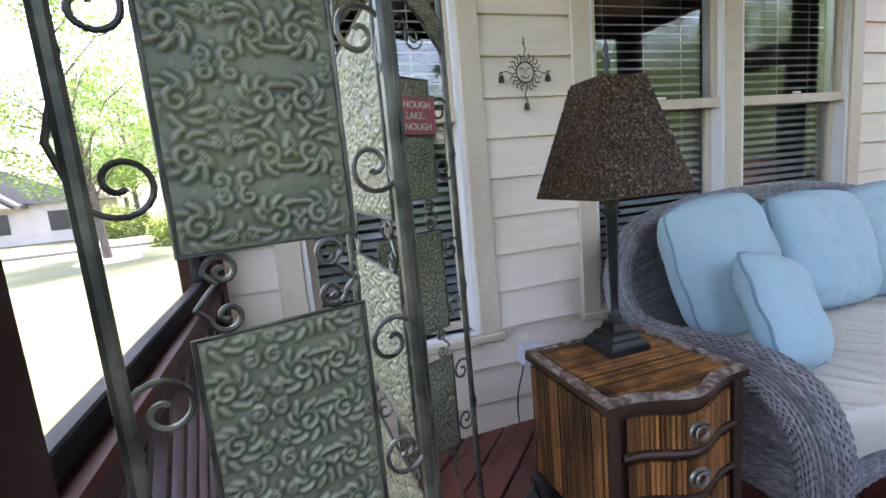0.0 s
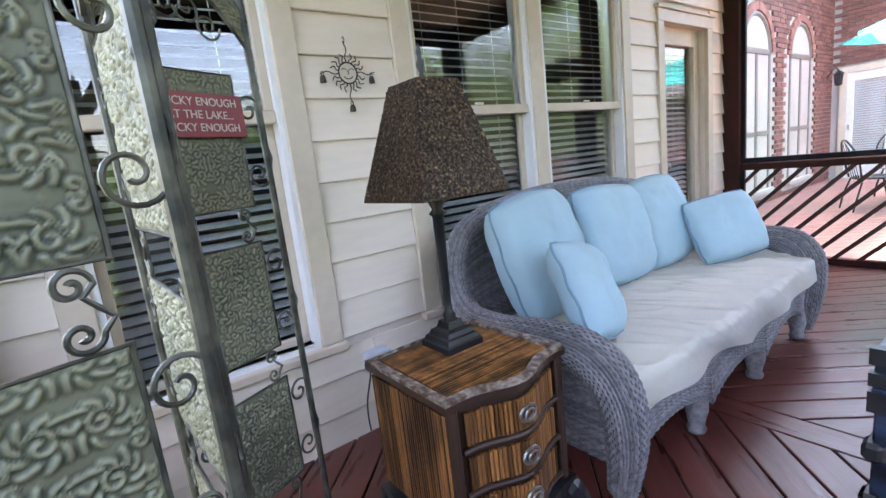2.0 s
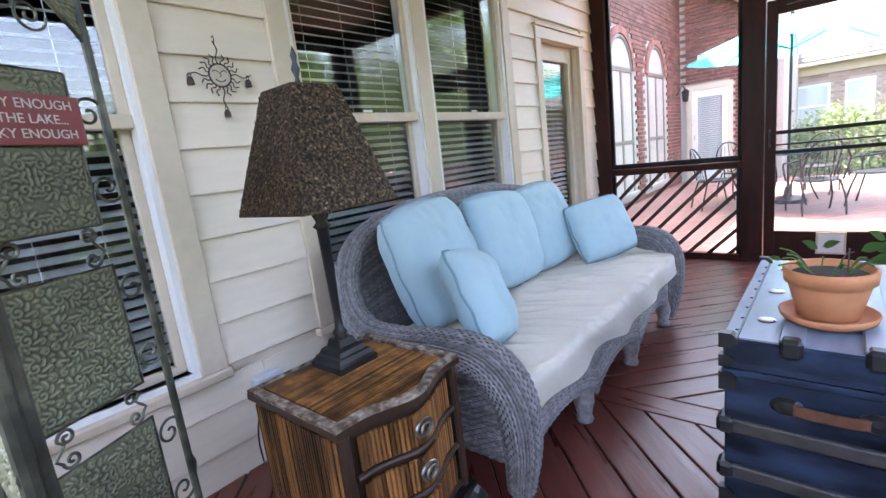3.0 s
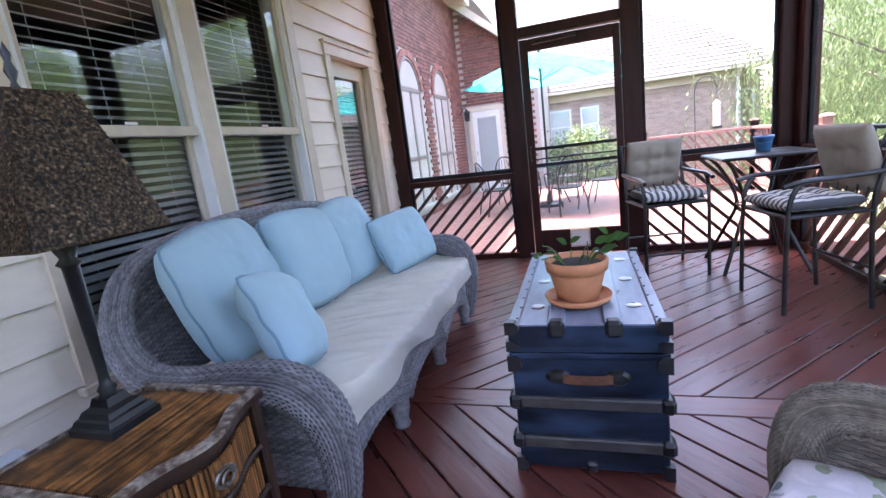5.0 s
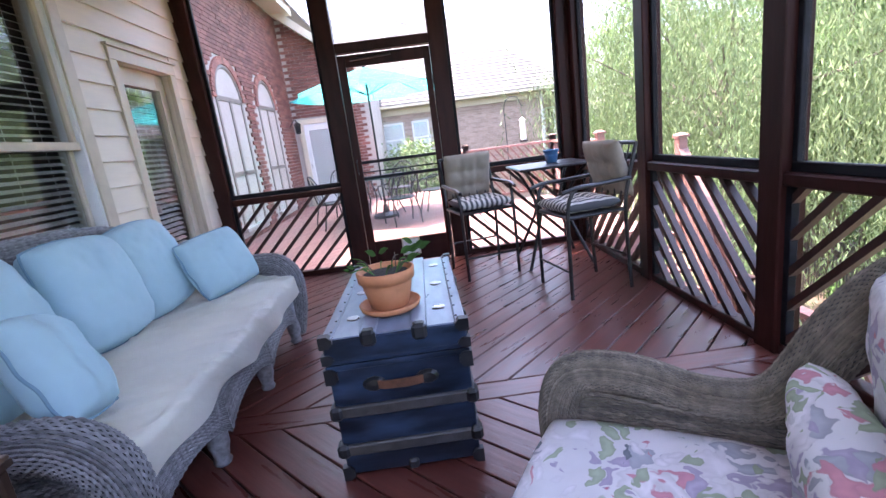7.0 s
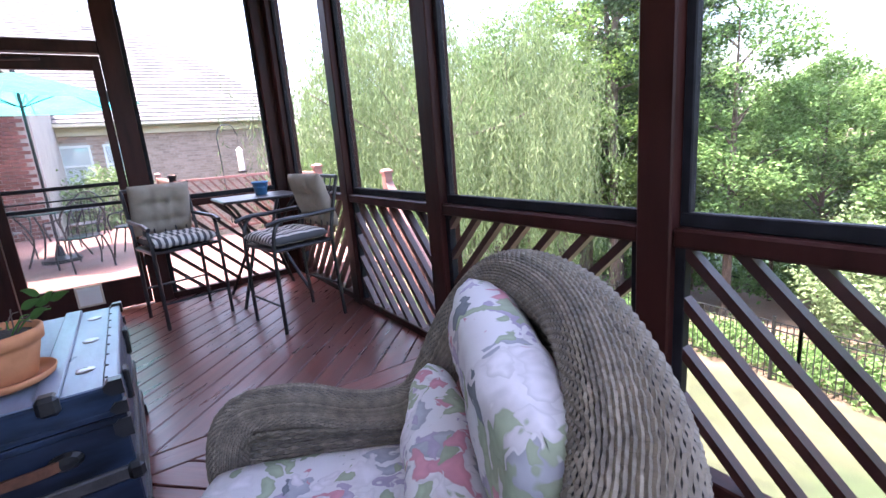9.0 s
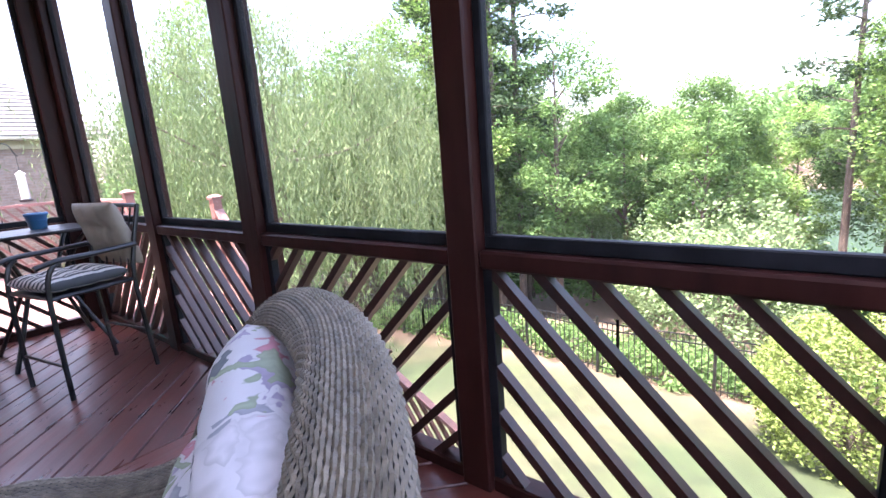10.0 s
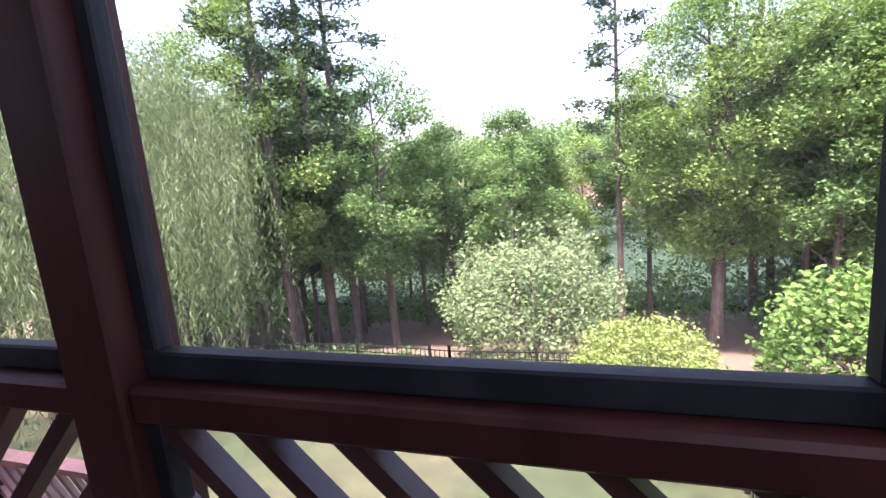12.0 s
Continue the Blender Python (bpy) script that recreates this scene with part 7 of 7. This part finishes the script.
def patio_chair(m):
    c = thing("patio_chair", "black metal patio chair with scrolled back on the deck", "chair", group="patio chairs round the umbrella table")
    part("seat", lathe([(0.0, 0.40), (0.23, 0.41), (0.245, 0.425), (0.23, 0.435), (0.0, 0.425)], 20), BLACKMETAL, c)
    for s in (-1, 1):
        part("arm", tube(spline([(s * 0.26, 0.22, 0.40), (s * 0.30, 0.20, 0.62), (s * 0.29, -0.05, 0.66), (s * 0.22, -0.24, 0.70)], 12), 0.012, 6), BLACKMETAL, c)
        part("leg", tube(spline([(s * 0.20, 0.16, 0.42), (s * 0.25, 0.22, 0.2), (s * 0.24, 0.26, 0.0)], 8), 0.012, 6), BLACKMETAL, c)
        part("leg", tube(spline([(s * 0.18, -0.18, 0.42), (s * 0.22, -0.24, 0.2), (s * 0.22, -0.28, 0.0)], 8), 0.012, 6), BLACKMETAL, c)
    part("back_frame", tube(spline([(-0.2, -0.2, 0.42), (-0.24, -0.26, 0.7), (-0.12, -0.32, 0.88), (0, -0.33, 0.92), (0.12, -0.32, 0.88), (0.24, -0.26, 0.7), (0.2, -0.2, 0.42)], 24), 0.012, 6), BLACKMETAL, c)
    for k in range(5):
        x = -0.14 + 0.07 * k
        part("back_bar", tube([(x, -0.21, 0.43), (x * 1.1, -0.28, 0.7), (x * 0.8, -0.325, 0.90 - abs(x) * 0.5)], 0.005, 5), BLACKMETAL, c)
    c.matrix_basis = m
    return c


pc = patio_chair(pose(UX + 0.95, UY - 0.35, -0.03, 0, 0, 75))
for dx, dy, a in ((-0.85, -0.45, -60), (0.3, 0.95, 165), (-0.7, 0.7, -140), (0.35, -0.98, 20)):
    copy_thing(pc, pose(UX + dx, UY + dy, -0.03, 0, 0, a))

hook = thing("bird_feeder", "hanging bird feeder on a tall shepherd hook", "bird feeder")
FX, FY = 3.72, 7.62
part("hook", tube(spline([(FX, FY, -0.03), (FX, FY, 1.2), (FX, FY, 1.62), (FX + 0.08, FY, 1.78), (FX + 0.24, FY, 1.78), (FX + 0.30, FY, 1.66), (FX + 0.33, FY, 1.62)], 30), 0.008, 6), BLACKMETAL, hook)
part("tube_body", lathe([(0.0, 1.02), (0.05, 1.03), (0.05, 1.36), (0.06, 1.37), (0.01, 1.42), (0.0, 1.43)], 14, (FX + 0.31, FY, 0)), WHITE_CARD, hook, "pale plastic seed tube")
part("tray", lathe([(0.0, 0.98), (0.075, 0.99), (0.08, 1.02), (0.0, 1.02)], 14, (FX + 0.31, FY, 0)), BLACKMETAL, hook)
part("hanger", tube([(FX + 0.31, FY, 1.43), (FX + 0.31, FY, 1.63)], 0.003, 5), BLACKMETAL, hook)
rebase(hook, (FX, FY, -0.03))

# ---- front lawn to the west: tree, drive, neighbour's house ----
yt = put(broadleaf("yard_tree", "airy young shade tree on the front lawn", 10.5, 3.8, 3.0, 31, LEAF_LIGHT, 20000, 0.075, 0.13, 110), -19.5, -8.0)
again(yt, -34.0, -3.0, 70, 1.1)
again(yt, -40.0, -12.0, 150, 1.2)
for k, (x, y) in enumerate(((-46, -6), (-50, 2), (-52, -16), (-48, -26), (-44, 6), (-54, -34), (-40, 12), (-58, -10))):
    again((oak, yt)[k % 2], x, y, k * 57, 1.25)
bed = finish(lathe([(0.0, 0.12), (0.9, 0.10), (1.15, 0.0)], 16, (-19.5, -8.0, land(-19.5, -8.0))), MORTAR, "tree_ring", label="ring of pale stones round the yard tree", category="stones")
finish(B((-30.5, -25.5, -80, 40, land(-28, 0) + 0.0, land(-28, 0) + 0.12)), ASPHALT, "road", label="pale concrete street beyond the lawn", kind="structure")
nb = thing("neighbour_house", "pale stone neighbour house with grey gabled roof", "house")
gz = land(-42, -20)
part("wall", B((-46, -38, -27, -15, gz, gz + 2.9)), MORTAR, nb)
part("roof", prism([(-28, gz + 2.8), (-14, gz + 2.8), (-21, gz + 6.2)], -47, -37.5, plane="yz"), SHINGLE, nb)
part("gable", prism([(-24, gz + 2.6), (-18.5, gz + 2.6), (-21.2, gz + 4.8)], -38.0, -36.8, plane="yz"), MORTAR, nb)
part("gable_roof", prism([(-24.5, gz + 2.5), (-21.2, gz + 5.0), (-18.0, gz + 2.5), (-18.0, gz + 2.75), (-21.2, gz + 5.3), (-24.5, gz + 2.75)], -38.2, -36.5, plane="yz"), SHINGLE, nb)
for y in (-26, -20.5, -17):
    part("window", B((-38.02, -37.95, y, y + 1.2, gz + 0.8, gz + 2.2)), BLACKMETAL, nb)
rebase(nb, (-42, -21, gz))
fs = put(shrub("front_shrub", "rounded green shrub by the street", 1.3, 1.3, 1.6, 14, LEAF_BUSH, 3000, 0.09, 0.25), -24.5, -6.3)
again(fs, -24.0, -4.0, 80, 1.1)
again(fs, -35.0, -12.0, 10, 1.3)


# ---- pieces of the setting: siding boards and deck boards ----
def board_mesh(name, bm, mat):
    me = bpy.data.meshes.new(name)
    bm.normal_update()
    bm.to_mesh(me)
    bm.free()
    me.materials.append(mat)
    return me


EXPO = 0.1735
gaps = [(-1.44, WIN1[0]), (WIN1[1], WIN2[0]), (WIN2[1], DOOR[0]), (DOOR[1], 3.9)]
course = 0
while course * EXPO < 3.12:
    z0 = -0.197 + course * EXPO
    z1 = z0 + EXPO
    spans = gaps if z1 > 0.50 else [(-1.44, WIN2[0] - 0.3), (WIN2[0] - 0.3, DOOR[0]), gaps[3]]
    if z0 > 2.55:
        spans = [(-1.44, 0.9), (0.9, 3.9)]
    elif z0 > 2.10:
        spans = [gaps[0], gaps[1], (WIN2[1], 3.9)]
    for a, b in spans:
        top = min(z1, WIN_Z[0]) if (z1 > WIN_Z[0] and z1 <= 0.50) else z1
        bm = bmesh.new()
        prof = [(0.002, z0 - 0.012), (0.024, z0 - 0.012), (0.026, z0 - 0.008), (0.008, top), (0.002, top)]
        prism([(p[0], p[1]) for p in prof], a + 0.001, b - 0.001, plane="xz", bm=bm)
        part("siding_board", bm, SIDING, wall)
    course += 1

floor = bpy.data.objects["floor"]


def deck_board(poly, angle, name, mat, parent, z0=-0.042, z1=0.0):
    cx, cy = sum(p[0] for p in poly) / len(poly), sum(p[1] for p in poly) / len(poly)
    bm = prism(poly, z0, z1, (cx, cy), radians(angle))
    top = [e for e in bm.edges if all(abs(v.co.z - z1) < 1e-6 for v in e.verts)]
    bmesh.ops.bevel(bm, geom=top, offset=0.004, segments=1, affect="EDGES")
    ob = part(name, bm, mat, parent)
    ob.matrix_basis = pose(cx, cy, 0, 0, 0, angle)


for poly in strips(0.022, X_E + 0.1, 1.145, Y_N + 0.1, 45, 0.146, 0.007):
    deck_board(poly, 45, "deck_board", DECK, floor)
for poly in strips(0.022, X_E + 0.1, Y_S - 0.1, 0.992, -45, 0.146, 0.007):
    deck_board(poly, -45, "deck_board", DECK, floor)
deck_board([(0.022, 0.998), (X_E + 0.1, 0.998), (X_E + 0.1, 1.139), (0.022, 1.139)], 0, "border_board", DECK, floor)

# outer deck boards, bricks of the near wall
pave = bpy.data.objects["pavement"]
for poly in list(strips(-0.89, 2.94, 3.94, 11.1, 45, 0.146, 0.008)):
    deck_board(poly, 45, "deck_board", DECK_OUT, pave, -0.055, -0.03)
for poly in list(strips(2.955, 4.59, 3.94, 7.64, 45, 0.146, 0.008)):
    deck_board(poly, 45, "deck_board", DECK_OUT, pave, -0.055, -0.03)
brick_me = board_mesh("brick", B((-0.03, 0.0, 0.0, 0.203, 0.0, 0.0655), bevel=0.002), BRICK)
inv = house.matrix_basis.inverted()
for _, y, z in near_bricks:
    ob = new("brick", brick_me)
    ob.parent = house
    ob.matrix_basis = inv @ Matrix.Translation((HX + rng.uniform(-0.003, 0.003), y, z))
